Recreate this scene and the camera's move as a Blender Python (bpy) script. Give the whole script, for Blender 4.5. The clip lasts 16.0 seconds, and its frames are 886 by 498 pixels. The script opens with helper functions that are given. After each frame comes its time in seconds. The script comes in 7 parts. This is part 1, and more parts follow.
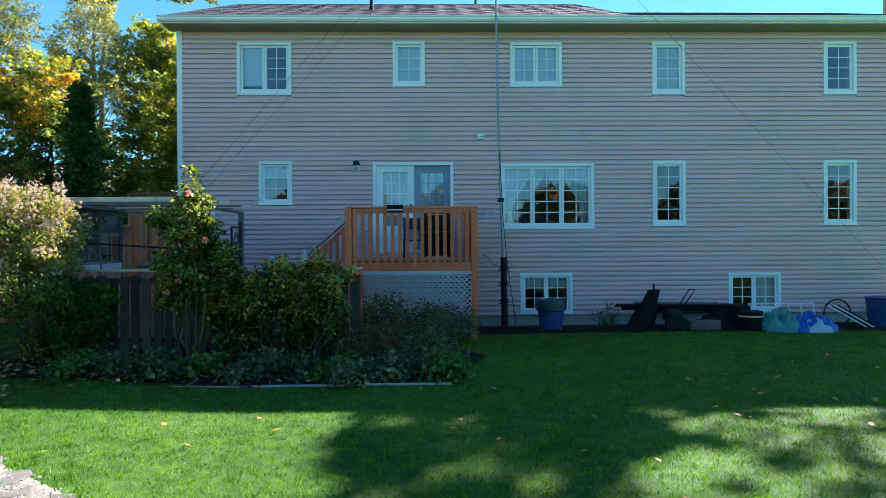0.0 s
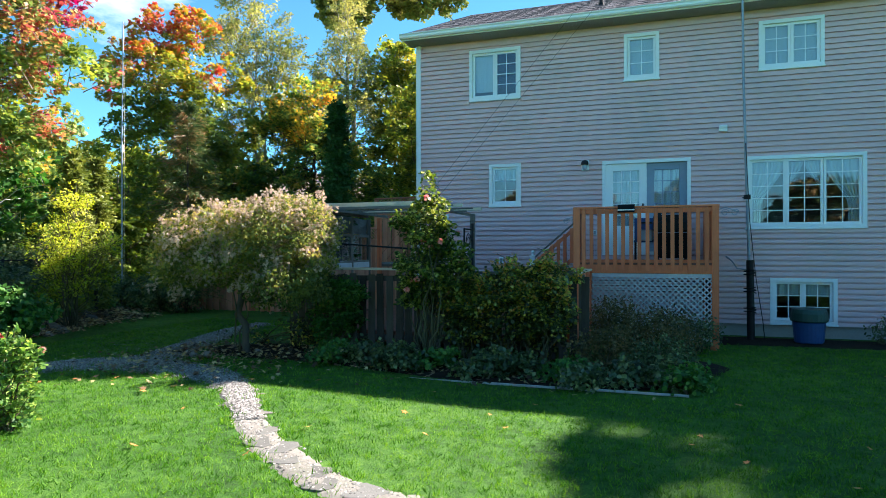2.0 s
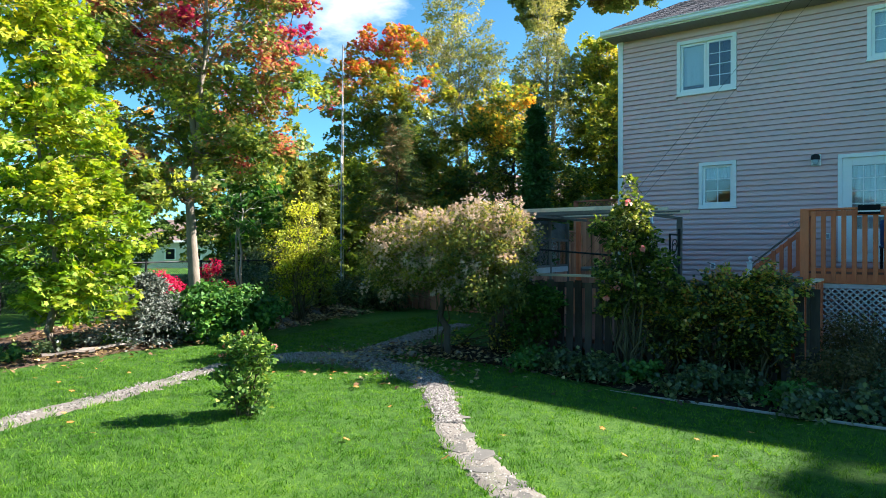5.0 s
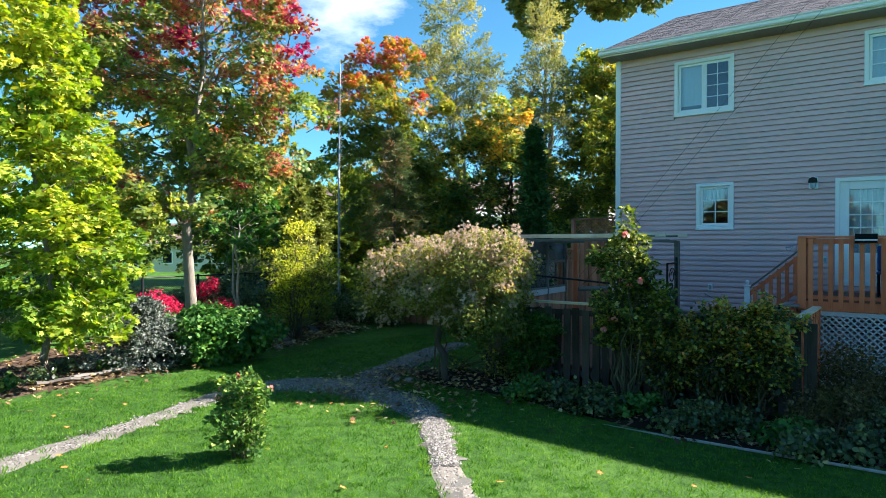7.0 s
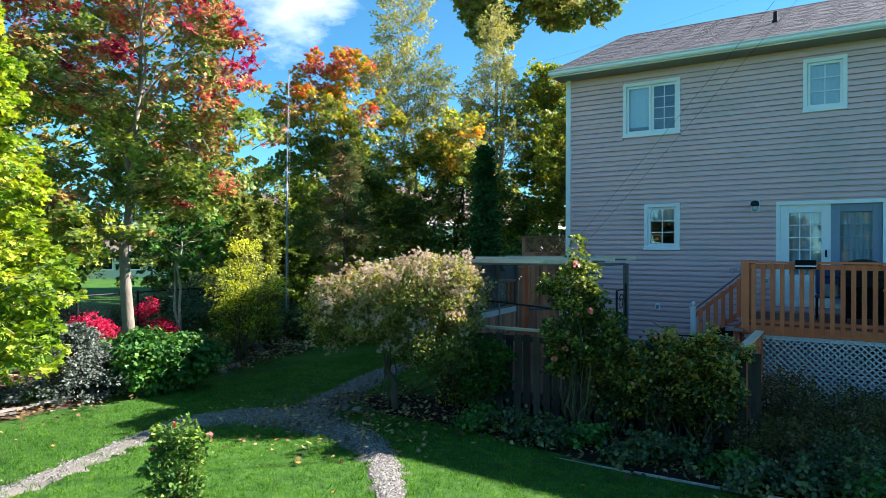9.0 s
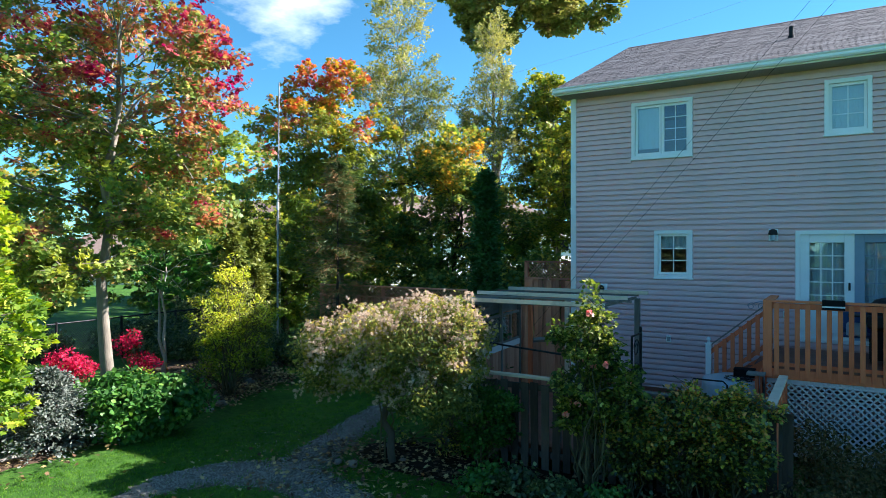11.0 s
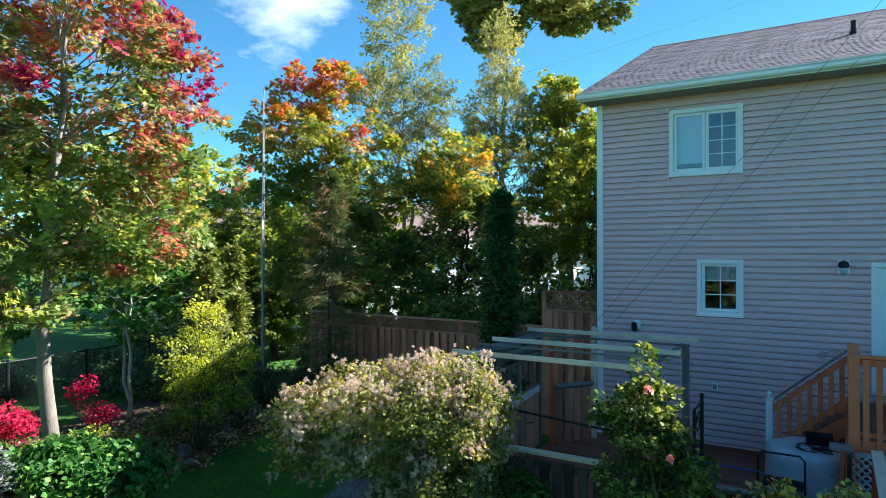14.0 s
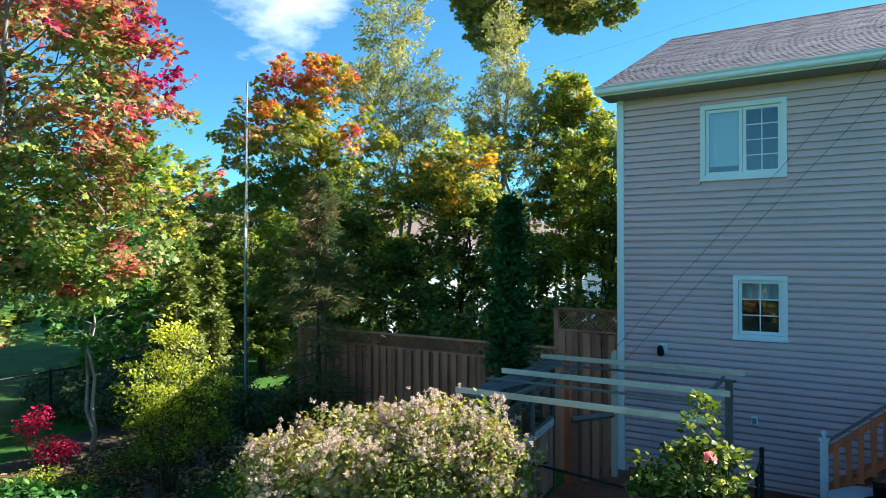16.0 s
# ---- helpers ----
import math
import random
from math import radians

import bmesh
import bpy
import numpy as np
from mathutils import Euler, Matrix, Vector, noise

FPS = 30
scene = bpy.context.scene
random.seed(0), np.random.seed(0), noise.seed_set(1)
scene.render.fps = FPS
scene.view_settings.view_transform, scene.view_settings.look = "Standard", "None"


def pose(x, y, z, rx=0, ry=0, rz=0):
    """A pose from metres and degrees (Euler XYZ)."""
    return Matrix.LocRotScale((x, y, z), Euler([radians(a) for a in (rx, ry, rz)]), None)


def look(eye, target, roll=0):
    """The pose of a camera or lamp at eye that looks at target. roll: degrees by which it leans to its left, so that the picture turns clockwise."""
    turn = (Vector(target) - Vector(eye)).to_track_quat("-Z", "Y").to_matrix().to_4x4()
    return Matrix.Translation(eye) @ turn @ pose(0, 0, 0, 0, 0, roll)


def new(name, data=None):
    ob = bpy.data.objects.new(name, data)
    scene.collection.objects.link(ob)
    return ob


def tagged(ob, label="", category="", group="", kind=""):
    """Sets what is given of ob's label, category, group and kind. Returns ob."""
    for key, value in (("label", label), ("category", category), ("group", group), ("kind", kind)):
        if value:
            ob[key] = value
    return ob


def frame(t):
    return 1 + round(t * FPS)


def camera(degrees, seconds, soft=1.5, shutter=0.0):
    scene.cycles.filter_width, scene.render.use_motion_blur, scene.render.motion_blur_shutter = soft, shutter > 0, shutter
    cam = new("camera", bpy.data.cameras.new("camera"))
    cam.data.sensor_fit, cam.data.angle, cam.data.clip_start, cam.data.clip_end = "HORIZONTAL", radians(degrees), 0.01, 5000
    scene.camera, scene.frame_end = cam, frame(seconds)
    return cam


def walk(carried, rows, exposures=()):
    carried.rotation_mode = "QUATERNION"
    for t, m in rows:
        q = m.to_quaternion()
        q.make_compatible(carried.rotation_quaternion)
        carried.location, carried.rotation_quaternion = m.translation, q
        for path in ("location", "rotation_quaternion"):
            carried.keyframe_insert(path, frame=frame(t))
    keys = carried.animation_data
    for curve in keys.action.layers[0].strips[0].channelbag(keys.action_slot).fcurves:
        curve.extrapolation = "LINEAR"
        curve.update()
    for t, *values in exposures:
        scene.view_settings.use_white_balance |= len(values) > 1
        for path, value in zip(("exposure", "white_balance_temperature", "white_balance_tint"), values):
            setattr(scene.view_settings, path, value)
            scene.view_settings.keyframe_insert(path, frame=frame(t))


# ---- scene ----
cam = camera(69.2, 16.0, soft=0.8)
PATH = [
    (0, (-0.027, -0.068, 1.884), (0.014, 1.932, 1.881), -0.4),
    (0.5, (-0.004, -0.067, 1.862), (-0.086, 1.931, 1.863), -0.4),
    (1, (-0.002, -0.047, 1.865), (-0.174, 1.945, 1.868), -0.3),
    (1.5, (-0.006, -0.034, 1.873), (-0.349, 1.937, 1.877), -0.2),
    (2, (-0.068, -0.02, 1.895), (-0.713, 1.874, 1.897), -0.1),
    (2.5, (-0.072, -0.003, 1.904), (-0.995, 1.771, 1.906), 0.0),
    (3, (-0.078, 0.004, 1.918), (-1.104, 1.72, 1.919), 0.0),
    (3.5, (-0.063, 0.031, 1.911), (-1.122, 1.728, 1.915), -0.0),
    (4, (-0.065, 0.046, 1.92), (-1.152, 1.724, 1.923), 0.1),
    (4.5, (-0.06, 0.038, 1.945), (-1.199, 1.682, 1.945), 0.1),
    (5.7, (-0.056, 0.052, 2.19), (-1.279, 1.634, 2.188), 0.15),
    (6.8, (-0.051, 0.068, 2.466), (-1.246, 1.672, 2.46), 0.2),
    (7, (-0.067, 0.065, 2.486), (-1.251, 1.677, 2.483), 0.2),
    (7.5, (-0.076, 0.085, 2.553), (-1.212, 1.731, 2.553), 0.2),
    (8, (-0.084, 0.115, 2.615), (-1.175, 1.791, 2.618), 0.1),
    (8.5, (-0.108, 0.158, 2.747), (-1.177, 1.849, 2.751), 0.1),
    (9, (-0.15, 0.236, 2.888), (-1.211, 1.932, 2.892), 0.2),
    (11.5, (-0.811, 1.092, 3.662), (-1.858, 2.796, 3.662), 0.0),
    (12, (-0.978, 1.325, 3.739), (-2.025, 3.029, 3.74), 0.0),
    (12.5, (-1.174, 1.591, 3.835), (-2.22, 3.296, 3.836), 0.1),
    (13, (-1.421, 1.888, 3.934), (-2.464, 3.594, 3.937), -0.0),
    (13.5, (-1.622, 2.209, 4.018), (-2.666, 3.915, 4.023), -0.1),
    (14, (-1.823, 2.523, 4.119), (-2.869, 4.228, 4.124), -0.1),
    (14.5, (-2.016, 2.842, 4.185), (-3.063, 4.546, 4.191), -0.1),
    (15, (-2.22, 3.156, 4.244), (-3.266, 4.861, 4.25), -0.1),
    (15.5, (-2.423, 3.452, 4.288), (-3.466, 5.159, 4.297), -0.1),
    (16, (-2.613, 3.738, 4.319), (-3.655, 5.446, 4.331), -0.1),
]
walk(cam, [(t, look(eye, target, roll)) for t, eye, target, roll in PATH], [(0.0, 1.97, 5700, 19), (0.5, 2.40, 5740, 20), (1.0, 2.30, 5770, 20), (2.0, 2.06, 5840, 17), (3.5, 1.90, 5980, 17), (7.0, 1.78, 5830, 16), (16.0, 1.66, 5500, 15)])

# ---------------------------------------------------------------- light
SUN_EL, SUN_AZ = 35.5, 47.0           # degrees; azimuth from +x towards +y
to_sun = Vector((math.cos(radians(SUN_EL)) * math.cos(radians(SUN_AZ)),
                 math.cos(radians(SUN_EL)) * math.sin(radians(SUN_AZ)), math.sin(radians(SUN_EL))))
world = bpy.data.worlds.new("sky")
scene.world = world
world.use_nodes = True
wt = world.node_tree
wt.nodes.clear()
w_out = wt.nodes.new("ShaderNodeOutputWorld")
w_bg = wt.nodes.new("ShaderNodeBackground")
w_sky = wt.nodes.new("ShaderNodeTexSky")
w_sky.sky_type = 'NISHITA'
w_sky.sun_disc = False
w_sky.sun_elevation = radians(SUN_EL)
w_sky.sun_rotation = radians(90 - SUN_AZ)
w_sky.altitude = 2200.0
w_sky.air_density, w_sky.dust_density, w_sky.ozone_density = 1.0, 0.0, 1.6
w_bg.inputs["Strength"].default_value = 0.068
# one thin cloud over the orange maple, and wisps all round
w_tc = wt.nodes.new("ShaderNodeTexCoord")
w_map = wt.nodes.new("ShaderNodeMapping")
w_map.inputs["Scale"].default_value = (3.0, 3.0, 7.0)
w_noise = wt.nodes.new("ShaderNodeTexNoise")
w_noise.inputs["Scale"].default_value = 1.6
w_noise.inputs["Detail"].default_value = 8.0
w_noise.inputs["Roughness"].default_value = 0.6
w_dot = wt.nodes.new("ShaderNodeVectorMath")
w_dot.operation = 'DISTANCE'
w_dot.inputs[1].default_value = Vector((-0.70, 0.685, 0.42)).normalized()
w_near = wt.nodes.new("ShaderNodeMapRange")
w_near.inputs["From Min"].default_value, w_near.inputs["From Max"].default_value = 0.20, 0.02
w_near.inputs["To Min"].default_value, w_near.inputs["To Max"].default_value = -0.35, 0.22
w_add = wt.nodes.new("ShaderNodeMath")
w_add.operation = 'ADD'
w_ramp = wt.nodes.new("ShaderNodeMapRange")
w_ramp.inputs["From Min"].default_value, w_ramp.inputs["From Max"].default_value = 0.48, 0.78
w_mix = wt.nodes.new("ShaderNodeMix")
w_mix.data_type = 'RGBA'
w_mix.inputs["B"].default_value = (7.5, 7.9, 8.2, 1)
wt.links.new(w_tc.outputs["Generated"], w_map.inputs["Vector"])
wt.links.new(w_map.outputs["Vector"], w_noise.inputs["Vector"])
wt.links.new(w_tc.outputs["Generated"], w_dot.inputs[0])
wt.links.new(w_dot.outputs["Value"], w_near.inputs["Value"])
wt.links.new(w_noise.outputs["Fac"], w_add.inputs[0])
wt.links.new(w_near.outputs["Result"], w_add.inputs[1])
wt.links.new(w_add.outputs["Value"], w_ramp.inputs["Value"])
wt.links.new(w_ramp.outputs["Result"], w_mix.inputs["Factor"])
w_tint = wt.nodes.new("ShaderNodeMix")
w_tint.data_type, w_tint.blend_type = 'RGBA', 'MULTIPLY'
w_tint.inputs["Factor"].default_value = 1.0
w_tint.inputs["B"].default_value = (0.55, 1.0, 0.94, 1)
wt.links.new(w_sky.outputs["Color"], w_tint.inputs["A"])
wt.links.new(w_tint.outputs["Result"], w_mix.inputs["A"])
wt.links.new(w_mix.outputs["Result"], w_bg.inputs["Color"])
wt.links.new(w_bg.outputs["Background"], w_out.inputs["Surface"])

sun = new("sun", bpy.data.lights.new("sun", 'SUN'))
sun.data.energy, sun.data.angle, sun.data.color = 5.8, radians(0.55), (1.0, 0.89, 0.75)
sun.matrix_world = look(to_sun * 60, (0, 0, 0))

# ---------------------------------------------------------------- helpers


def root(name, x, y, z, label, category, group="", turn=0.0, kind=""):
    ob = new(name)
    ob.matrix_world = pose(x, y, z, 0, 0, turn)
    return tagged(ob, label, category, group, kind)


def mesh_of(name, verts, faces, material, smooth=False):
    me = bpy.data.meshes.new(name)
    me.from_pydata([tuple(map(float, v)) for v in verts], [], faces)
    me.materials.append(material)
    if smooth:
        me.polygons.foreach_set("use_smooth", [True] * len(me.polygons))
    me.update()
    return me


def part(name, data, material=None, parent=None, label="", m=None):
    """Links a bmesh, a mesh or (verts, faces) as one mesh object under a thing or a part."""
    if isinstance(data, bmesh.types.BMesh):
        me = bpy.data.meshes.new(name)
        data.to_mesh(me)
        data.free()
        me.materials.append(material)
    elif isinstance(data, tuple):
        me = mesh_of(name, data[0], data[1], material)
    else:
        me = data
    ob = new(name, me)
    if parent is not None:
        ob.parent = parent
    if m is not None:
        ob.matrix_basis = m
    if label:
        tagged(ob, label)
    return ob


def box_bm(*boxes, bevel=0.004):
    """One bmesh of bevelled boxes, each (x0, x1, y0, y1, z0, z1)."""
    bm = bmesh.new()
    for x0, x1, y0, y1, z0, z1 in boxes:
        r = bmesh.ops.create_cube(bm, size=1.0)
        for v in r["verts"]:
            v.co = Vector(((x0 + x1) / 2 + v.co.x * (x1 - x0), (y0 + y1) / 2 + v.co.y * (y1 - y0), (z0 + z1) / 2 + v.co.z * (z1 - z0)))
    if bevel:
        bmesh.ops.bevel(bm, geom=list(bm.edges), offset=bevel, segments=1, affect='EDGES')
    return bm


def tube(points, radii, sides=8, cap=True):
    """(verts, faces) of a tube through points with a radius at each."""
    pts = [Vector(p) for p in points]
    verts, faces = [], []
    n = len(pts)
    for i, p in enumerate(pts):
        d = (pts[min(i + 1, n - 1)] - pts[max(i - 1, 0)]).normalized()
        a = d.orthogonal().normalized() if abs(d.z) > 0.95 else d.cross(Vector((0, 0, 1))).normalized()
        b = d.cross(a)
        for k in range(sides):
            t = 2 * math.pi * k / sides
            verts.append(p + (a * math.cos(t) + b * math.sin(t)) * radii[i])
    for i in range(n - 1):
        for k in range(sides):
            j = (k + 1) % sides
            faces.append((i * sides + k, i * sides + j, (i + 1) * sides + j, (i + 1) * sides + k))
    if cap:
        faces.append(tuple(range(sides))[::-1])
        faces.append(tuple((n - 1) * sides + k for k in range(sides)))
    return verts, faces


def joined(*chunks):
    verts, faces = [], []
    for v, f in chunks:
        o = len(verts)
        verts += list(v)
        faces += [tuple(i + o for i in q) for q in f]
    return verts, faces


def box_vf(x0, x1, y0, y1, z0, z1):
    v = [(x, y, z) for z in (z0, z1) for y in (y0, y1) for x in (x0, x1)]
    f = [(0, 2, 3, 1), (4, 5, 7, 6), (0, 1, 5, 4), (2, 6, 7, 3), (0, 4, 6, 2), (1, 3, 7, 5)]
    return v, f


def lathe(profile, sides=20):
    """(verts, faces) of a profile of (radius, z) turned round z."""
    verts, faces = [], []
    for r, z in profile:
        for k in range(sides):
            t = 2 * math.pi * k / sides
            verts.append((r * math.cos(t), r * math.sin(t), z))
    for i in range(len(profile) - 1):
        for k in range(sides):
            j = (k + 1) % sides
            faces.append((i * sides + k, i * sides + j, (i + 1) * sides + j, (i + 1) * sides + k))
    faces.append(tuple(range(sides))[::-1])
    faces.append(tuple((len(profile) - 1) * sides + k for k in range(sides)))
    return verts, faces


def step(a, b, x):
    t = min(1.0, max(0.0, (x - a) / (b - a)))
    return t * t * (3 - 2 * t)


def ground_z(x, y):
    z = 0.05 + 0.09 * step(-1.5, -6.0, x) + 0.03 * noise.noise(Vector((x * 0.25, y * 0.25, 3.0)))
    z += 0.28 * step(-12.3, -14.5, x) * step(3.0, 6.0, y) * step(15.0, 12.0, y)
    z -= 0.30 * step(-19.0, -26.0, x)
    return z


# ---------------------------------------------------------------- materials
def nodes_of(name):
    m = bpy.data.materials.new(name)
    m.use_nodes = True
    t = m.node_tree
    t.nodes.clear()
    o = t.nodes.new("ShaderNodeOutputMaterial")
    return m, t, o


def noise_node(t, scale, detail=4.0, rough=0.6, vec=None):
    n = t.nodes.new("ShaderNodeTexNoise")
    n.inputs["Scale"].default_value, n.inputs["Detail"].default_value, n.inputs["Roughness"].default_value = scale, detail, rough
    if vec:
        t.links.new(vec, n.inputs["Vector"])
    return n


def ramp_node(t, fac, stops):
    r = t.nodes.new("ShaderNodeValToRGB")
    while len(r.color_ramp.elements) < len(stops):
        r.color_ramp.elements.new(0.5)
    for e, (p, c) in zip(r.color_ramp.elements, stops):
        e.position, e.color = p, (*c, 1)
    t.links.new(fac, r.inputs["Fac"])
    return r


def math_node(t, op, a, b):
    n = t.nodes.new("ShaderNodeMath")
    n.operation = op
    for i, v in enumerate((a, b)):
        if isinstance(v, (int, float)):
            n.inputs[i].default_value = v
        else:
            t.links.new(v, n.inputs[i])
    return n.outputs["Value"]


def surface(name, dark, light, grain=40.0, blotch=1.5, stretch=(1, 1, 1), rough=0.7, bump=0.2, metal=0.0, vary=0.25, weight=0.5, dirt=None, spec=0.4):
    """A surface of two colours, mixed by grain and blotches at real-world size, varied from piece to piece."""
    m, t, o = nodes_of(name)
    tc = t.nodes.new("ShaderNodeTexCoord")
    mp = t.nodes.new("ShaderNodeMapping")
    mp.inputs["Scale"].default_value = stretch
    t.links.new(tc.outputs["Object"], mp.inputs["Vector"])
    geo = t.nodes.new("ShaderNodeNewGeometry")
    info = t.nodes.new("ShaderNodeObjectInfo")
    shift = t.nodes.new("ShaderNodeVectorMath")
    shift.operation = 'MULTIPLY_ADD'
    shift.inputs[1].default_value = (37.0, 53.0, 71.0)
    t.links.new(info.outputs["Random"], shift.inputs[0])
    t.links.new(mp.outputs["Vector"], shift.inputs[2])
    n1 = noise_node(t, grain, 6.0, 0.65, shift.outputs["Vector"])
    n2 = noise_node(t, blotch, 3.0, 0.55, geo.outputs["Position"])
    f = math_node(t, 'ADD', math_node(t, 'MULTIPLY', n1.outputs["Fac"], weight), math_node(t, 'MULTIPLY', n2.outputs["Fac"], 1 - weight))
    rnd = math_node(t, 'ADD', info.outputs["Random"], geo.outputs["Random Per Island"])
    rnd = math_node(t, 'FRACT', rnd, 0.0)
    f = math_node(t, 'ADD', f, math_node(t, 'MULTIPLY', math_node(t, 'SUBTRACT', rnd, 0.5), vary))
    r = ramp_node(t, f, [(0.25, dark), (0.75, light)])
    col = r.outputs["Color"]
    if dirt:
        n3 = noise_node(t, blotch * 0.6 + 0.3, 6.0, 0.7, geo.outputs["Position"])
        k = t.nodes.new("ShaderNodeMapRange")
        k.inputs["From Min"].default_value, k.inputs["From Max"].default_value = 0.52, 0.75
        k.inputs["To Max"].default_value = 0.75
        t.links.new(n3.outputs["Fac"], k.inputs["Value"])
        mx = t.nodes.new("ShaderNodeMix")
        mx.data_type = 'RGBA'
        mx.inputs["B"].default_value = (*dirt, 1)
        t.links.new(k.outputs["Result"], mx.inputs["Factor"])
        t.links.new(col, mx.inputs["A"])
        col = mx.outputs["Result"]
    p = t.nodes.new("ShaderNodeBsdfPrincipled")
    p.inputs["Metallic"].default_value = metal
    p.inputs["Specular IOR Level"].default_value = spec
    rr = t.nodes.new("ShaderNodeMapRange")
    rr.inputs["To Min"].default_value, rr.inputs["To Max"].default_value = max(0.02, rough - 0.12), min(1, rough + 0.12)
    t.links.new(n1.outputs["Fac"], rr.inputs["Value"])
    t.links.new(rr.outputs["Result"], p.inputs["Roughness"])
    t.links.new(col, p.inputs["Base Color"])
    if bump:
        b = t.nodes.new("ShaderNodeBump")
        b.inputs["Strength"].default_value, b.inputs["Distance"].default_value = bump, 0.01
        t.links.new(n1.outputs["Fac"], b.inputs["Height"])
        t.links.new(b.outputs["Normal"], p.inputs["Normal"])
    t.links.new(p.outputs["BSDF"], o.inputs["Surface"])
    return m


def leaf_material(name, stops, patch=0.6, low=None, high=None, rise=0.0, tilt=(0, 0, 0), thin=0.38, rough=0.5, random=0.26, gain=1.4, rim=None, swing=1.6, gloss=0.2):
    """Leaves: colours from patch to patch, leaf to leaf, and with the height over the tree's foot; light comes through them."""
    m, t, o = nodes_of(name)
    tc = t.nodes.new("ShaderNodeTexCoord")
    geo = t.nodes.new("ShaderNodeNewGeometry")
    n = noise_node(t, patch, 3.0, 0.6, tc.outputs["Object"])
    f = math_node(t, 'MULTIPLY', math_node(t, 'SUBTRACT', n.outputs["Fac"], 0.5), swing)
    f = math_node(t, 'ADD', f, 0.5)
    f = math_node(t, 'ADD', f, math_node(t, 'MULTIPLY', math_node(t, 'SUBTRACT', geo.outputs["Random Per Island"], 0.5), random))
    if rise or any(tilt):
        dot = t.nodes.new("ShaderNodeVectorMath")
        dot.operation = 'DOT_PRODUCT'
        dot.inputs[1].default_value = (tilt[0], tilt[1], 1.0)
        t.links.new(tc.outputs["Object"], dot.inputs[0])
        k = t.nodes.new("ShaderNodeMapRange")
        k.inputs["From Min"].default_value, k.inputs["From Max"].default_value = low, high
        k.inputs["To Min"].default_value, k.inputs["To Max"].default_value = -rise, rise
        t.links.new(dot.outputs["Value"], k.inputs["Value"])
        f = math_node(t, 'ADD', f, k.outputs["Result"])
    if rim:
        far = t.nodes.new("ShaderNodeVectorMath")
        far.operation = 'DISTANCE'
        far.inputs[1].default_value = rim[:3]
        t.links.new(tc.outputs["Object"], far.inputs[0])
        k = t.nodes.new("ShaderNodeMapRange")
        k.inputs["From Min"].default_value, k.inputs["From Max"].default_value = rim[3], rim[4]
        k.inputs["To Min"].default_value, k.inputs["To Max"].default_value = -rim[5], rim[5]
        t.links.new(far.outputs["Value"], k.inputs["Value"])
        f = math_node(t, 'ADD', f, k.outputs["Result"])
    r = ramp_node(t, f, [(q, tuple(min(0.8, v * gain) for v in c)) for q, c in stops])
    p = t.nodes.new("ShaderNodeBsdfPrincipled")
    p.inputs["Roughness"].default_value = rough
    p.inputs["Specular IOR Level"].default_value = gloss
    t.links.new(r.outputs["Color"], p.inputs["Base Color"])
    tr = t.nodes.new("ShaderNodeBsdfTranslucent")
    g = t.nodes.new("ShaderNodeHueSaturation")
    g.inputs["Value"].default_value, g.inputs["Saturation"].default_value = 1.35, 1.12
    t.links.new(r.outputs["Color"], g.inputs["Color"])
    t.links.new(g.outputs["Color"], tr.inputs["Color"])
    mx = t.nodes.new("ShaderNodeMixShader")
    mx.inputs["Fac"].default_value = thin
    t.links.new(p.outputs["BSDF"], mx.inputs[1])
    t.links.new(tr.outputs["BSDF"], mx.inputs[2])
    t.links.new(mx.outputs["Shader"], o.inputs["Surface"])
    return m


def glass_material(name, tint=(0.9, 0.95, 0.97), gloss=0.02, power=1.25):
    """A window pane: clear, with the gloss of two sheets of glass."""
    m, t, o = nodes_of(name)
    tr = t.nodes.new("ShaderNodeBsdfTransparent")
    tr.inputs["Color"].default_value = (*tint, 1)
    gl = t.nodes.new("ShaderNodeBsdfGlossy")
    gl.inputs["Roughness"].default_value = 0.02
    fr = t.nodes.new("ShaderNodeFresnel")
    fr.inputs["IOR"].default_value = 1.5
    f = math_node(t, 'ADD', math_node(t, 'MULTIPLY', fr.outputs["Fac"], power), gloss)
    mx = t.nodes.new("ShaderNodeMixShader")
    t.links.new(f, mx.inputs["Fac"])
    t.links.new(tr.outputs["BSDF"], mx.inputs[1])
    t.links.new(gl.outputs["BSDF"], mx.inputs[2])
    t.links.new(mx.outputs["Shader"], o.inputs["Surface"])
    return m


M_SIDING = surface("vinyl_siding", (0.66, 0.435, 0.44), (0.81, 0.54, 0.545), 14, 0.35, (0.3, 3, 3), 0.5, 0.05, vary=0.10, dirt=(0.56, 0.43, 0.42))
M_WHITE = surface("white_vinyl", (0.80, 0.81, 0.80), (0.89, 0.89, 0.88), 20, 1.2, rough=0.45, bump=0.03, vary=0.05)
M_SOFFIT = surface("soffit_metal", (0.26, 0.24, 0.23), (0.33, 0.31, 0.30), 12, 1.0, (8, 1, 1), 0.5, 0.1, vary=0.05)
M_CONCRETE = surface("foundation_concrete", (0.28, 0.27, 0.25), (0.42, 0.40, 0.37), 30, 1.5, rough=0.9, bump=0.4)
M_SHINGLE = surface("asphalt_shingle", (0.046, 0.046, 0.054), (0.098, 0.096, 0.110), 90, 0.8, rough=0.92, bump=0.35, vary=0.55, weight=0.6)
M_ROOF = surface("roof_felt", (0.05, 0.047, 0.05), (0.09, 0.085, 0.09), 60, 1.0, rough=0.95)
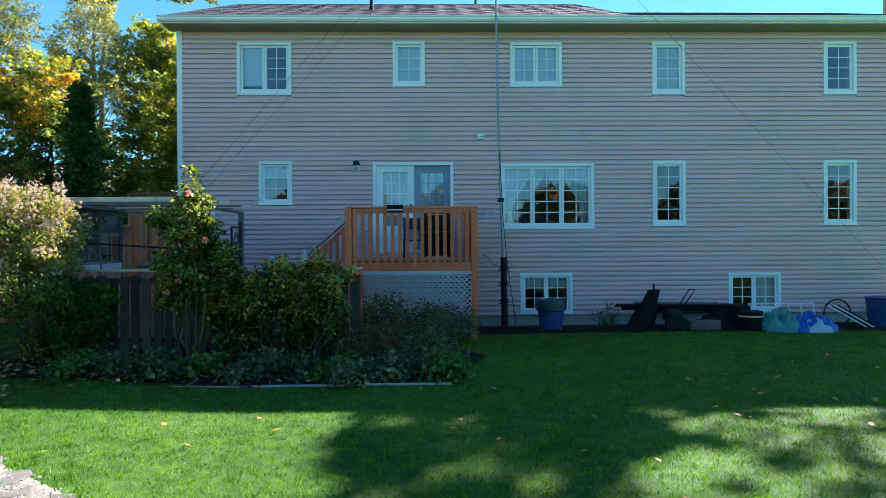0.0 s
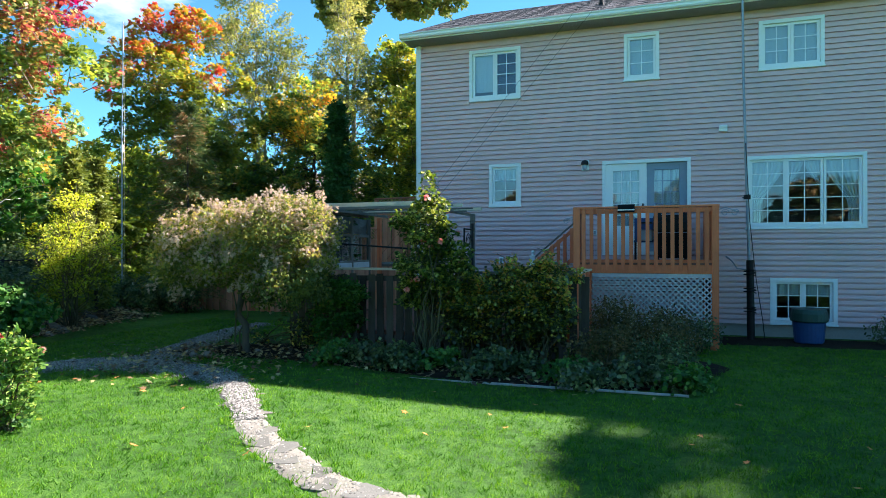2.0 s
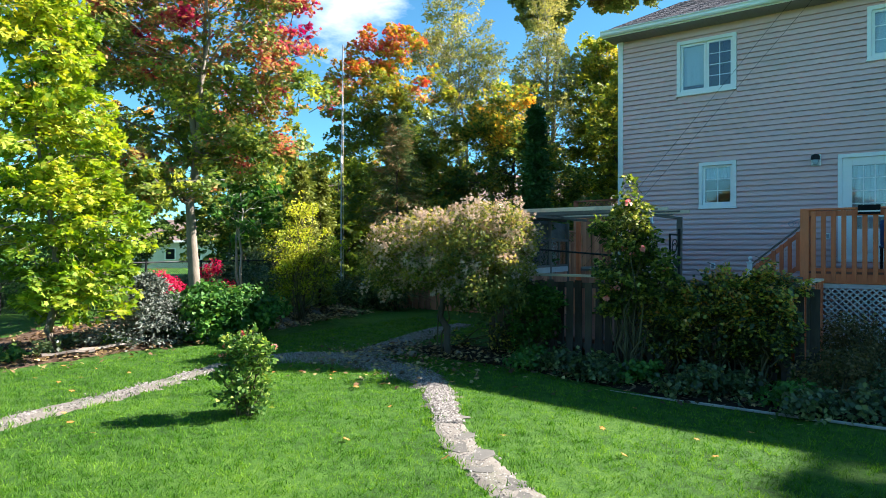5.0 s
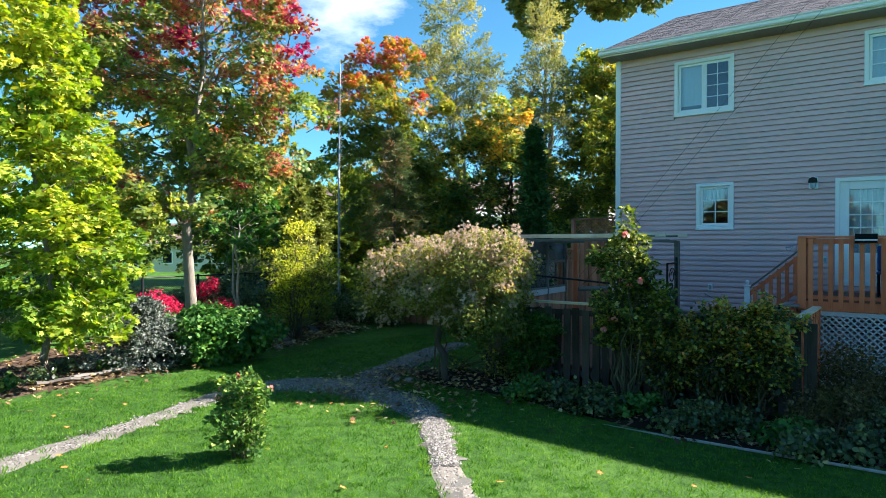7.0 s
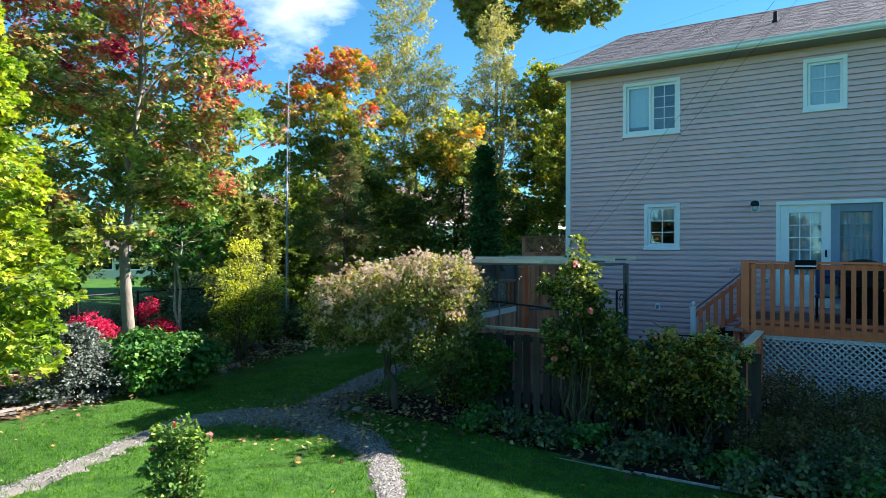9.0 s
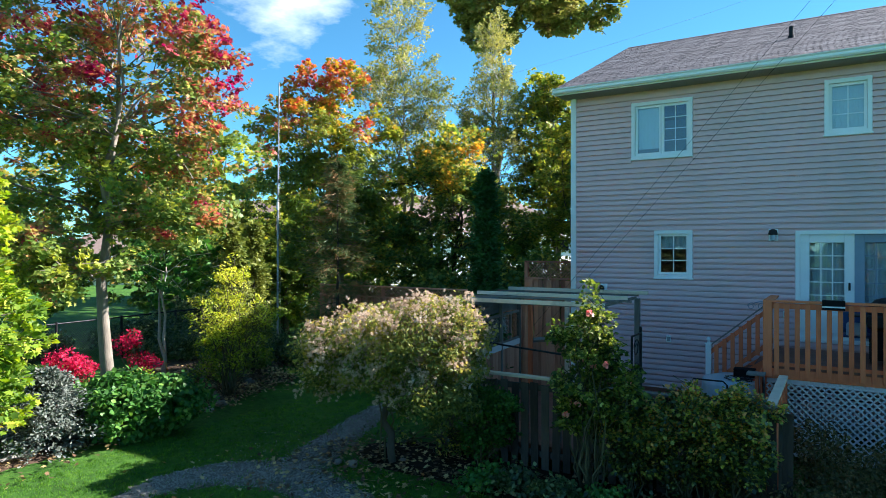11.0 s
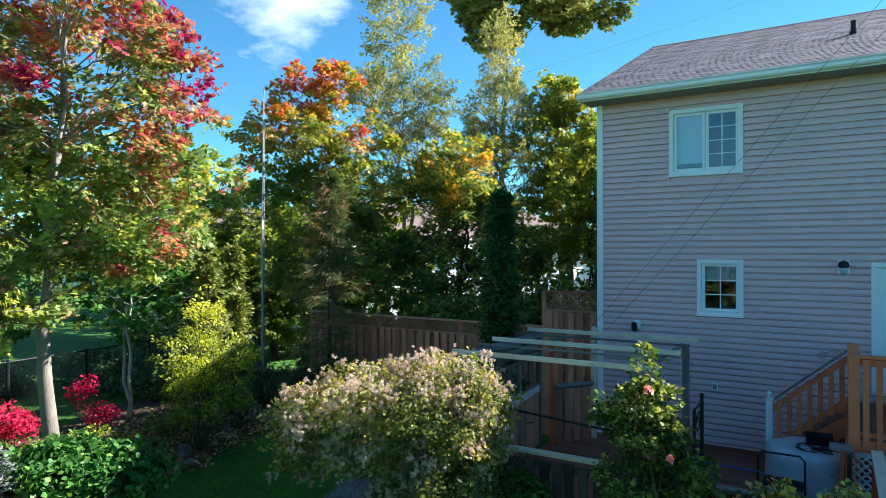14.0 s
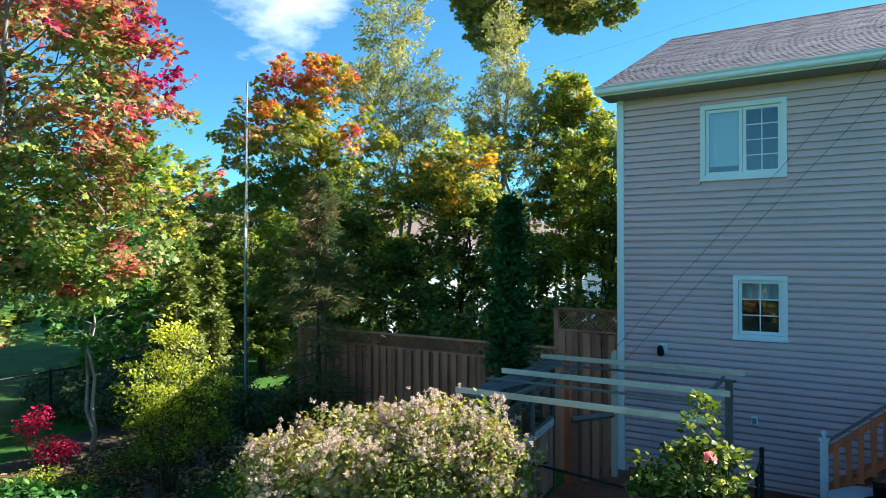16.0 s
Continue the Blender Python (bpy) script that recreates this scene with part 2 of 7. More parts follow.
M_CEDAR = surface("stained_cedar", (0.56, 0.125, 0.045), (0.90, 0.25, 0.095), 9, 2.0, (6, 6, 0.5), 0.6, 0.25, vary=0.3)
M_DECKFLOOR = surface("stained_deck_boards", (0.14, 0.045, 0.028), (0.27, 0.095, 0.055), 9, 2.0, (6, 6, 0.5), 0.6, 0.2, vary=0.25)
M_FENCE = surface("fence_boards", (0.26, 0.10, 0.06), (0.60, 0.27, 0.165), 8, 1.4, (6, 6, 0.4), 0.8, 0.35, vary=0.45)
M_GREYWOOD = surface("weathered_wood", (0.09, 0.075, 0.06), (0.25, 0.22, 0.19), 8, 1.6, (6, 6, 0.6), 0.85, 0.35, vary=0.3)
M_OLDFENCE = surface("old_pickets", (0.035, 0.026, 0.02), (0.12, 0.095, 0.075), 8, 1.6, (6, 6, 0.6), 0.9, 0.4, vary=0.5)
M_PALEWOOD = surface("bleached_beams", (0.60, 0.46, 0.33), (0.86, 0.71, 0.54), 8, 1.6, (0.5, 6, 6), 0.8, 0.3, vary=0.25, dirt=(0.25, 0.20, 0.14))
M_LATTICE = surface("grey_lattice", (0.50, 0.46, 0.46), (0.70, 0.66, 0.65), 12, 2.0, rough=0.8, vary=0.3)
M_BARK = surface("grey_bark", (0.08, 0.066, 0.05), (0.30, 0.26, 0.20), 11, 3.0, (4, 4, 0.5), 0.9, 1.0)
M_BARKDARK = surface("dark_bark", (0.035, 0.028, 0.022), (0.11, 0.09, 0.07), 14, 1.5, (3, 3, 0.6), 0.9, 0.8)
M_BARKPALE = surface("pale_bark", (0.22, 0.20, 0.17), (0.48, 0.45, 0.40), 10, 2.5, (1, 1, 3), 0.85, 0.4)
M_STEM = surface("green_stems", (0.05, 0.045, 0.02), (0.13, 0.11, 0.05), 20, 2.0, rough=0.8)
M_MULCH = surface("bark_mulch", (0.008, 0.006, 0.004), (0.045, 0.030, 0.021), 45, 2.0, rough=0.95, bump=1.0, spec=0.1)
M_BED = surface("leafy_soil", (0.018, 0.013, 0.009), (0.11, 0.075, 0.05), 45, 2.0, rough=0.95, bump=1.0, spec=0.1, vary=0.4)
M_STONE = surface("field_stone", (0.09, 0.077, 0.065), (0.26, 0.225, 0.19), 18, 3.0, rough=0.85, bump=0.5, vary=0.6)
M_FLAG = surface("flagstone", (0.090, 0.086, 0.072), (0.160, 0.156, 0.135), 20, 3.0, rough=0.85, bump=0.5, vary=0.35, dirt=(0.13, 0.12, 0.085))
M_GRAVEL = surface("gravel_stones", (0.09, 0.082, 0.072), (0.33, 0.315, 0.275), 30, 3.0, rough=0.85, bump=0.3, vary=1.0)
M_GRAVELBED = surface("gravel_bed", (0.08, 0.07, 0.055), (0.20, 0.185, 0.16), 60, 1.5, rough=0.95, bump=0.8)
M_SOIL = surface("sandy_path", (0.10, 0.092, 0.07), (0.24, 0.22, 0.18), 40, 1.8, rough=0.95, bump=0.8, dirt=(0.075, 0.10, 0.04))
M_BLACKMETAL = surface("black_metal", (0.006, 0.006, 0.007), (0.016, 0.016, 0.018), 30, 3.0, rough=0.55, bump=0.05, metal=0.0, spec=0.25)
M_GALV = surface("galvanised_tube", (0.22, 0.24, 0.27), (0.40, 0.42, 0.46), 20, 2.0, rough=0.5, bump=0.05, metal=0.5)
M_GREYPLASTIC = surface("grey_plastic", (0.20, 0.21, 0.22), (0.34, 0.35, 0.36), 20, 2.0, rough=0.5, bump=0.05)
M_BLUEPLASTIC = surface("blue_plastic", (0.016, 0.045, 0.14), (0.03, 0.08, 0.22), 15, 3.0, rough=0.45, bump=0.05)
M_GREENPLASTIC = surface("green_plastic", (0.012, 0.045, 0.035), (0.022, 0.07, 0.055), 15, 3.0, rough=0.5, bump=0.05)
M_TEALTARP = surface("teal_tarp", (0.03, 0.15, 0.135), (0.08, 0.28, 0.25), 12, 4.0, rough=0.5, bump=0.3)
M_BLUETARP = surface("blue_tarp", (0.012, 0.05, 0.28), (0.03, 0.12, 0.48), 12, 4.0, rough=0.45, bump=0.3)
M_PALETARP = surface("pale_sheeting", (0.30, 0.36, 0.42), (0.50, 0.56, 0.62), 8, 3.0, rough=0.4, bump=0.3)
M_DARKTARP = surface("dark_tarp", (0.004, 0.0045, 0.006), (0.013, 0.014, 0.017), 12, 4.0, rough=0.7, bump=0.3, spec=0.12)
M_BLIND = surface("window_blind", (0.55, 0.58, 0.56), (0.70, 0.72, 0.70), 8, 1.0, (1, 1, 6), 0.8, 0.1, vary=0.05)
M_CURTAIN = surface("sheer_curtain", (0.50, 0.52, 0.52), (0.72, 0.74, 0.74), 25, 2.0, (4, 4, 0.5), 0.8, 0.2)
M_ROOM = surface("room_paint", (0.32, 0.30, 0.27), (0.40, 0.38, 0.34), 10, 1.0, rough=0.8)
M_DOORBLUE = surface("blue_grey_door", (0.20, 0.25, 0.33), (0.28, 0.34, 0.42), 20, 1.2, rough=0.45, bump=0.03)
M_RED = surface("red_plastic", (0.35, 0.03, 0.02), (0.5, 0.06, 0.03), 20, 2, rough=0.4)
M_CREAM = surface("cream_siding", (0.55, 0.50, 0.44), (0.72, 0.67, 0.60), 6, 0.4, (0.2, 0.2, 4), 0.6, 0.1)
M_FARROOF = surface("far_shingles", (0.12, 0.085, 0.07), (0.22, 0.16, 0.13), 6, 0.6, rough=0.9)
M_ASPHALT = surface("asphalt", (0.10, 0.10, 0.105), (0.17, 0.17, 0.175), 20, 0.3, rough=0.9, bump=0.3)
M_SHEET = surface("cloudy_plastic_sheet", (0.05, 0.053, 0.053), (0.12, 0.125, 0.122), 6, 2.0, rough=0.5, bump=0.2, dirt=(0.2, 0.22, 0.2))
M_GLASS = glass_material("window_glass")
M_DARKGLASS = glass_material("basement_glass", (0.8, 0.85, 0.88), 0.0, 0.5)


def lawn_material():
    m, t, o = nodes_of("lawn")
    geo = t.nodes.new("ShaderNodeNewGeometry")
    fine = noise_node(t, 55, 8, 0.75, geo.outputs["Position"])
    mid = noise_node(t, 8.0, 4, 0.6, geo.outputs["Position"])
    wide = noise_node(t, 0.55, 3, 0.5, geo.outputs["Position"])
    f = math_node(t, 'ADD', math_node(t, 'MULTIPLY', fine.outputs["Fac"], 0.5), math_node(t, 'MULTIPLY', mid.outputs["Fac"], 0.3))
    f = math_node(t, 'ADD', f, math_node(t, 'MULTIPLY', wide.outputs["Fac"], 0.25))
    r = ramp_node(t, f, [(0.40, (0.012, 0.036, 0.005)), (0.52, (0.042, 0.120, 0.011)), (0.64, (0.105, 0.215, 0.024))])
    p = t.nodes.new("ShaderNodeBsdfPrincipled")
    p.inputs["Roughness"].default_value = 0.8
    p.inputs["Specular IOR Level"].default_value = 0.2
    t.links.new(r.outputs["Color"], p.inputs["Base Color"])
    b = t.nodes.new("ShaderNodeBump")
    b.inputs["Strength"].default_value, b.inputs["Distance"].default_value = 0.9, 0.03
    t.links.new(fine.outputs["Fac"], b.inputs["Height"])
    t.links.new(b.outputs["Normal"], p.inputs["Normal"])
    t.links.new(p.outputs["BSDF"], o.inputs["Surface"])
    return m


M_LAWN = lawn_material()
M_BLADE = leaf_material("grass_blades", [(0.10, (0.030, 0.095, 0.009)), (0.5, (0.080, 0.205, 0.017)), (0.90, (0.19, 0.34, 0.042))], patch=3.5, thin=0.4, random=0.75, gain=1.0)
L_MAPLE = leaf_material("maple_leaves", [(0.0, (0.34, 0.34, 0.05)), (0.18, (0.26, 0.28, 0.045)), (0.38, (0.085, 0.14, 0.032)), (0.56, (0.14, 0.18, 0.05)), (0.66, (0.34, 0.22, 0.08)), (0.78, (0.32, 0.09, 0.07)), (0.95, (0.20, 0.018, 0.055))],
                        0.9, 0.5, 9.5, 0.22, (0.42, 0.25, 0), gain=1.6, thin=0.36, random=0.30, rim=(-0.3, 0.0, 5.2, 1.2, 4.0, 0.10), swing=2.3)
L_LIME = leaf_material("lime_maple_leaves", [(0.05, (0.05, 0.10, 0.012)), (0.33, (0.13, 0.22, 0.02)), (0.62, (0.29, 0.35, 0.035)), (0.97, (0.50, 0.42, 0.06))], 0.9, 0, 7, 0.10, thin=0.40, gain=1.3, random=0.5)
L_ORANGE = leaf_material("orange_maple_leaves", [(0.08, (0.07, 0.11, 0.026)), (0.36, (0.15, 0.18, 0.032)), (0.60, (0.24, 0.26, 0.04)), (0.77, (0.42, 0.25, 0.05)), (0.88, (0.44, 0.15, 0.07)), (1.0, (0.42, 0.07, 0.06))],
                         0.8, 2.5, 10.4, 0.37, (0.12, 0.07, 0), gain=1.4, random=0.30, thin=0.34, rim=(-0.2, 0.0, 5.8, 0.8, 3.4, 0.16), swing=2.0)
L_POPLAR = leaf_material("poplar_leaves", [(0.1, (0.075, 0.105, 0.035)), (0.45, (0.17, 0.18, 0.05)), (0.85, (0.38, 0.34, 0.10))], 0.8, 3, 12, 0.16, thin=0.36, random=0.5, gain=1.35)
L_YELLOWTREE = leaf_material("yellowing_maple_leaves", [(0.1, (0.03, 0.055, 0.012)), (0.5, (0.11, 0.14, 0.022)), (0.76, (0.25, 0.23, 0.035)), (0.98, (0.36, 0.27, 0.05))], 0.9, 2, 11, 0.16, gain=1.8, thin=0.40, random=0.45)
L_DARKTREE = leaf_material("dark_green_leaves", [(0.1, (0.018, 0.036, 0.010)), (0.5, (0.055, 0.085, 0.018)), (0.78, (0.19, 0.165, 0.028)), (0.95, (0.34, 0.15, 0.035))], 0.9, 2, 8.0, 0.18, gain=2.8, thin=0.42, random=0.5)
L_OAK = leaf_material("oak_leaves", [(0.2, (0.05, 0.07, 0.018)), (0.6, (0.12, 0.12, 0.03)), (0.9, (0.20, 0.15, 0.05))], 0.6, gain=2.2)
L_BUSHYELLOW = leaf_material("yellow_bush_leaves", [(0.1, (0.05, 0.085, 0.012)), (0.45, (0.20, 0.24, 0.025)), (0.85, (0.42, 0.41, 0.06))], 1.3, 0.3, 3, 0.20, thin=0.42, gain=1.7, random=0.45)
L_PINE = leaf_material("pine_needles", [(0.2, (0.045, 0.08, 0.026)), (0.5, (0.10, 0.14, 0.05)), (0.75, (0.28, 0.15, 0.07))], 1.1, thin=0.2, random=0.5)
L_CEDAR = leaf_material("cedar_sprays", [(0.2, (0.014, 0.045, 0.012)), (0.8, (0.045, 0.105, 0.024))], 1.5, thin=0.2)
L_CEDARPALE = leaf_material("pale_cedar_sprays", [(0.2, (0.06, 0.085, 0.018)), (0.8, (0.19, 0.20, 0.04))], 1.5, thin=0.25, gain=1.6)
L_SPRUCE = leaf_material("blue_spruce_needles", [(0.1, (0.16, 0.20, 0.155)), (0.55, (0.32, 0.37, 0.30)), (0.9, (0.50, 0.54, 0.46))], 3.5, thin=0.15, gain=0.48, random=0.7)
L_HYDRANGEA = leaf_material("broad_green_leaves", [(0.15, (0.022, 0.065, 0.015)), (0.6, (0.055, 0.145, 0.026)), (0.95, (0.15, 0.25, 0.045))], 2.5, thin=0.3, rough=0.42, gain=1.35, random=0.6)
L_CLEMATIS = leaf_material("clematis_leaves", [(0.15, (0.03, 0.042, 0.013)), (0.5, (0.09, 0.105, 0.024)), (0.8, (0.21, 0.185, 0.04)), (0.97, (0.30, 0.22, 0.075))], 1.6, 0.5, 2.8, 0.18, random=0.5, gain=2.1)
L_SEEDHEAD = leaf_material("seed_heads", [(0.2, (0.44, 0.33, 0.24)), (0.6, (0.64, 0.51, 0.40)), (0.95, (0.78, 0.67, 0.55))], 2.0, thin=0.3, rough=0.9, gain=1.0)
L_HEDGE = leaf_material("vine_leaves", [(0.15, (0.015, 0.024, 0.008)), (0.5, (0.060, 0.080, 0.016)), (0.82, (0.26, 0.24, 0.035)), (0.99, (0.36, 0.18, 0.05))], 2.2, 0.2, 1.9, 0.20, gain=2.1, random=0.9, rough=0.32, gloss=0.6)
L_DULL = leaf_material("dull_wispy_leaves", [(0.1, (0.035, 0.036, 0.014)), (0.5, (0.10, 0.088, 0.032)), (0.9, (0.22, 0.15, 0.07))], 2.0, gain=1.3, random=0.7)
L_ROSE = leaf_material("rose_leaves", [(0.15, (0.03, 0.075, 0.02)), (0.55, (0.10, 0.165, 0.03)), (0.9, (0.34, 0.35, 0.08))], 2.0, 0.2, 2.6, 0.1, thin=0.38, random=0.55, gain=1.75)
L_CLIMBROSE = leaf_material("climbing_rose_leaves", [(0.15, (0.026, 0.046, 0.012)), (0.5, (0.075, 0.11, 0.018)), (0.75, (0.23, 0.245, 0.04)), (0.95, (0.45, 0.44, 0.13))], 2.5, 0.2, 3.2, 0.08, thin=0.38, random=0.7, gain=1.3)
L_LOW = leaf_material("low_perennial_leaves", [(0.15, (0.020, 0.036, 0.015)), (0.6, (0.058, 0.088, 0.03)), (0.95, (0.19, 0.21, 0.08))], 1.5, rough=0.36, gloss=0.5, gain=1.6, random=0.6)
L_REDFLOWER = leaf_material("crimson_leaves", [(0.2, (0.30, 0.012, 0.035)), (0.7, (0.58, 0.03, 0.10)), (0.95, (0.68, 0.10, 0.16))], 3.0, gain=1.1)
L_PETAL = leaf_material("pink_petals", [(0.2, (0.60, 0.12, 0.12)), (0.8, (0.75, 0.30, 0.26))], 8.0)
L_FALLEN = leaf_material("fallen_leaf", [(0.15, (0.16, 0.03, 0.02)), (0.5, (0.36, 0.09, 0.03)), (0.85, (0.46, 0.22, 0.06))], 0.8, random=1.0, thin=0.15)
L_LITTER = leaf_material("leaf_litter", [(0.15, (0.05, 0.03, 0.018)), (0.5, (0.16, 0.10, 0.05)), (0.9, (0.40, 0.30, 0.13))], 1.0, random=1.0, thin=0.1)

# ---------------------------------------------------------------- ground
def spaced(a, b, fine_a, fine_b, d):
    out = [a]
    for p in (0.25, 0.5, 0.75, 0.9):
        out.append(a + (fine_a - a) * p)
    out += list(np.arange(fine_a, fine_b, d))
    for p in (0.0, 0.1, 0.25, 0.5, 1.0):
        out.append(fine_b + (b - fine_b) * p)
    return out


gx, gy = spaced(-1500, 1500, -28, 16, 0.5), spaced(-1500, 1500, -6, 28, 0.5)
g_verts = [(x, y, ground_z(x, y)) for y in gy for x in gx]
g_faces = [(j * len(gx) + i, j * len(gx) + i + 1, (j + 1) * len(gx) + i + 1, (j + 1) * len(gx) + i) for j in range(len(gy) - 1) for i in range(len(gx) - 1)]
ground = part("ground", mesh_of("ground", g_verts, g_faces, M_LAWN, True))
tagged(ground, "mown green lawn reaching to the horizon", "lawn", kind="structure")


def ribbon(name, centre, widths, material, lift, seed, ragged=0.06, across=6, label="", category=""):
    """A sheet that lies along a line of (x, y) with uneven edges, just over the ground."""
    pts = [Vector((x, y, 0)) for x, y in centre]
    fine, wid = [], []
    for i in range(len(pts) - 1):
        p0, p1, p2, p3 = pts[max(i - 1, 0)], pts[i], pts[i + 1], pts[min(i + 2, len(pts) - 1)]
        for k in range(8):
            t = k / 8
            fine.append(0.5 * ((2 * p1) + (p2 - p0) * t + (2 * p0 - 5 * p1 + 4 * p2 - p3) * t * t + (3 * p1 - p0 - 3 * p2 + p3) * t ** 3))
            wid.append(widths[i] * (1 - t) + widths[i + 1] * t)
    verts, faces = [], []
    for i, p in enumerate(fine):
        d = (fine[min(i + 1, len(fine) - 1)] - fine[max(i - 1, 0)]).normalized()
        s = Vector((-d.y, d.x, 0))
        for k in range(across + 1):
            u = k / across * 2 - 1
            w = wid[i] / 2 + (ragged * noise.noise(Vector((i * 0.8, seed, u * 3))) if abs(u) > 0.99 else 0)
            q = p + s * u * w
            z = ground_z(q.x, q.y) + lift * (1 - abs(u) ** 4 * 1.2)
            verts.append((q.x, q.y, z))
    n = across + 1
    for i in range(len(fine) - 1):
        for k in range(across):
            faces.append((i * n + k, i * n + k + 1, (i + 1) * n + k + 1, (i + 1) * n + k))
    ob = part(name, mesh_of(name, verts, faces, material, True))
    if label:
        tagged(ob, label, category, kind="structure")
    return ob, fine, wid


gravel_line = [(-4.2, 5.75), (-4.67, 6.28), (-5.3, 6.95), (-6.1, 7.5), (-7.0, 7.75), (-7.9, 7.85), (-8.6, 7.4), (-9.0, 6.5)]
gravel_wide = [0.32, 0.40, 0.50, 0.75, 1.0, 1.25, 1.15, 0.7]
_, gravel_fine, gravel_w = ribbon("path_gravel", gravel_line, gravel_wide, M_GRAVELBED, 0.03, 2.0, 0.30, label="curved garden path of pale grey gravel", category="path")
gravel_branch = [(-7.7, 7.9), (-8.0, 8.7), (-8.3, 9.6), (-8.6, 10.6), (-8.9, 11.8), (-9.0, 13.0)]
_, branch_fine, branch_w = ribbon("path_branch", gravel_branch, [1.2, 0.9, 0.8, 0.75, 0.7, 0.6], M_GRAVELBED, 0.026, 4.0, 0.30, label="grey gravel path running on past the clematis", category="path")
sand_line = [(-8.95, 6.6), (-8.75, 5.7), (-8.4, 4.7), (-8.15, 3.7), (-7.9, 2.6), (-7.4, 1.2)]
ribbon("path_worn", sand_line, [0.7, 0.5, 0.45, 0.5, 0.55, 0.6], M_SOIL, 0.022, 3.0, 0.30, label="worn sandy garden path edged by grass", category="path")
flag_line = [(-4.3, 5.85), (-3.7, 5.25), (-3.2, 4.88), (-2.7, 4.55), (-2.2, 4.38), (-1.6, 4.27), (-0.7, 4.1)]
_, flag_fine, flag_w = ribbon("path_stone", flag_line, [0.34, 0.40, 0.42, 0.42, 0.42, 0.42, 0.4], M_SOIL, 0.02, 5.0, 0.08, label="garden path of flat pale stones set in soil", category="path")

# planting beds, covered with dark mulch
ribbon("bed_back", [(-12.4, 3.0), (-12.7, 5.0), (-12.95, 6.6), (-13.3, 8.2), (-14.0, 10.0), (-15.0, 12.0), (-15.6, 14.0), (-15.0, 15.3)],
       [2.4, 2.6, 2.8, 3.4, 3.7, 3.6, 2.6, 1.0], M_BED, 0.06, 7.0, 0.25, 10, "garden bed covered with dark bark mulch", "garden bed")
ribbon("bed_front", [(-7.5, 9.5), (-6.8, 9.65), (-5.2, 9.6), (-3.9, 9.55), (-2.0, 9.45), (-0.6, 9.8), (0.4, 11.2)],
       [0.6, 1.6, 1.5, 1.9, 2.1, 2.2, 1.4], M_MULCH, 0.06, 9.0, 0.12, 10, "garden bed before the fence, dark soil", "garden bed")
ribbon("bed_wall", [(0.9, 14.2), (3.0, 14.3), (6.0, 14.2), (9.0, 14.2), (12.2, 14.2)], [1.4, 1.2, 1.5, 1.6, 1.6], M_MULCH, 0.03, 11.0, 0.2, 8,
       "bare dark soil strip along the house wall", "soil")

# the road and the lots beyond the gardens
road_v = [(-90, 8, -0.22), (-40, 62, -0.22), (-46, 68, -0.22), (-97, 13, -0.22)]
tagged(part("road", mesh_of("road", road_v, [(0, 1, 2, 3)], M_ASPHALT)), "grey asphalt street beyond the gardens", "road", kind="structure")

# ---------------------------------------------------------------- the house
FY = 15.10                                   # outer face of the front wall's sheathing
HX0, HX1 = -5.87, 12.45
Z0, Z1 = 0.30, 7.04
house = root("house", HX0, FY, 0, "two-storey house with taupe vinyl siding and grey shingle roof", "house")
HINV = house.matrix_world.inverted()


def hpart(name, data, material=None, parent=None, label=""):
    """A part of the house, given in world places."""
    ob = part(name, data, material, None, label)
    ob.parent = parent or house
    if parent is None:
        ob.matrix_parent_inverse = HINV
    return ob


# x0, x1, z0, z1 of the outer trim; sashes as (columns, rows); what hangs behind
WINDOWS = [
    (-4.51, -3.24, 5.51, 6.74, [(0, 0), (2, 4)], "blind"),
    (-0.87, -0.11, 5.70, 6.75, [(2, 3)], "blind"),
    (1.89, 3.12, 5.69, 6.73, [(2, 3), (2, 3)], "blind"),
    (5.27, 6.05, 5.50, 6.74, [(2, 4)], "pale"),
    (9.38, 10.17, 5.50, 6.75, [(2, 4)], ""),
    (-4.02, -3.24, 2.93, 3.95, [(2, 3)], "valance"),
    (1.64, 3.87, 2.33, 3.87, [(2, 5), (2, 5), (2, 5)], "drapes"),
    (5.26, 6.05, 2.39, 3.92, [(2, 5)], ""),
    (9.36, 10.16, 2.38, 3.92, [(2, 5)], ""),
    (2.10, 3.34, 0.32, 1.285, [(2, 3), (2, 3)], "valance"),
    (7.06, 8.32, 0.32, 1.255, [(2, 3), (2, 3)], "half"),
]
DOOR = (-1.35, 0.54, 1.80, 3.91)
TRIM = 0.075
holes = [(a + TRIM, b - TRIM, c + TRIM, d - TRIM) for a, b, c, d, _, _ in WINDOWS] + [(DOOR[0] + TRIM, DOOR[1] - TRIM, DOOR[2], DOOR[3] - TRIM)]


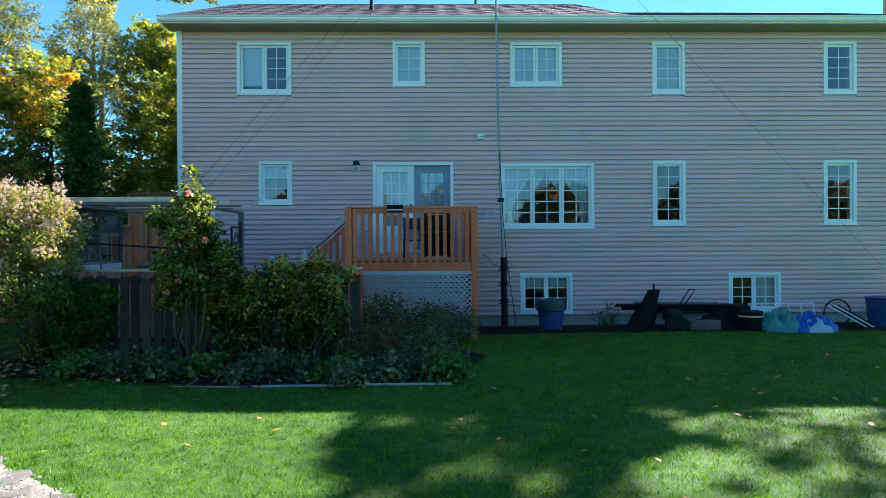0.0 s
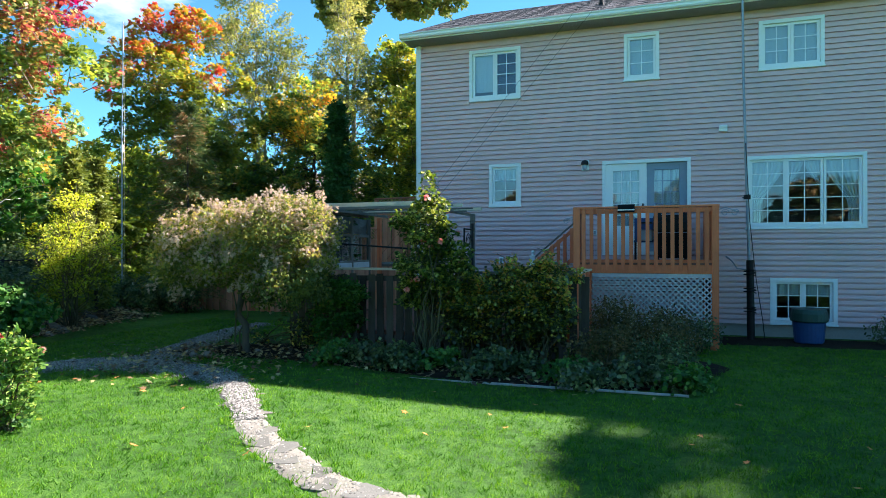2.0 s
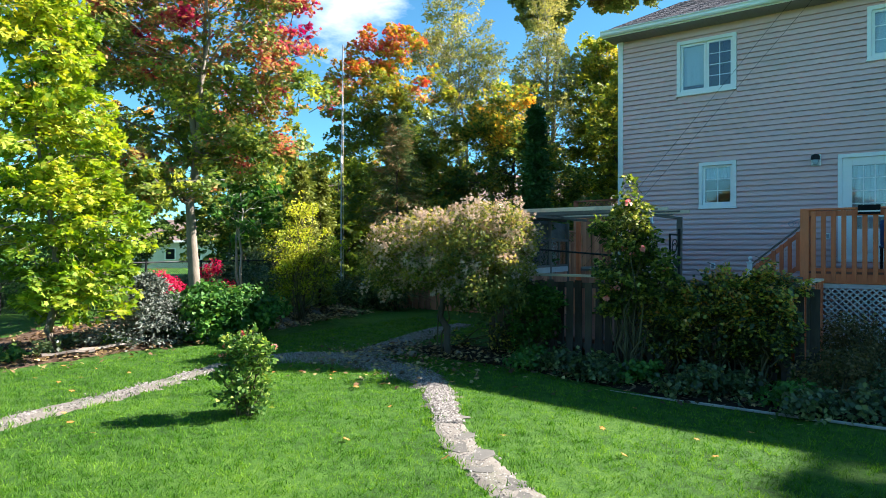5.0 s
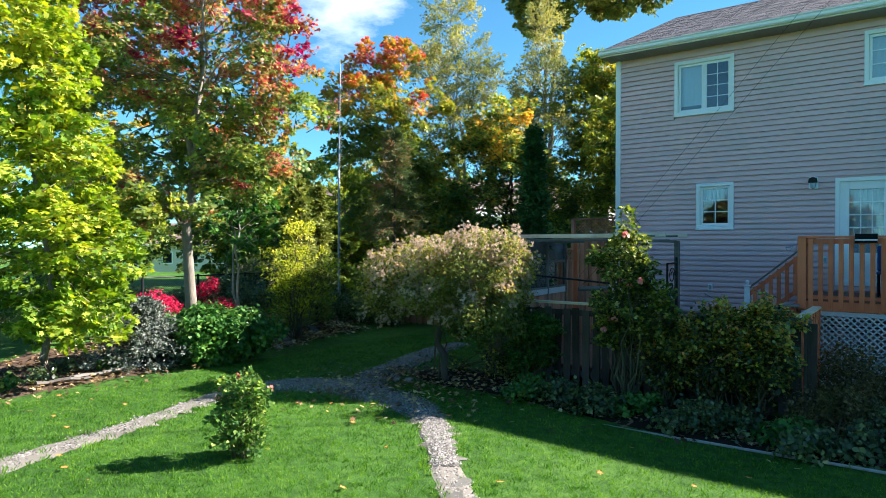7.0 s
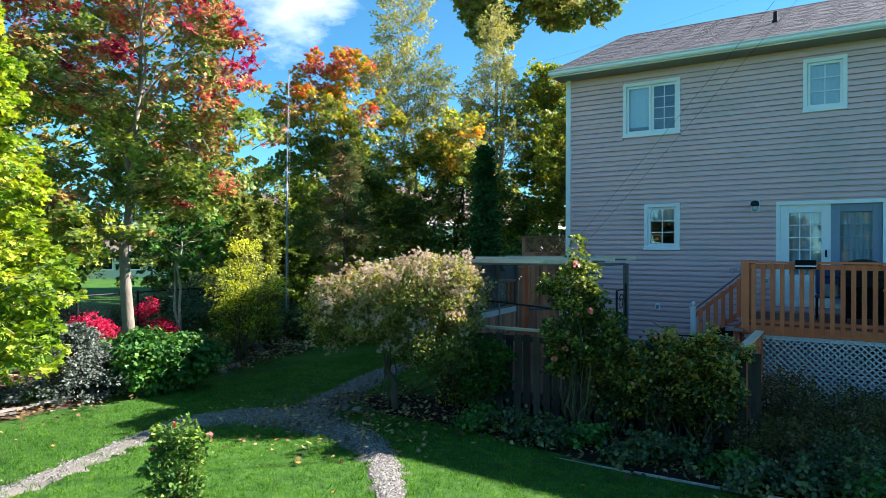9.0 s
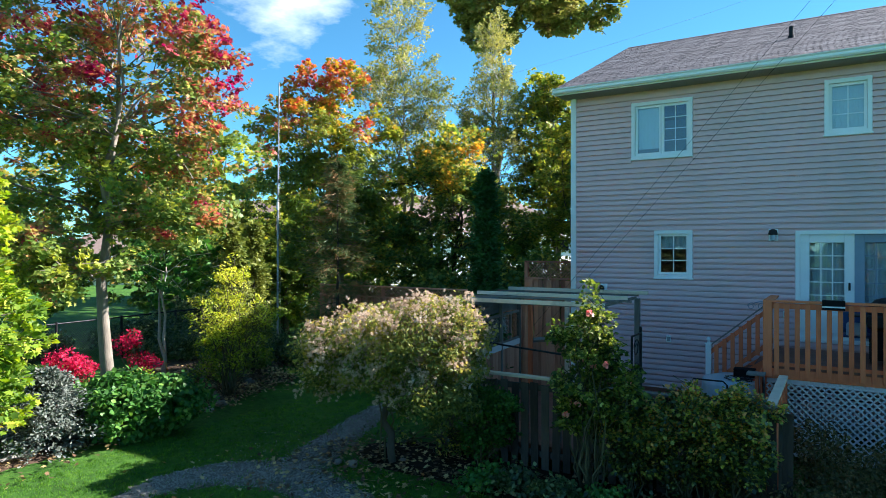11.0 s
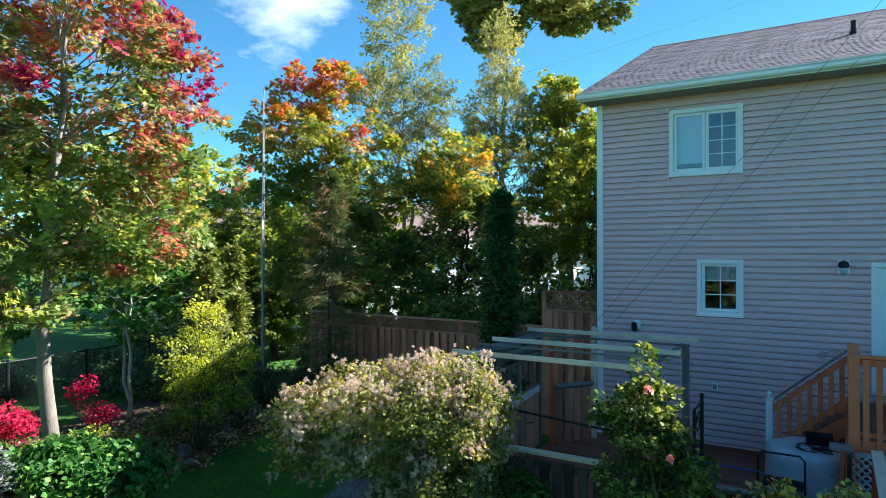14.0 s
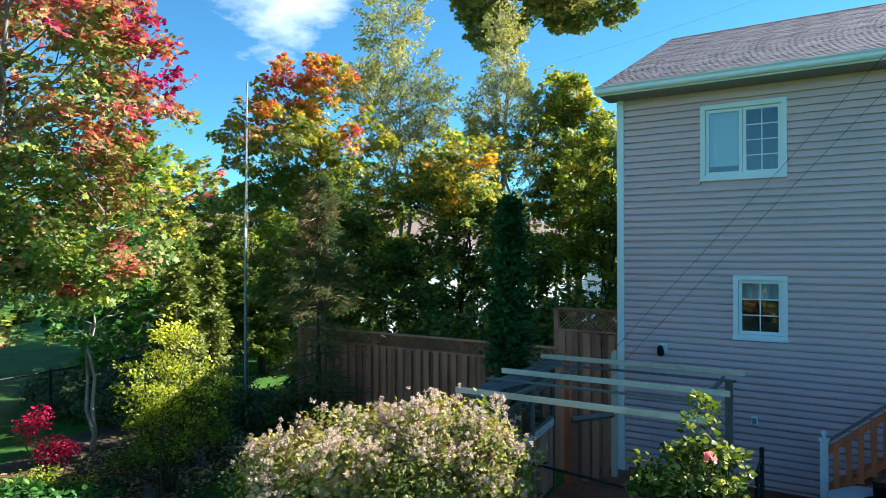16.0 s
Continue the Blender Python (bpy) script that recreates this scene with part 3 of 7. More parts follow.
def pierced_wall(x0, x1, z0, z1, y0, y1, cuts):
    xs = sorted({x0, x1, *[v for c in cuts for v in c[:2]]})
    zs = sorted({z0, z1, *[v for c in cuts for v in c[2:]]})
    inside = lambda x, z: x0 < x < x1 and z0 < z < z1 and not any(a < x < b and c < z < d for a, b, c, d in cuts)
    verts, faces = [], []

    def quad(*p):
        o = len(verts)
        verts.extend(p)
        faces.append((o, o + 1, o + 2, o + 3))
    for i in range(len(xs) - 1):
        for j in range(len(zs) - 1):
            a, b, c, d = xs[i], xs[i + 1], zs[j], zs[j + 1]
            mx, mz = (a + b) / 2, (c + d) / 2
            if not inside(mx, mz):
                continue
            quad((a, y0, c), (b, y0, c), (b, y0, d), (a, y0, d))
            quad((b, y1, c), (a, y1, c), (a, y1, d), (b, y1, d))
            if not inside(a - 0.001, mz):
                quad((a, y1, c), (a, y0, c), (a, y0, d), (a, y1, d))
            if not inside(b + 0.001, mz):
                quad((b, y0, c), (b, y1, c), (b, y1, d), (b, y0, d))
            if not inside(mx, c - 0.001):
                quad((a, y1, c), (b, y1, c), (b, y0, c), (a, y0, c))
            if not inside(mx, d + 0.001):
                quad((a, y0, d), (b, y0, d), (b, y1, d), (a, y1, d))
    return verts, faces


front = hpart("wall", pierced_wall(HX0, HX1, Z0, Z1, FY, FY + 0.18, holes), M_SIDING, label="front wall clad in taupe vinyl siding")
BACK = 24.9
for wa, wb_, ya, yb in ((HX0, HX0 + 0.18, FY + 0.18, BACK), (HX1 - 0.18, HX1, FY + 0.18, BACK), (HX0, HX1, BACK, BACK + 0.18)):
    hpart("side_wall", box_vf(wa, wb_, ya, yb, Z0, Z1), M_SIDING)
hpart("foundation", box_bm((HX0 + 0.03, HX1 - 0.03, FY + 0.02, BACK + 0.1, -0.6, Z0), bevel=0), M_CONCRETE, label="grey concrete foundation")
for wa, wb_, ya, yb in ((HX0 + 0.2, HX1 - 0.2, 18.2, 18.3), (-2.3, -2.2, FY + 0.2, 18.2), (1.0, 1.1, FY + 0.2, 18.2), (4.6, 4.7, FY + 0.2, 18.2), (8.4, 8.5, FY + 0.2, 18.2)):
    hpart("inner_wall", box_vf(wa, wb_, ya, yb, Z0, Z1), M_ROOM)
for za_, zb_ in ((1.52, 1.72), (4.25, 4.5), (6.9, 7.0)):
    hpart("inner_floor", box_vf(HX0 + 0.2, HX1 - 0.2, FY + 0.2, 18.2, za_, zb_), M_ROOM)

# siding courses, cut at the openings
COURSE = 0.1143
cuts = [w[:4] for w in WINDOWS] + [DOOR]
course_n = int((Z1 - Z0) / COURSE)
sid_mesh = {}
for c in range(course_n):
    za, zb = Z0 + c * COURSE, min(Z0 + (c + 1) * COURSE, Z1)
    blocked = sorted((a - 0.002, b + 0.002) for a, b, lo, hi in cuts if lo - 0.02 < (za + zb) / 2 < hi + 0.02)
    spans, x = [], HX0 + 0.09
    for a, b in blocked:
        if a > x:
            spans.append((x, a))
        x = max(x, b)
    spans.append((x, HX1 - 0.09))
    for a, b in spans:
        key = round(b - a, 3)
        if key not in sid_mesh:
            L = b - a
            h = COURSE
            prof = [(0.0, 0.0), (-0.056, 0.0), (-0.056, 0.005), (-0.050, h - 0.034), (-0.003, h - 0.028), (-0.001, h)]
            v = [(xx, yy, zz) for xx in (0, L) for yy, zz in prof]
            f = [(i, i + 1, i + 7, i + 6) for i in range(5)] + [(0, 1, 2, 3, 4, 5)[::-1], (6, 7, 8, 9, 10, 11)]
            sid_mesh[key] = mesh_of("siding_board", v, [q[::-1] for q in f], M_SIDING)
        ob = part("siding_board", sid_mesh[key])
        ob.parent = front
        ob.location = (a, FY, za)

# corner posts, starter strip, soffit, fascia, gutter
hpart("corner_post", box_bm((HX0 - 0.03, HX0 + 0.09, FY - 0.064, FY + 0.09, Z0 - 0.02, Z1)), M_WHITE, label="white vinyl corner post")
hpart("corner_post", box_bm((HX1 - 0.09, HX1 + 0.03, FY - 0.064, FY + 0.09, Z0 - 0.02, Z1)), M_WHITE, label="white vinyl corner post")
EY, EX0, EX1 = 14.50, -6.09, 12.66
hpart("soffit", joined(box_vf(EX0 + 0.03, EX1 - 0.03, EY + 0.03, FY + 0.02, 6.995, 7.015), *[box_vf(x, x + 0.012, EY + 0.04, FY, 6.987, 6.995) for x in np.arange(EX0 + 0.1, EX1 - 0.1, 0.1)]), M_SOFFIT, label="brown-grey ribbed metal soffit")
hpart("fascia", box_bm((EX0, EX1, EY, EY + 0.03, 6.985, 7.125)), M_WHITE)
gp = [(0.0, 0.0), (-0.075, 0.0), (-0.10, 0.03), (-0.10, 0.075), (-0.125, 0.10), (-0.125, 0.115), (-0.112, 0.115), (-0.088, 0.075), (-0.088, 0.035), (-0.07, 0.012), (0.0, 0.012)]
gv = [(x, EY + a, 7.01 + b) for x in (EX0, EX1) for a, b in gp]
gn = len(gp)
hpart("gutter", (gv, [(i, (i + 1) % gn, gn + (i + 1) % gn, gn + i) for i in range(gn)] + [tuple(range(gn)), tuple(range(gn, 2 * gn))[::-1]]), M_WHITE, label="white metal eaves gutter")

# roof: a gable along x, its right half a little lower
RIDGE_Y, EZ = 20.45, 7.125
roofs = [(EX0, 4.75, 9.66), (4.75, EX1, 9.40)]
roof_ob = None
for a, b, rz in roofs:
    ez = EZ
    v = [(a, EY - 0.04, ez), (b, EY - 0.04, ez), (b, RIDGE_Y, rz), (a, RIDGE_Y, rz), (a, 25.6, ez), (b, 25.6, ez),
         (a, EY - 0.04, ez - 0.02), (b, EY - 0.04, ez - 0.02), (b, RIDGE_Y, rz - 0.12), (a, RIDGE_Y, rz - 0.12), (a, 25.6, ez - 0.02), (b, 25.6, ez - 0.02)]
    f = [(0, 1, 2, 3), (3, 2, 5, 4), (7, 6, 9, 8), (8, 9, 10, 11), (0, 6, 7, 1), (4, 5, 11, 10), (0, 3, 9, 6), (3, 4, 10, 9), (1, 7, 8, 2), (2, 8, 11, 5)]
    ob = hpart("roof", (v, f), M_ROOF, label="grey asphalt shingle gable roof")
    roof_ob = roof_ob or ob
    hpart("gable_wall", ([(a + 0.4, FY, 7.0), (a + 0.4, BACK, 7.0), (a + 0.4, RIDGE_Y, rz - 0.2), (b - 0.4, FY, 7.0), (b - 0.4, BACK, 7.0), (b - 0.4, RIDGE_Y, rz - 0.2)], [(0, 2, 1), (3, 4, 5)]), M_SIDING)
hpart("rake_board", tube([(EX0 - 0.01, EY, 7.06), (EX0 - 0.01, RIDGE_Y, 9.58)], [0.05, 0.05], 4), M_WHITE, roof_ob)
vent = hpart("plumbing_vent", tube([(-1.54, 17.15, 8.10), (-1.54, 17.15, 8.52)], [0.05, 0.05], 12), M_BLACKMETAL, label="short black roof vent pipe")
hpart("flashing", lathe([(0.14, 0), (0.14, 0.01), (0.075, 0.06), (0.07, 0.12)], 14), M_BLACKMETAL, vent).location = (-1.54, 17.15, 8.19)

# windows
def ring_frame(x0, x1, z0, z1, w, y0, y1):
    """(verts, faces) of one closed rectangular frame."""
    v = []
    for y in (y0, y1):
        v += [(x0, y, z0), (x1, y, z0), (x1, y, z1), (x0, y, z1), (x0 + w, y, z0 + w), (x1 - w, y, z0 + w), (x1 - w, y, z1 - w), (x0 + w, y, z1 - w)]
    f = []
    for k in range(4):
        n = (k + 1) % 4
        f += [(k, n, n + 4, k + 4), (n + 8, k + 8, k + 12, n + 12), (n, k, k + 8, n + 8), (k + 4, n + 4, n + 12, k + 12)]
    return v, f


def pleats(x0, x1, z0, z1, y, depth=0.02, n=None, gather=None):
    """(verts, faces) of hanging cloth; gather(u, v) may draw it aside."""
    n = n or max(8, int((x1 - x0) / 0.02))
    rows = 10
    v, f = [], []
    for j in range(rows + 1):
        t = j / rows
        for i in range(n + 1):
            u = i / n
            x = x0 + (x1 - x0) * u if gather is None else gather(u, t)
            v.append((x, y + depth * math.sin(u * n * 0.9 + 0.5 * math.sin(t * 3)) * (0.4 + 0.6 * t), z1 + (z0 - z1) * t))
    for j in range(rows):
        for i in range(n):
            k = j * (n + 1) + i
            f.append((k, k + 1, k + n + 2, k + n + 1))
    return v, f


for x0, x1, z0, z1, sashes, behind in WINDOWS:
    win = hpart("window", ring_frame(x0, x1, z0, z1, TRIM, FY - 0.070, FY + 0.03), M_WHITE, label="white vinyl window with a grid of small panes")
    hpart("sill", box_bm((x0 - 0.015, x1 + 0.015, FY - 0.083, FY + 0.02, z0 - 0.02, z0 + 0.015)), M_WHITE, win)
    n = len(sashes)
    ix0, ix1, iz0, iz1 = x0 + TRIM, x1 - TRIM, z0 + TRIM, z1 - TRIM
    sw = (ix1 - ix0) / n
    for k, (cols, rows) in enumerate(sashes):
        a, b = ix0 + k * sw, ix0 + (k + 1) * sw
        hpart("sash", ring_frame(a + 0.003, b - 0.003, iz0 + 0.003, iz1 - 0.003, 0.05, FY - 0.015, FY + 0.03), M_WHITE, win)
        pa, pb, pc, pd = a + 0.05, b - 0.05, iz0 + 0.05, iz1 - 0.05
        bars = [(pa + (pb - pa) * i / cols - 0.009, pa + (pb - pa) * i / cols + 0.009, FY - 0.007, FY - 0.001, pc, pd) for i in range(1, cols)]
        bars += [(pa, pb, FY - 0.0065, FY - 0.0015, pc + (pd - pc) * j / rows - 0.009, pc + (pd - pc) * j / rows + 0.009) for j in range(1, rows)]
        for bar in bars:
            hpart("muntin", box_vf(*bar), M_WHITE, win)
        pane = hpart("pane", box_vf(pa - 0.002, pb + 0.002, FY + 0.001, FY + 0.003, pc - 0.002, pd + 0.002), M_GLASS if z0 > 1.5 else M_DARKGLASS, win)
        pane.visible_shadow = False
        # the 'pale' window's blind is added to stand for sky mirrored in its glass
        if behind == "pale" or (behind == "blind" and (n != 2 or k == 0 or cols == 2 and x0 > 0)):
            low = pc + (0.10 if (cols == 0) else 0.0)
            cloth = part("window_blind", pleats(pa - 0.03, pb + 0.03, low, pd + 0.03, FY + 0.075, 0.004), M_BLIND)
            tagged(cloth, "pale closed blind behind the window, one standing in for mirrored sky", "blind", "upstairs blinds")
        elif behind == "valance":
            cloth = part("curtain", pleats(pa - 0.02, pb + 0.02, pd - (pd - pc) * 0.36, pd + 0.03, FY + 0.09, 0.015), M_CURTAIN)
            tagged(cloth, "short pale gathered curtain at the window top", "curtain", "window curtains")
        elif behind == "half" and k == 1:
            cloth = part("curtain", pleats(pa - 0.02, pb + 0.02, pc, pd + 0.03, FY + 0.09, 0.015), M_CURTAIN)
            tagged(cloth, "pale curtain behind the basement window", "curtain", "window curtains")
        elif behind == "drapes":
            W = pb - pa
            if k != 1:
                s = 1 if k == 0 else -1
                e = pa - 0.02 if k == 0 else pb + 0.02
                cloth = part("curtain", pleats(0, 0, pc, pd, FY + 0.10, 0.02, 40, lambda u, t: e + s * u * W * (1.06 - 0.72 * step(0.05, 0.75, t) * (1 if True else 0))), M_CURTAIN)
                tagged(cloth, "sheer white curtain drawn aside in the window", "curtain", "window curtains")
            else:
                for s, e in ((1, pa - 0.02), (-1, pb + 0.02)):
                    cloth = part("curtain", pleats(0, 0, pd - 0.75, pd, FY + 0.10, 0.02, 26, lambda u, t: e + s * u * W * (0.52 - 0.50 * step(0.0, 0.9, t))), M_CURTAIN)
                    tagged(cloth, "sheer white curtain drawn aside in the window", "curtain", "window curtains")

# garden door: a white leaf and a blue-grey leaf with glazed upper parts
dx0, dx1, dz0, dz1 = DOOR
door = hpart("door", ring_frame(dx0, dx1, dz0 - 0.03, dz1, TRIM, FY - 0.062, FY + 0.04), M_WHITE, label="double garden door with glazed leaves")
mid = (dx0 + dx1) / 2
for a, b, mat, y, name in ((dx0 + TRIM, mid + 0.02, M_WHITE, FY - 0.01, "white"), (mid + 0.02, dx1 - TRIM, M_DOORBLUE, FY + 0.02, "blue")):
    ga, gb, gc, gd = a + 0.16, b - 0.16, dz0 + 0.62, dz1 - TRIM - 0.16
    leaf = hpart("door_leaf", box_bm((a, ga, y, y + 0.045, dz0 + 0.02, dz1 - TRIM), (gb, b, y, y + 0.045, dz0 + 0.02, dz1 - TRIM), (ga, gb, y, y + 0.045, gd, dz1 - TRIM), (ga, gb, y, y + 0.045, dz0 + 0.02, gc),
                                     (ga + 0.02, gb - 0.02, y - 0.012, y, dz0 + 0.15, gc - 0.12)), mat, door, "white panelled door leaf" if name == "white" else "blue-grey door leaf behind a screen")
    gl = hpart("pane", box_vf(ga, gb, y + 0.018, y + 0.022, gc, gd), M_GLASS, door)
    gl.visible_shadow = False
    for i in (1, 2):
        xx = ga + (gb - ga) * i / 3
        hpart("muntin", box_vf(xx - 0.01, xx + 0.01, y + 0.008, y + 0.017, gc, gd), M_WHITE if name == "white" else M_DOORBLUE, door)
    for j in range(1, 5):
        zz = gc + (gd - gc) * j / 5
        hpart("muntin", box_vf(ga, gb, y + 0.0085, y + 0.0165, zz - 0.01, zz + 0.01), M_WHITE if name == "white" else M_DOORBLUE, door)
    cl = part("curtain", pleats(ga - 0.02, gb + 0.02, gc, gd, FY + 0.12, 0.02, 30), M_CURTAIN)
    tagged(cl, "sheer patterned curtain behind the door glass", "curtain", "window curtains")
hpart("door_handle", joined(tube([(mid - 0.06, FY - 0.06, 2.78), (mid - 0.06, FY - 0.06, 2.92)], [0.018, 0.018]), box_vf(mid - 0.075, mid - 0.045, FY - 0.06, FY, 2.83, 2.87)), M_BLACKMETAL, door, "black door handle")

# fixtures on the wall
def wall_fixture(name, x, z, w, h, d, label, category, material, extra=None):
    t = root(name, x, FY - 0.044, z, label, category)
    part("back_plate", box_bm((-w / 2, w / 2, -d, 0, -h / 2, h / 2), bevel=0.008), material, t)
    return t


sc = wall_fixture("wall_lantern", -1.73, 3.83, 0.17, 0.24, 0.03, "black outdoor wall lantern on a white plate", "wall lamp", M_WHITE)
part("lantern_cap", lathe([(0.02, 0.09), (0.07, 0.07), (0.085, 0.0), (0.08, -0.02)], 14), M_BLACKMETAL, sc, m=pose(0, -0.12, 0.02))
part("lantern_globe", lathe([(0.05, 0.0), (0.06, -0.04), (0.045, -0.10), (0.015, -0.12)], 14), M_PALETARP, sc, "frosted glass globe", m=pose(0, -0.12, 0.0))
part("lantern_arm", tube([(0, -0.02, 0.06), (0, -0.07, 0.11), (0, -0.12, 0.10)], [0.012] * 3), M_BLACKMETAL, sc)
ol = wall_fixture("outdoor_outlet", -3.715, 1.64, 0.10, 0.15, 0.03, "white outdoor socket with a cover on the siding", "power outlet", M_WHITE)
part("cover", box_bm((-0.03, 0.03, -0.05, -0.03, -0.045, 0.045)), M_GREYPLASTIC, ol, "grey socket cover")
bx = wall_fixture("vent_box", 1.19, 4.5, 0.17, 0.13, 0.06, "small white vent hood on the siding", "wall vent", M_WHITE)
part("hood", box_bm((-0.075, 0.075, -0.10, -0.06, 0.0, 0.06)), M_WHITE, bx)
fl = wall_fixture("security_light", -5.11, 2.69, 0.13, 0.16, 0.05, "white wall light with a black sensor", "wall lamp", M_WHITE)
part("lamp_head", lathe([(0.02, 0.08), (0.05, 0.05), (0.06, -0.06), (0.045, -0.10)], 12), M_BLACKMETAL, fl, m=pose(-0.03, -0.12, -0.02, 20, 0, 0))
so = wall_fixture("deck_outlet", -1.52, 2.28, 0.08, 0.13, 0.03, "white outdoor socket beside the deck door", "power outlet", M_WHITE)
part("cover", box_bm((-0.025, 0.025, -0.045, -0.03, -0.04, 0.04)), M_GREYPLASTIC, so)

# ---------------------------------------------------------------- upper deck and its stair
deck = root("deck", -1.65, 12.73, 0, "raised reddish cedar deck with baluster railing and lattice skirt", "deck")
DINV = deck.matrix_world.inverted()


def dpart(name, data, material=M_CEDAR, parent=None, label=""):
    ob = part(name, data, material, None, label)
    ob.parent = parent or deck
    if parent is None:
        ob.matrix_parent_inverse = DINV
    return ob


DX0, DX1, DYF, DZ = -1.67, 0.88, 12.70, 1.62
for x in (DX0 + 0.05, DX1 - 0.05):
    for y in (DYF + 0.05, FY - 0.25):
        dpart("post", box_bm((x - 0.05, x + 0.05, y - 0.05, y + 0.05, ground_z(x, y) - 0.1, 2.68 if y < 14 or x > 0 else DZ)))
dpart("rim_board", box_bm((DX0 - 0.02, DX1 + 0.02, DYF - 0.04, DYF, 1.44, 1.60)))
dpart("rim_board", box_bm((DX0 - 0.04, DX0, DYF, FY - 0.05, 1.44, 1.60)))
dpart("rim_board", box_bm((DX1, DX1 + 0.04, DYF, FY - 0.05, 1.44, 1.60)))
for i in range(17):
    y = DYF - 0.03 + i * 0.145
    if y + 0.14 < FY:
        dpart("deck_board", box_vf(DX0 - 0.03, DX1 + 0.03, y, y + 0.138, 1.603, 1.64), M_DECKFLOOR)
# rails: front, right, and the return beside the stair
dpart("top_rail", box_bm((DX0 - 0.03, DX1 + 0.05, DYF - 0.06, DYF + 0.09, 2.68, 2.715)))
dpart("rail", box_bm((DX0, DX1, DYF - 0.02, DYF + 0.02, 2.58, 2.67)))
dpart("rail", box_bm((DX0, DX1, DYF - 0.02, DYF + 0.02, 1.60, 1.70)))
dpart("top_rail", box_bm((DX1 - 0.10, DX1 + 0.05, DYF + 0.095, FY - 0.05, 2.68, 2.715)))
dpart("rail", box_bm((DX1 - 0.07, DX1 - 0.03, DYF + 0.11, FY - 0.05, 2.58, 2.67)))
dpart("top_rail", box_bm((DX0 - 0.03, DX0 + 0.11, DYF + 0.095, 13.95, 2.68, 2.715)))
dpart("rail", box_bm((DX0 + 0.02, DX0 + 0.06, DYF + 0.11, 13.95, 2.58, 2.67)))
bal = mesh_of("baluster", *(box_vf(-0.035, 0.035, -0.018, 0.018, 0, 1.18)), M_CEDAR)


def baluster(x, y, z, turn=0, mesh=bal, sz=1.0):
    ob = part("baluster", mesh)
    ob.parent = deck
    ob.matrix_parent_inverse = DINV
    ob.matrix_basis = pose(x, y, z, 0, 0, turn) @ Matrix.Diagonal((1, 1, sz, 1))
    return ob


for i in range(16):
    baluster(DX0 + 0.17 + i * 0.1475, DYF - 0.040, 1.49)
for i in range(15):
    baluster(DX1 - 0.012, DYF + 0.22 + i * 0.1475, 1.49, 90)
for i in range(7):
    baluster(DX0 - 0.002, DYF + 0.22 + i * 0.1475, 1.49, 90)
dpart("corner_board", box_bm((DX0 - 0.03, DX0 + 0.10, DYF - 0.065, DYF - 0.03, 1.46, 2.68)))
dpart("corner_board", box_bm((DX1 - 0.08, DX1 + 0.04, DYF - 0.065, DYF - 0.03, 0.08, 2.68)))
dpart("corner_board", box_bm((DX0 - 0.07, DX0 - 0.045, DYF - 0.06, DYF + 0.22, 0.1, 1.55)))
dpart("skirt_cap", box_bm((DX0 - 0.25, DX0 + 0.02, DYF - 0.34, DYF - 0.08, 1.50, 1.535)), M_GREYWOOD)
dpart("side_board", box_bm((DX0 - 0.13, DX0 - 0.08, DYF - 0.28, DYF - 0.06, 0.1, 1.50)))
# unseen right-hand panel, added to keep daylight from behind the lattice
dpart("side_skirt", box_bm((DX1 - 0.05, DX1 - 0.02, DYF + 0.1, FY - 0.06, 0.05, 1.44)), M_GREYWOOD)
# lattice skirt
lat = dpart("lattice_panel", box_bm((DX0 + 0.02, DX1 - 0.02, DYF - 0.02, DYF - 0.005, 1.36, 1.44), (DX0 + 0.02, DX1 - 0.02, DYF - 0.02, DYF - 0.005, 0.20, 0.27)), M_LATTICE, label="grey diagonal lattice under the deck")
LW, LH, lz = DX1 - DX0 - 0.04, 1.12, 0.26
for way, yy in ((1, -0.012), (-1, -0.022)):
    for i in range(-11, 26):
        s = i * 0.105
        a, b = (s, 0.0), (s + LH, LH)
        if a[0] < 0:
            a = (0.0, -s)
        if b[0] > LW:
            b = (LW, LW - s)
        if b[0] - a[0] < 0.04:
            continue
        if way < 0:
            a, b = (LW - a[0], a[1]), (LW - b[0], b[1])
        L = math.hypot(b[0] - a[0], b[1] - a[1])
        c = Vector(((a[0] + b[0]) / 2 + DX0 + 0.02, DYF + yy, (a[1] + b[1]) / 2 + lz))
        ob = part("slat", box_vf(-L / 2, L / 2, -0.004, 0.004, -0.013, 0.013), M_LATTICE)
        ob.parent = lat
        ob.matrix_basis = Matrix.Translation(c) @ pose(0, 0, 0, 0, -45 if way > 0 else 45, 0)
# end boards; the unseen right row is added to darken the lattice gaps
for xs_ in (DX0 + 0.03, DX1 - 0.05):
    for i in range(14):
        dpart("skirt_board", box_vf(xs_, xs_ + 0.02, DYF + 0.12 + i * 0.155, DYF + 0.265 + i * 0.155, 0.12, 1.44), M_GREYWOOD)
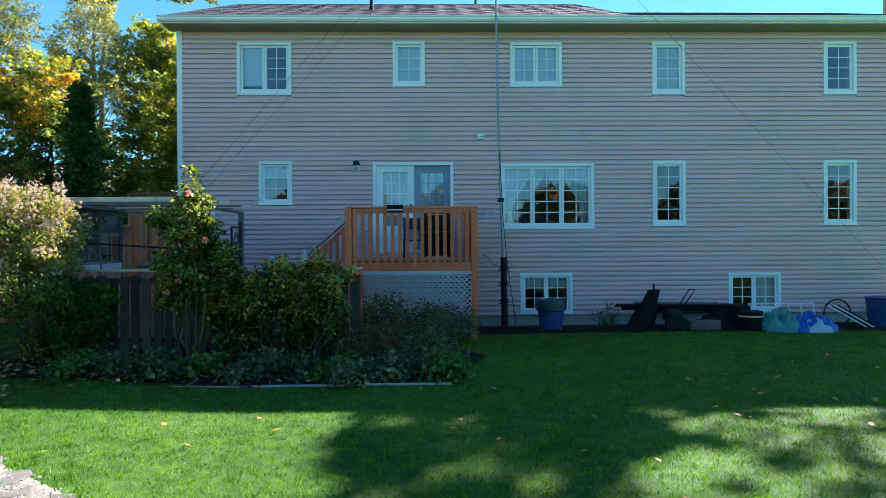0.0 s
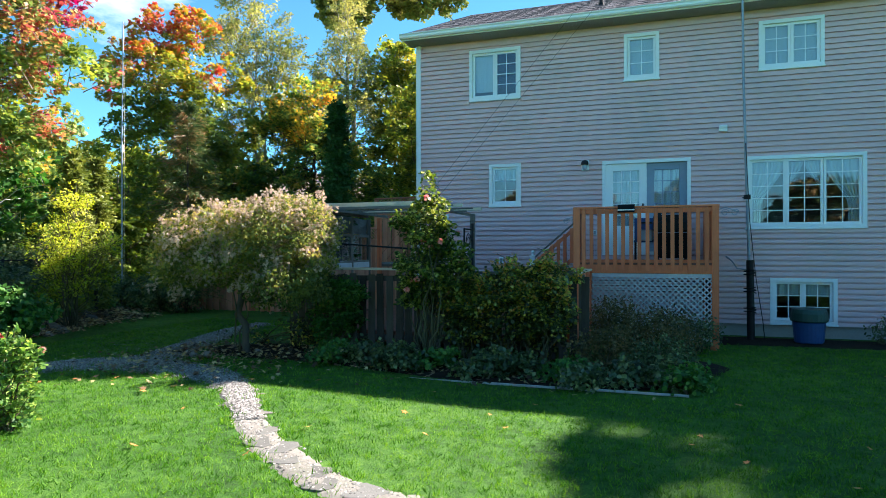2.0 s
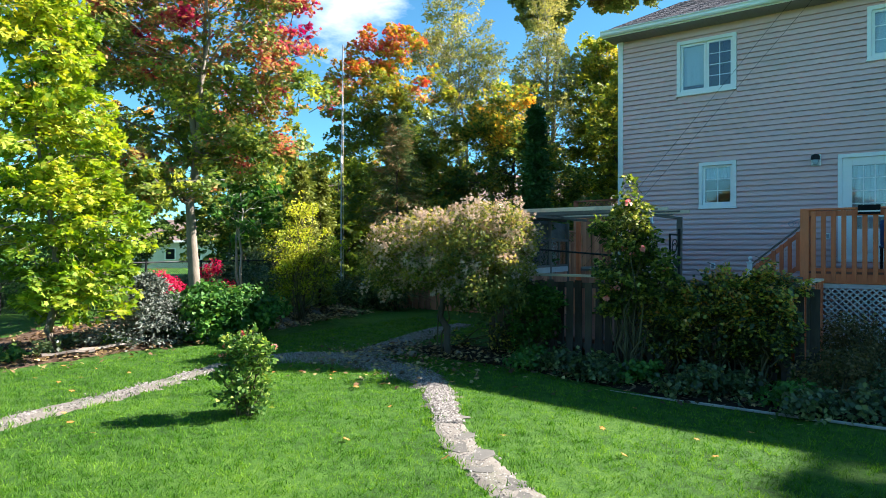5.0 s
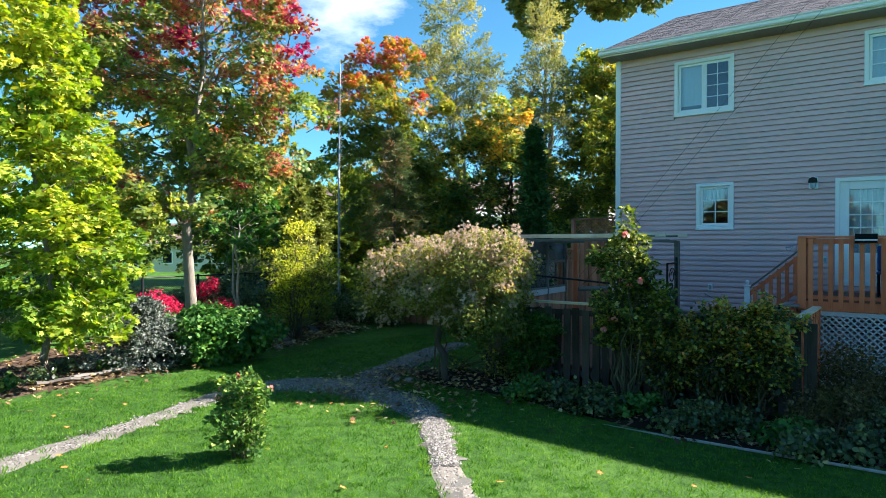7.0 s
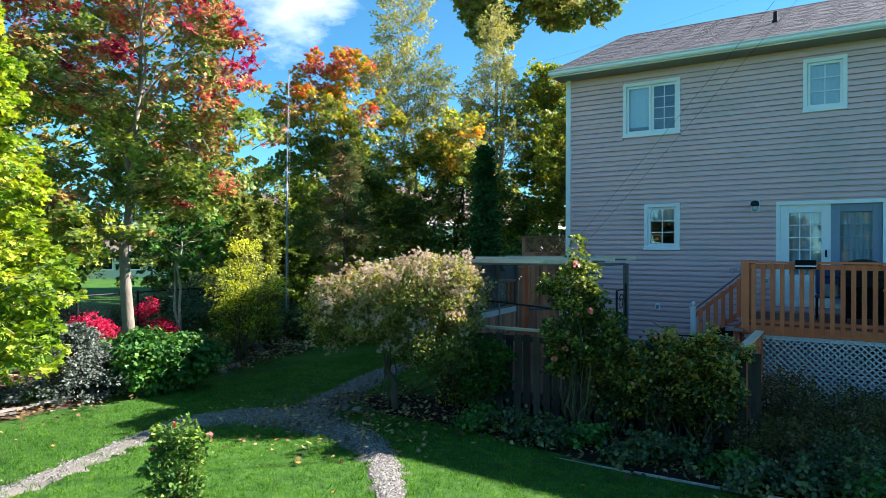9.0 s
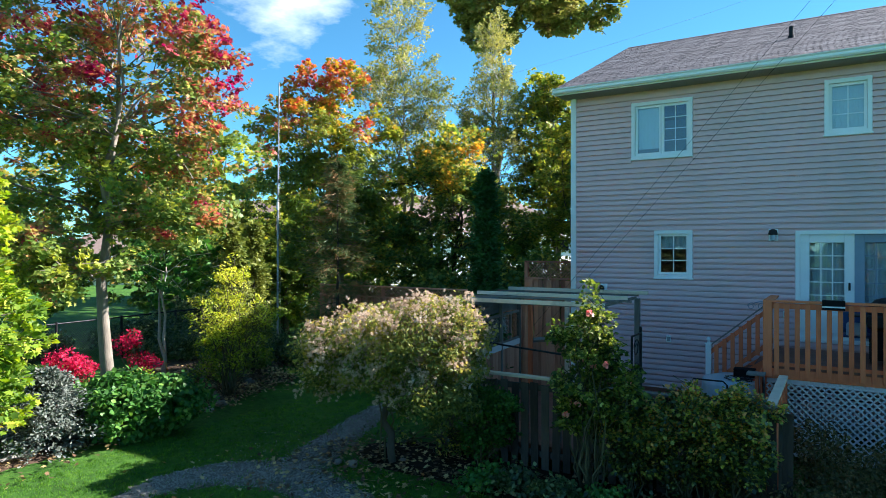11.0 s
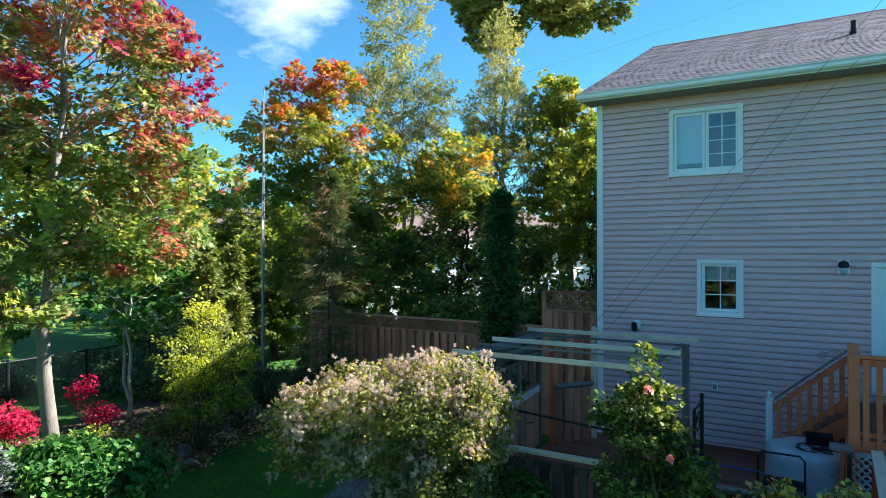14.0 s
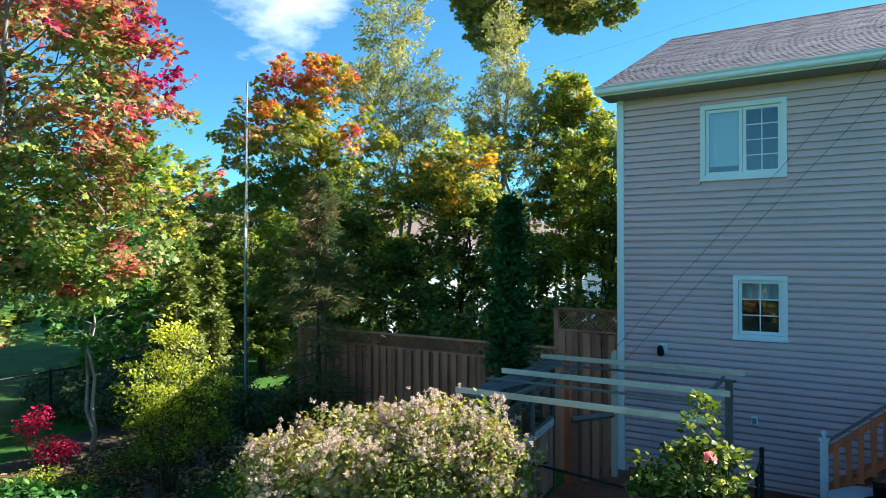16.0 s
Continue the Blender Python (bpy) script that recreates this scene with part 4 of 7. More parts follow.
# stair down to the low deck
LOWZ = 0.50
sx0, sx1, sy0, sy1 = -2.78, DX0 - 0.04, 13.98, 14.95
for k in range(5):
    x = sx1 - 0.04 - (k + 1) * 0.215
    zt = 1.62 - (k + 1) * 0.187
    dpart("tread", box_bm((x, x + 0.25, sy0 + 0.03, sy1, zt - 0.035, zt)), M_DECKFLOOR)
for y in (sy0, sy1):
    v = [(sx1, y - 0.02, 1.60), (sx1, y - 0.02, 1.30), (sx0 - 0.02, y - 0.02, LOWZ), (sx0 - 0.02, y - 0.02, LOWZ + 0.30), (sx1, y + 0.02, 1.60), (sx1, y + 0.02, 1.30), (sx0 - 0.02, y + 0.02, LOWZ), (sx0 - 0.02, y + 0.02, LOWZ + 0.30)]
    dpart("stringer", (v, [(0, 1, 2, 3), (7, 6, 5, 4), (0, 4, 5, 1), (1, 5, 6, 2), (2, 6, 7, 3), (3, 7, 4, 0)]))
newel = dpart("newel_post", box_bm((-2.80, -2.70, sy0 - 0.05, sy0 + 0.05, LOWZ, 1.74), (-2.815, -2.685, sy0 - 0.065, sy0 + 0.065, 1.74, 1.765)), M_WHITE, label="white newel post with a ball finial")
dpart("finial", lathe([(0.025, 0), (0.03, 0.02), (0.018, 0.03), (0.04, 0.06), (0.042, 0.08), (0.02, 0.11)], 12), M_WHITE, newel).location = (-2.75, sy0, 1.765)
ha, hb = Vector((-2.72, sy0, 1.70)), Vector((DX0 + 0.02, sy0, 2.62))
hd = hb - ha
hv = []
for p in (ha, hb):
    for dy in (-0.045, 0.045):
        for dz in (0.0, 0.035):
            hv.append((p.x, p.y + dy, p.z + dz))
dpart("handrail", (hv, [(0, 1, 3, 2), (4, 6, 7, 5), (0, 4, 5, 1), (2, 3, 7, 6), (1, 5, 7, 3), (0, 2, 6, 4)]), M_GREYWOOD, label="grey stair handrail")
for zo, h in ((-0.16, 0.10), (-0.78, 0.10)):
    v = [(p.x, p.y + dy, p.z + zo + dz) for p in (ha, hb) for dy in (-0.02, 0.02) for dz in (0, h)]
    dpart("stair_rail", (v, [(0, 1, 3, 2), (4, 6, 7, 5), (0, 4, 5, 1), (2, 3, 7, 6), (1, 5, 7, 3), (0, 2, 6, 4)]))
for i in range(7):
    t = (i + 0.8) / 7.6
    p = ha + hd * t
    baluster(p.x, sy0 - 0.035, p.z - 0.80, 0, bal, 0.63)

# what stands on the deck and hangs on its rail
rag = root("towel", -0.70, DYF - 0.02, 2.715, "folded dark and white striped towel over the deck rail", "towel")
for k, (a, b, mt) in enumerate(((0.012, 0.03, M_DARKTARP), (-0.06, 0.012, M_DARKTARP), (-0.085, -0.06, M_WHITE), (-0.12, -0.085, M_DARKTARP))):
    part("stripe", box_bm((-0.16, 0.15, -0.085 - 0.002 * k, 0.02 if k == 0 else -0.06, a, b), bevel=0.003), mt, rag)
bbq = root("barbecue", 0.12, 13.75, 1.64, "black barbecue with a closed hood standing on the deck", "barbecue")
part("hood", lathe([(0.0, 0.0), (0.36, 0.0), (0.36, 0.06), (0.33, 0.16), (0.24, 0.25), (0.1, 0.29), (0.0, 0.30)], 18), M_BLACKMETAL, bbq, m=pose(0, 0, 0.82) @ Matrix.Diagonal((1.0, 0.7, 1, 1)))
part("firebox", box_bm((-0.36, 0.36, -0.25, 0.25, 0.60, 0.82), bevel=0.03), M_BLACKMETAL, bbq)
part("side_shelf", box_bm((-0.62, -0.37, -0.2, 0.2, 0.78, 0.81)), M_BLACKMETAL, bbq)
part("cabinet", box_bm((-0.30, 0.30, -0.2, 0.2, 0.08, 0.58), bevel=0.01), M_DARKTARP, bbq)
part("lid_handle", tube([(-0.2, -0.29, 0.95), (0.2, -0.29, 0.95)], [0.012, 0.012]), M_GALV, bbq)
for x in (-0.27, 0.27):
    for y in (-0.17, 0.17):
        part("caster", lathe([(0.03, 0.0), (0.04, 0.02), (0.04, 0.06), (0.02, 0.08)], 10), M_BLACKMETAL, bbq, m=pose(x, y, 0))
chair = root("deck_chair", -0.38, 14.1, 1.64, "blue and white cushion on a dark deck chair", "chair")
part("seat", box_bm((-0.24, 0.24, -0.24, 0.24, 0.40, 0.45), bevel=0.015), M_BLUEPLASTIC, chair)
part("backrest", box_bm((-0.24, 0.24, 0.20, 0.25, 0.45, 0.92), bevel=0.02), M_BLUEPLASTIC, chair)
part("cushion", box_bm((-0.15, 0.15, -0.26, -0.20, 0.42, 0.66), bevel=0.03), M_PALETARP, chair, "pale cushion")
for x in (-0.21, 0.21):
    for y in (-0.21, 0.21):
        part("leg", tube([(x, y, 0), (x, y, 0.41)], [0.015, 0.015]), M_BLACKMETAL, chair)

# ---------------------------------------------------------------- low deck, fence and pergola
low = root("low_deck", -4.0, 12.6, 0, "low brown-stained timber deck beside the house", "deck")
LINV = low.matrix_world.inverted()


def under(parent_root, inv):
    def put(name, data, material, label="", parent=None):
        ob = part(name, data, material, None, label)
        ob.parent = parent or parent_root
        if parent is None:
            ob.matrix_parent_inverse = inv
        return ob
    return put


lpart = under(low, LINV)
PX0, PX1, PY0, PY1 = -6.45, -1.75, 10.18, 15.04
lpart("rim_board", box_bm((PX0, PX1, PY0, PY0 + 0.04, 0.30, LOWZ - 0.035), (PX0, PX0 + 0.04, PY0 + 0.04, PY1, 0.30, LOWZ - 0.035)), M_DECKFLOOR)
for i in range(34):
    y = PY0 + i * 0.143
    lpart("deck_board", box_vf(PX0 - 0.02, PX1, y, y + 0.137, LOWZ - 0.033, LOWZ), M_DECKFLOOR)
for x in (PX0 + 0.1, -4.0, PX1 - 0.1):
    for y in (PY0 + 0.12, 12.5, 14.8):
        lpart("pier", box_bm((x - 0.06, x + 0.06, y - 0.06, y + 0.06, -0.1, 0.46)), M_GREYWOOD)
lpart("wall_board", box_bm((-5.7, -2.9, FY - 0.075, FY - 0.03, 0.50, 0.58)), M_DECKFLOOR)

# picket fence along the front of the low deck
fence = root("picket_fence", -4.0, 10.08, 0, "weathered dark picket fence with a pale cap, grown over by vines", "fence")
fpart = under(fence, fence.matrix_world.inverted())
picket = mesh_of("picket", *(box_vf(-0.06, 0.06, -0.011, 0.011, 0, 1.30)), M_OLDFENCE)
for i in range(31):
    x = -6.35 + i * 0.172
    ob = fpart("picket", picket, None)
    ob.matrix_basis = pose(x, 10.06, 0.17 + 0.02 * math.sin(i * 2.1), 0, 0.7 * math.sin(i * 1.7), 0)
fpart("cap_rail", box_bm((-5.5, -4.25, 10.02, 10.15, 1.545, 1.585)), M_PALEWOOD, "pale sun-bleached cap board")
fpart("cap_rail", box_bm((-4.245, -1.3, 10.02, 10.15, 1.50, 1.54)), M_GREYWOOD)
fpart("rail", box_bm((-6.4, -1.2, 10.085, 10.125, 1.36, 1.45)), M_OLDFENCE)
fpart("rail", box_bm((-6.4, -1.2, 10.085, 10.125, 0.35, 0.44)), M_OLDFENCE)
for x in (-6.4, -4.3, -2.7, -1.25):
    fpart("post", box_bm((x - 0.045, x + 0.045, 10.13, 10.22, 0.0, 1.5)), M_GREYWOOD)

# the boarded return of the fence, from the pickets to the deck
screen = root("board_fence", -1.38, 11.3, 0, "reddish cedar board fence with a pale cap running to the deck", "fence")
spart = under(screen, screen.matrix_world.inverted())
for y in (10.30, 12.46):
    spart("post", box_bm((-1.445, -1.365, y - 0.04, y + 0.04, ground_z(-1.4, y) - 0.1, 1.49)), M_CEDAR)
for z in (0.50, 1.28):
    spart("rail", box_bm((-1.42, -1.365, 10.345, 12.415, z, z + 0.085)), M_CEDAR)
screen_board = mesh_of("board", *box_vf(-0.010, 0.010, -0.068, 0.068, 0.14, 1.485), M_CEDAR)
for i in range(16):
    spart("board", screen_board, None).matrix_basis = pose(-1.352, 10.32 + i * 0.142, 0.006 * math.sin(i * 2.3), 0, 0.4 * math.sin(i * 1.3), 0)
spart("cap_rail", box_bm((-1.455, -1.325, 10.24, 12.53, 1.49, 1.525)), M_PALEWOOD, "pale weathered cap board")

perg = root("pergola", -4.8, 11.5, LOWZ, "open timber pergola with pale weathered beams over the low deck", "pergola")
ppart = under(perg, perg.matrix_world.inverted())
for x, y, m in ((-6.2, 10.35, M_GREYWOOD), (-6.40, 13.90, M_CEDAR), (-3.8, 12.85, M_GREYWOOD), (-3.8, 10.35, M_GREYWOOD), (-5.84, 14.65, M_PALEWOOD)):
    ppart("post", box_bm((x - 0.045, x + 0.045, y - 0.045, y + 0.045, LOWZ, 2.64)), m)
for y, z in ((10.32, 2.66), (11.55, 2.69), (12.90, 2.70)):
    ppart("beam", box_bm((-6.45, -3.62, y - 0.02, y + 0.02, z + 0.01, z + 0.075)), M_PALEWOOD)
for y, z in ((10.62, 2.63), (11.1, 2.69), (11.95, 2.63), (12.4, 2.71)):
    ppart("batten", box_bm((-6.45, -3.66, y - 0.015, y + 0.015, z, z + 0.03)), M_GREYWOOD)
for x in (-6.32, -5.85, -3.9):
    ppart("rafter", box_bm((x - 0.02, x + 0.02, 10.15, 13.1, 2.605, 2.655)), M_GREYWOOD)
# the pergola's end wall: posts, windows over boards, cloudy sheeting above
WA, WB = Vector((-6.28, 10.42, 0)), Vector((-6.58, 13.72, 0))
wall_turn = math.degrees(math.atan2(WB.y - WA.y, WB.x - WA.x))
WL = (WB - WA).length


def end_wall(name, data, material, label=""):
    ob = ppart(name, data, material, label)
    ob.matrix_basis = pose(WA.x, WA.y, 0, 0, 0, wall_turn)
    return ob


for i in range(4):
    u = i * (WL - 0.07) / 3
    end_wall("wall_post", box_bm((u, u + 0.07, -0.035, 0.035, LOWZ - 0.04, 2.60)), M_GREYWOOD)
    if i < 3:
        a, b = u + 0.075, u + (WL - 0.07) / 3 - 0.005
        m = (a + b) / 2
        win = end_wall("window_frame", box_bm((a, b, -0.02, 0.02, 2.18, 2.23), (a, b, -0.02, 0.02, 1.62, 1.66), (m - 0.018, m + 0.018, -0.02, 0.02, 1.665, 2.175), bevel=0.003), M_GREYWOOD, "grey framed window in the end wall")
        end_wall("window_pane", box_vf(a, b, -0.004, 0.004, 1.64, 2.20), M_DARKGLASS)
        end_wall("rail", box_bm((a, b, -0.03, 0.03, 1.50, 1.615)), M_LATTICE)
        for k in range(7):
            w = (b - a) / 7
            end_wall("wall_board", box_vf(a + k * w + 0.004, a + (k + 1) * w - 0.004, -0.012, 0.012, LOWZ + 0.02, 1.495), M_FENCE)
sv = [(WL * i / 12, 0.05 + 0.02 * math.sin(i * 1.3 + j), 2.60 - 0.36 * j / 6 - 0.015 * math.sin(i * 0.6)) for i in range(13) for j in range(7)]
end_wall("side_sheet", (sv, [(i * 7 + j, i * 7 + j + 1, i * 7 + j + 8, i * 7 + j + 7) for i in range(12) for j in range(6)]), M_SHEET, "cloudy plastic sheet hung at the end of the pergola")
sv2 = [(-6.4 + 0.4 * i / 6, 10.2 + 2.8 * j / 10, 2.668 - 0.03 * math.sin(i * 0.9) * math.sin(j * 1.1)) for i in range(7) for j in range(11)]
ppart("roof_sheet", (sv2, [(i * 11 + j, i * 11 + j + 1, (i + 1) * 11 + j + 1, (i + 1) * 11 + j) for i in range(6) for j in range(10)]), M_SHEET, "cloudy plastic sheet over the rafters")
for i in range(4):
    ppart("board", box_bm((-6.34 + i * 0.118, -6.228 + i * 0.118, 13.90 + 0.18 * i, 13.925 + 0.18 * i, LOWZ + 0.02, 1.50), bevel=0.002), M_FENCE)
ppart("rail", tube([(-6.35, 13.92, 1.55), (-5.84, 14.65, 1.55)], [0.055, 0.055], 4), M_GREYWOOD)
ppart("dark_bar", tube([(-6.2, 10.29, 2.05), (-3.4, 10.29, 1.86)], [0.016, 0.016]), M_BLACKMETAL)
# iron trellis
trel = root("iron_trellis", -3.25, 10.7, LOWZ, "black wrought-iron trellis panel with scrolls", "trellis")
part("frame", joined(tube([(0, -0.25, 0), (0, -0.25, 1.75)], [0.018] * 2), tube([(0, 0.25, 0), (0, 0.25, 1.85)], [0.022] * 2), tube([(0, -0.25, 1.75), (0, 0.25, 1.75)], [0.014] * 2), tube([(0, -0.25, 0.9), (0, 0.25, 0.9)], [0.012] * 2)), M_BLACKMETAL, trel)
for z in (1.05, 1.4):
    part("scroll", tube([(0, 0.16 * math.cos(a) * (1 - a / 14), z + 0.15 + 0.14 * math.sin(a) * (1 - a / 14)) for a in np.linspace(0, 9, 26)], [0.008] * 26, 6), M_BLACKMETAL, trel)

# covered table with odds and ends
tab = root("covered_table", -2.15, 13.15, LOWZ, "round table under a pale grey plastic cover on the deck", "table")
sk = []
N = 48
for j in range(9):
    for i in range(N):
        a = 2 * math.pi * i / N
        r = (0.0, 0.3, 0.52, 0.565, 0.57, 0.58, 0.59, 0.60, 0.615)[j] + (0.025 * math.sin(a * 9 + j) * (j - 3) / 5 if j > 3 else 0)
        z = (0.80, 0.795, 0.79, 0.765, 0.66, 0.5, 0.35, 0.2, 0.08)[j] + 0.008 * math.sin(a * 5 + j * 2)
        sk.append((r * math.cos(a), r * math.sin(a), z))
part("cover", mesh_of("cover", sk, [(j * N + i, j * N + (i + 1) % N, (j + 1) * N + (i + 1) % N, (j + 1) * N + i) for j in range(8) for i in range(N)], M_PALETARP, True), parent=tab, label="pale creased plastic cover")
part("pedestal", lathe([(0.25, 0.0), (0.25, 0.03), (0.05, 0.06), (0.05, 0.76)], 14), M_BLACKMETAL, tab)
ob = root("toolbox", -2.05, 13.32, LOWZ + 0.805, "small black case lying on the covered table", "case")
part("body", box_bm((-0.17, 0.17, -0.11, 0.11, 0, 0.11), bevel=0.012), M_DARKTARP, ob)
part("lid", box_bm((-0.175, 0.175, -0.115, 0.115, 0.113, 0.14), bevel=0.01), M_DARKTARP, ob)
ob = root("pliers", -2.02, 12.98, LOWZ + 0.805, "tool with orange and black grips on the table", "tool")
part("grip", tube([(-0.12, 0, 0.012), (0.0, 0.03, 0.014), (0.14, 0.02, 0.012)], [0.018, 0.022, 0.014]), M_BLACKMETAL, ob)
part("jaw", tube([(0.14, 0.02, 0.012), (0.22, -0.02, 0.012)], [0.016, 0.008]), M_RED, ob)
ob = root("cable", -2.1, 13.05, LOWZ + 0.805, "black cable lying loosely on the table cover", "cable")
part("cord", tube([(0.36 * math.sin(i * 0.55) * (0.5 + 0.04 * (i % 5)), 0.22 * math.cos(i * 0.9) - 0.05, 0.012) for i in range(26)], [0.007] * 26, 6), M_BLACKMETAL, ob)
ob = root("metal_chair", -2.45, 12.35, LOWZ, "bent dark tube garden chair pushed beside the table", "chair")
part("frame", tube([(-0.3, -0.1, 0), (-0.3, -0.1, 0.82), (-0.26, -0.1, 0.88), (0.2, -0.1, 0.88), (0.26, -0.1, 0.82), (0.26, -0.1, 0)], [0.014] * 6), M_BLACKMETAL, ob)
part("seat", box_bm((-0.26, 0.24, -0.1, 0.3, 0.42, 0.45), bevel=0.01), M_DARKTARP, ob)
part("rear_leg", tube([(-0.26, 0.3, 0), (-0.26, 0.28, 0.43)], [0.013] * 2), M_BLACKMETAL, ob)
part("rear_leg", tube([(0.24, 0.3, 0), (0.24, 0.28, 0.43)], [0.013] * 2), M_BLACKMETAL, ob)
ob = root("garden_broom", -3.3, 14.0, LOWZ + 0.03, "broom with a blue handle lying on the low deck", "broom")
part("handle", tube([(-0.55, 0, 0.03), (0.75, -0.05, 0.03)], [0.014, 0.014]), M_BLUETARP, ob)
part("head", box_bm((-0.72, -0.55, -0.12, 0.12, 0.0, 0.07), bevel=0.015), M_BLUETARP, ob)
# scroll brackets by the stair and the mast
def bracket(x, y, z, flip, parent_label):
    ob = root("plant_bracket", x, y, z, parent_label, "bracket")
    c1 = [(flip * (0.04 * i), 0, 0.04 * math.sin(i * 0.5)) for i in range(10)]
    part("arm", tube(c1, [0.009] * 10, 6), M_GALV, ob)
    for k in (0, 1):
        part("scroll", tube([(flip * (0.12 + 0.17 * k) + 0.07 * math.cos(a) * (1 - a / 13), 0, -0.05 + 0.07 * math.sin(a) * (1 - a / 13)) for a in np.linspace(0, 8.5, 22)], [0.007] * 22, 6), M_GALV, ob)
    return ob


bracket(DX0 - 0.05, 13.93, 2.55, -1, "pale scrolled iron plant bracket by the stair")
bracket(DX1 + 0.04, 12.9, 2.62, 1, "dark scrolled iron plant bracket on the deck post")

# ---------------------------------------------------------------- back fence with a lattice top
def board_fence(x0, y0, x1, y1, zb, zt, lat_h, label):
    L = math.hypot(x1 - x0, y1 - y0)
    f = root("board_fence", x0, y0, zb, label, "fence", "board fences", math.degrees(math.atan2(y1 - y0, x1 - x0)))
    H = zt - zb - lat_h
    me = mesh_of("board", *box_vf(0, 0.128, -0.010, 0.010, 0, H), M_FENCE)
    n = int(L / 0.118)
    for i in range(n):
        part("board", me, None, f, m=pose(i * 0.118, -0.028 if i % 2 else 0.018, 0.02 * math.sin(i * 3.3), 0, 0.5 * math.sin(i * 5.1), 0))
    for z in (0.25, H - 0.12):
        part("rail", box_bm((0, L, 0.035, 0.075, z, z + 0.08)), M_FENCE, f)
    for i in range(int(L / 2.4) + 1):
        part("post", box_bm((i * 2.4 - 0.045, i * 2.4 + 0.045, 0.04, 0.13, -0.3, H + lat_h + 0.03)), M_FENCE, f)
    part("top_rail", box_bm((0, L, -0.03, 0.06, H + lat_h, H + lat_h + 0.04)), M_FENCE, f)
    part("mid_rail", box_bm((0, L, -0.03, 0.06, H, H + 0.035)), M_FENCE, f)
    chunks = []
    for way in (1, -1):
        for i in range(int(L / 0.085)):
            x = i * 0.085
            w = lat_h * 0.97
            a, b = (x, x + w) if way > 0 else (x + w, x)
            v = [(a - 0.012, 0.004 * way, H + 0.03), (a + 0.012, 0.004 * way, H + 0.03), (b + 0.012, 0.004 * way, H + w), (b - 0.012, 0.004 * way, H + w),
                 (a - 0.012, 0.004 * way + 0.006, H + 0.03), (a + 0.012, 0.004 * way + 0.006, H + 0.03), (b + 0.012, 0.004 * way + 0.006, H + w), (b - 0.012, 0.004 * way + 0.006, H + w)]
            chunks.append((v, [(0, 1, 2, 3), (7, 6, 5, 4), (0, 4, 5, 1), (1, 5, 6, 2), (2, 6, 7, 3), (3, 7, 4, 0)]))
    tagged(part("lattice", joined(*chunks), M_FENCE, f), kind="stuff")
    return f


board_fence(-14.2, 15.7, -7.2, 15.5, 0.15, 2.45, 0.30, "brown board fence with a lattice top in tree shade")
board_fence(-7.25, 15.5, -5.95, 15.42, 0.15, 3.22, 0.40, "tall brown board screen with lattice beside the house")

# black chain-link fence behind the maple
cl = root("chain_link_fence", -17.5, 6.0, 0.1, "black chain-link fence between the gardens", "fence")
for i in range(7):
    part("post", tube([(-0.2 * i, 1.9 * i, -0.2), (-0.2 * i, 1.9 * i, 1.55)], [0.035, 0.035], 8), M_BLACKMETAL, cl)
part("top_rail", tube([(0, 0, 1.5), (-1.2, 11.4, 1.5)], [0.02, 0.02], 8), M_BLACKMETAL, cl)
part("bottom_rail", tube([(0, 0, 0.1), (-1.2, 11.4, 0.1)], [0.012, 0.012], 6), M_BLACKMETAL, cl)
ch = []
for way in (1, -1):
    for i in range(-22, 170):
        y = i * 0.068
        ya, yb = y, y + 1.4
        za, zb = (0.1, 1.5) if way > 0 else (1.5, 0.1)
        if ya < 0:
            za, ya = za + (zb - za) * (-ya / 1.4), 0.0
        if yb > 11.4:
            zb = za + (zb - za) * (11.4 - ya) / (yb - ya)
            yb = 11.4
        if yb - ya > 0.05:
            ch.append(tube([(-0.105 * ya, ya, za), (-0.105 * yb, yb, zb)], [0.0035, 0.0035], 3, False))
tagged(part("mesh_wire", joined(*ch), M_BLACKMETAL, cl), kind="stuff")

# ---------------------------------------------------------------- mast, guys and wires
mast = root("antenna_mast", 1.6, 14.35, 0.05, "tall galvanised antenna mast held to the house wall", "mast")
part("tube", tube([(0.03, 0, 0.9), (-0.03, 0, 3.2), (-0.08, 0, 5.2), (-0.11, 0, 8.2), (-0.14, 0, 11.6)], [0.028, 0.026, 0.025, 0.023, 0.022], 12), M_GALV, mast)
part("base_tube", tube([(0.05, 0, -0.2), (0.03, 0, 1.62)], [0.075, 0.07], 12), M_BLACKMETAL, mast, "thick black mast foot")
part("wall_bracket", joined(tube([(-0.02, 0, 2.9), (-0.02, 0.72, 2.95)], [0.014] * 2), box_vf(-0.08, 0.04, -0.05, 0.05, 2.86, 2.95)), M_BLACKMETAL, mast)
for z in (0.55, 0.95, 1.3):
    part("coil", tube([(0.03 + 0.11 * math.cos(a), 0.11 * math.sin(a), z + 0.01 * a) for a in np.linspace(0, 12, 40)], [0.012] * 40, 6), M_DARKTARP, mast)
part("drop_cable", tube([(-0.05, -0.05, 4.0), (0.02, -0.08, 2.4), (0.12, -0.12, 1.3), (0.25, -0.1, 0.4), (0.3, 0.0, 0.02)], [0.008] * 5, 6), M_BLACKMETAL, mast)
part("spigot_pipe", tube([(-0.36, 0.6, 1.68), (-0.28, 0.3, 1.6), (-0.2, 0.1, 1.45), (0.0, 0.0, 1.42)], [0.02, 0.014, 0.014, 0.014], 8), M_GALV, mast)
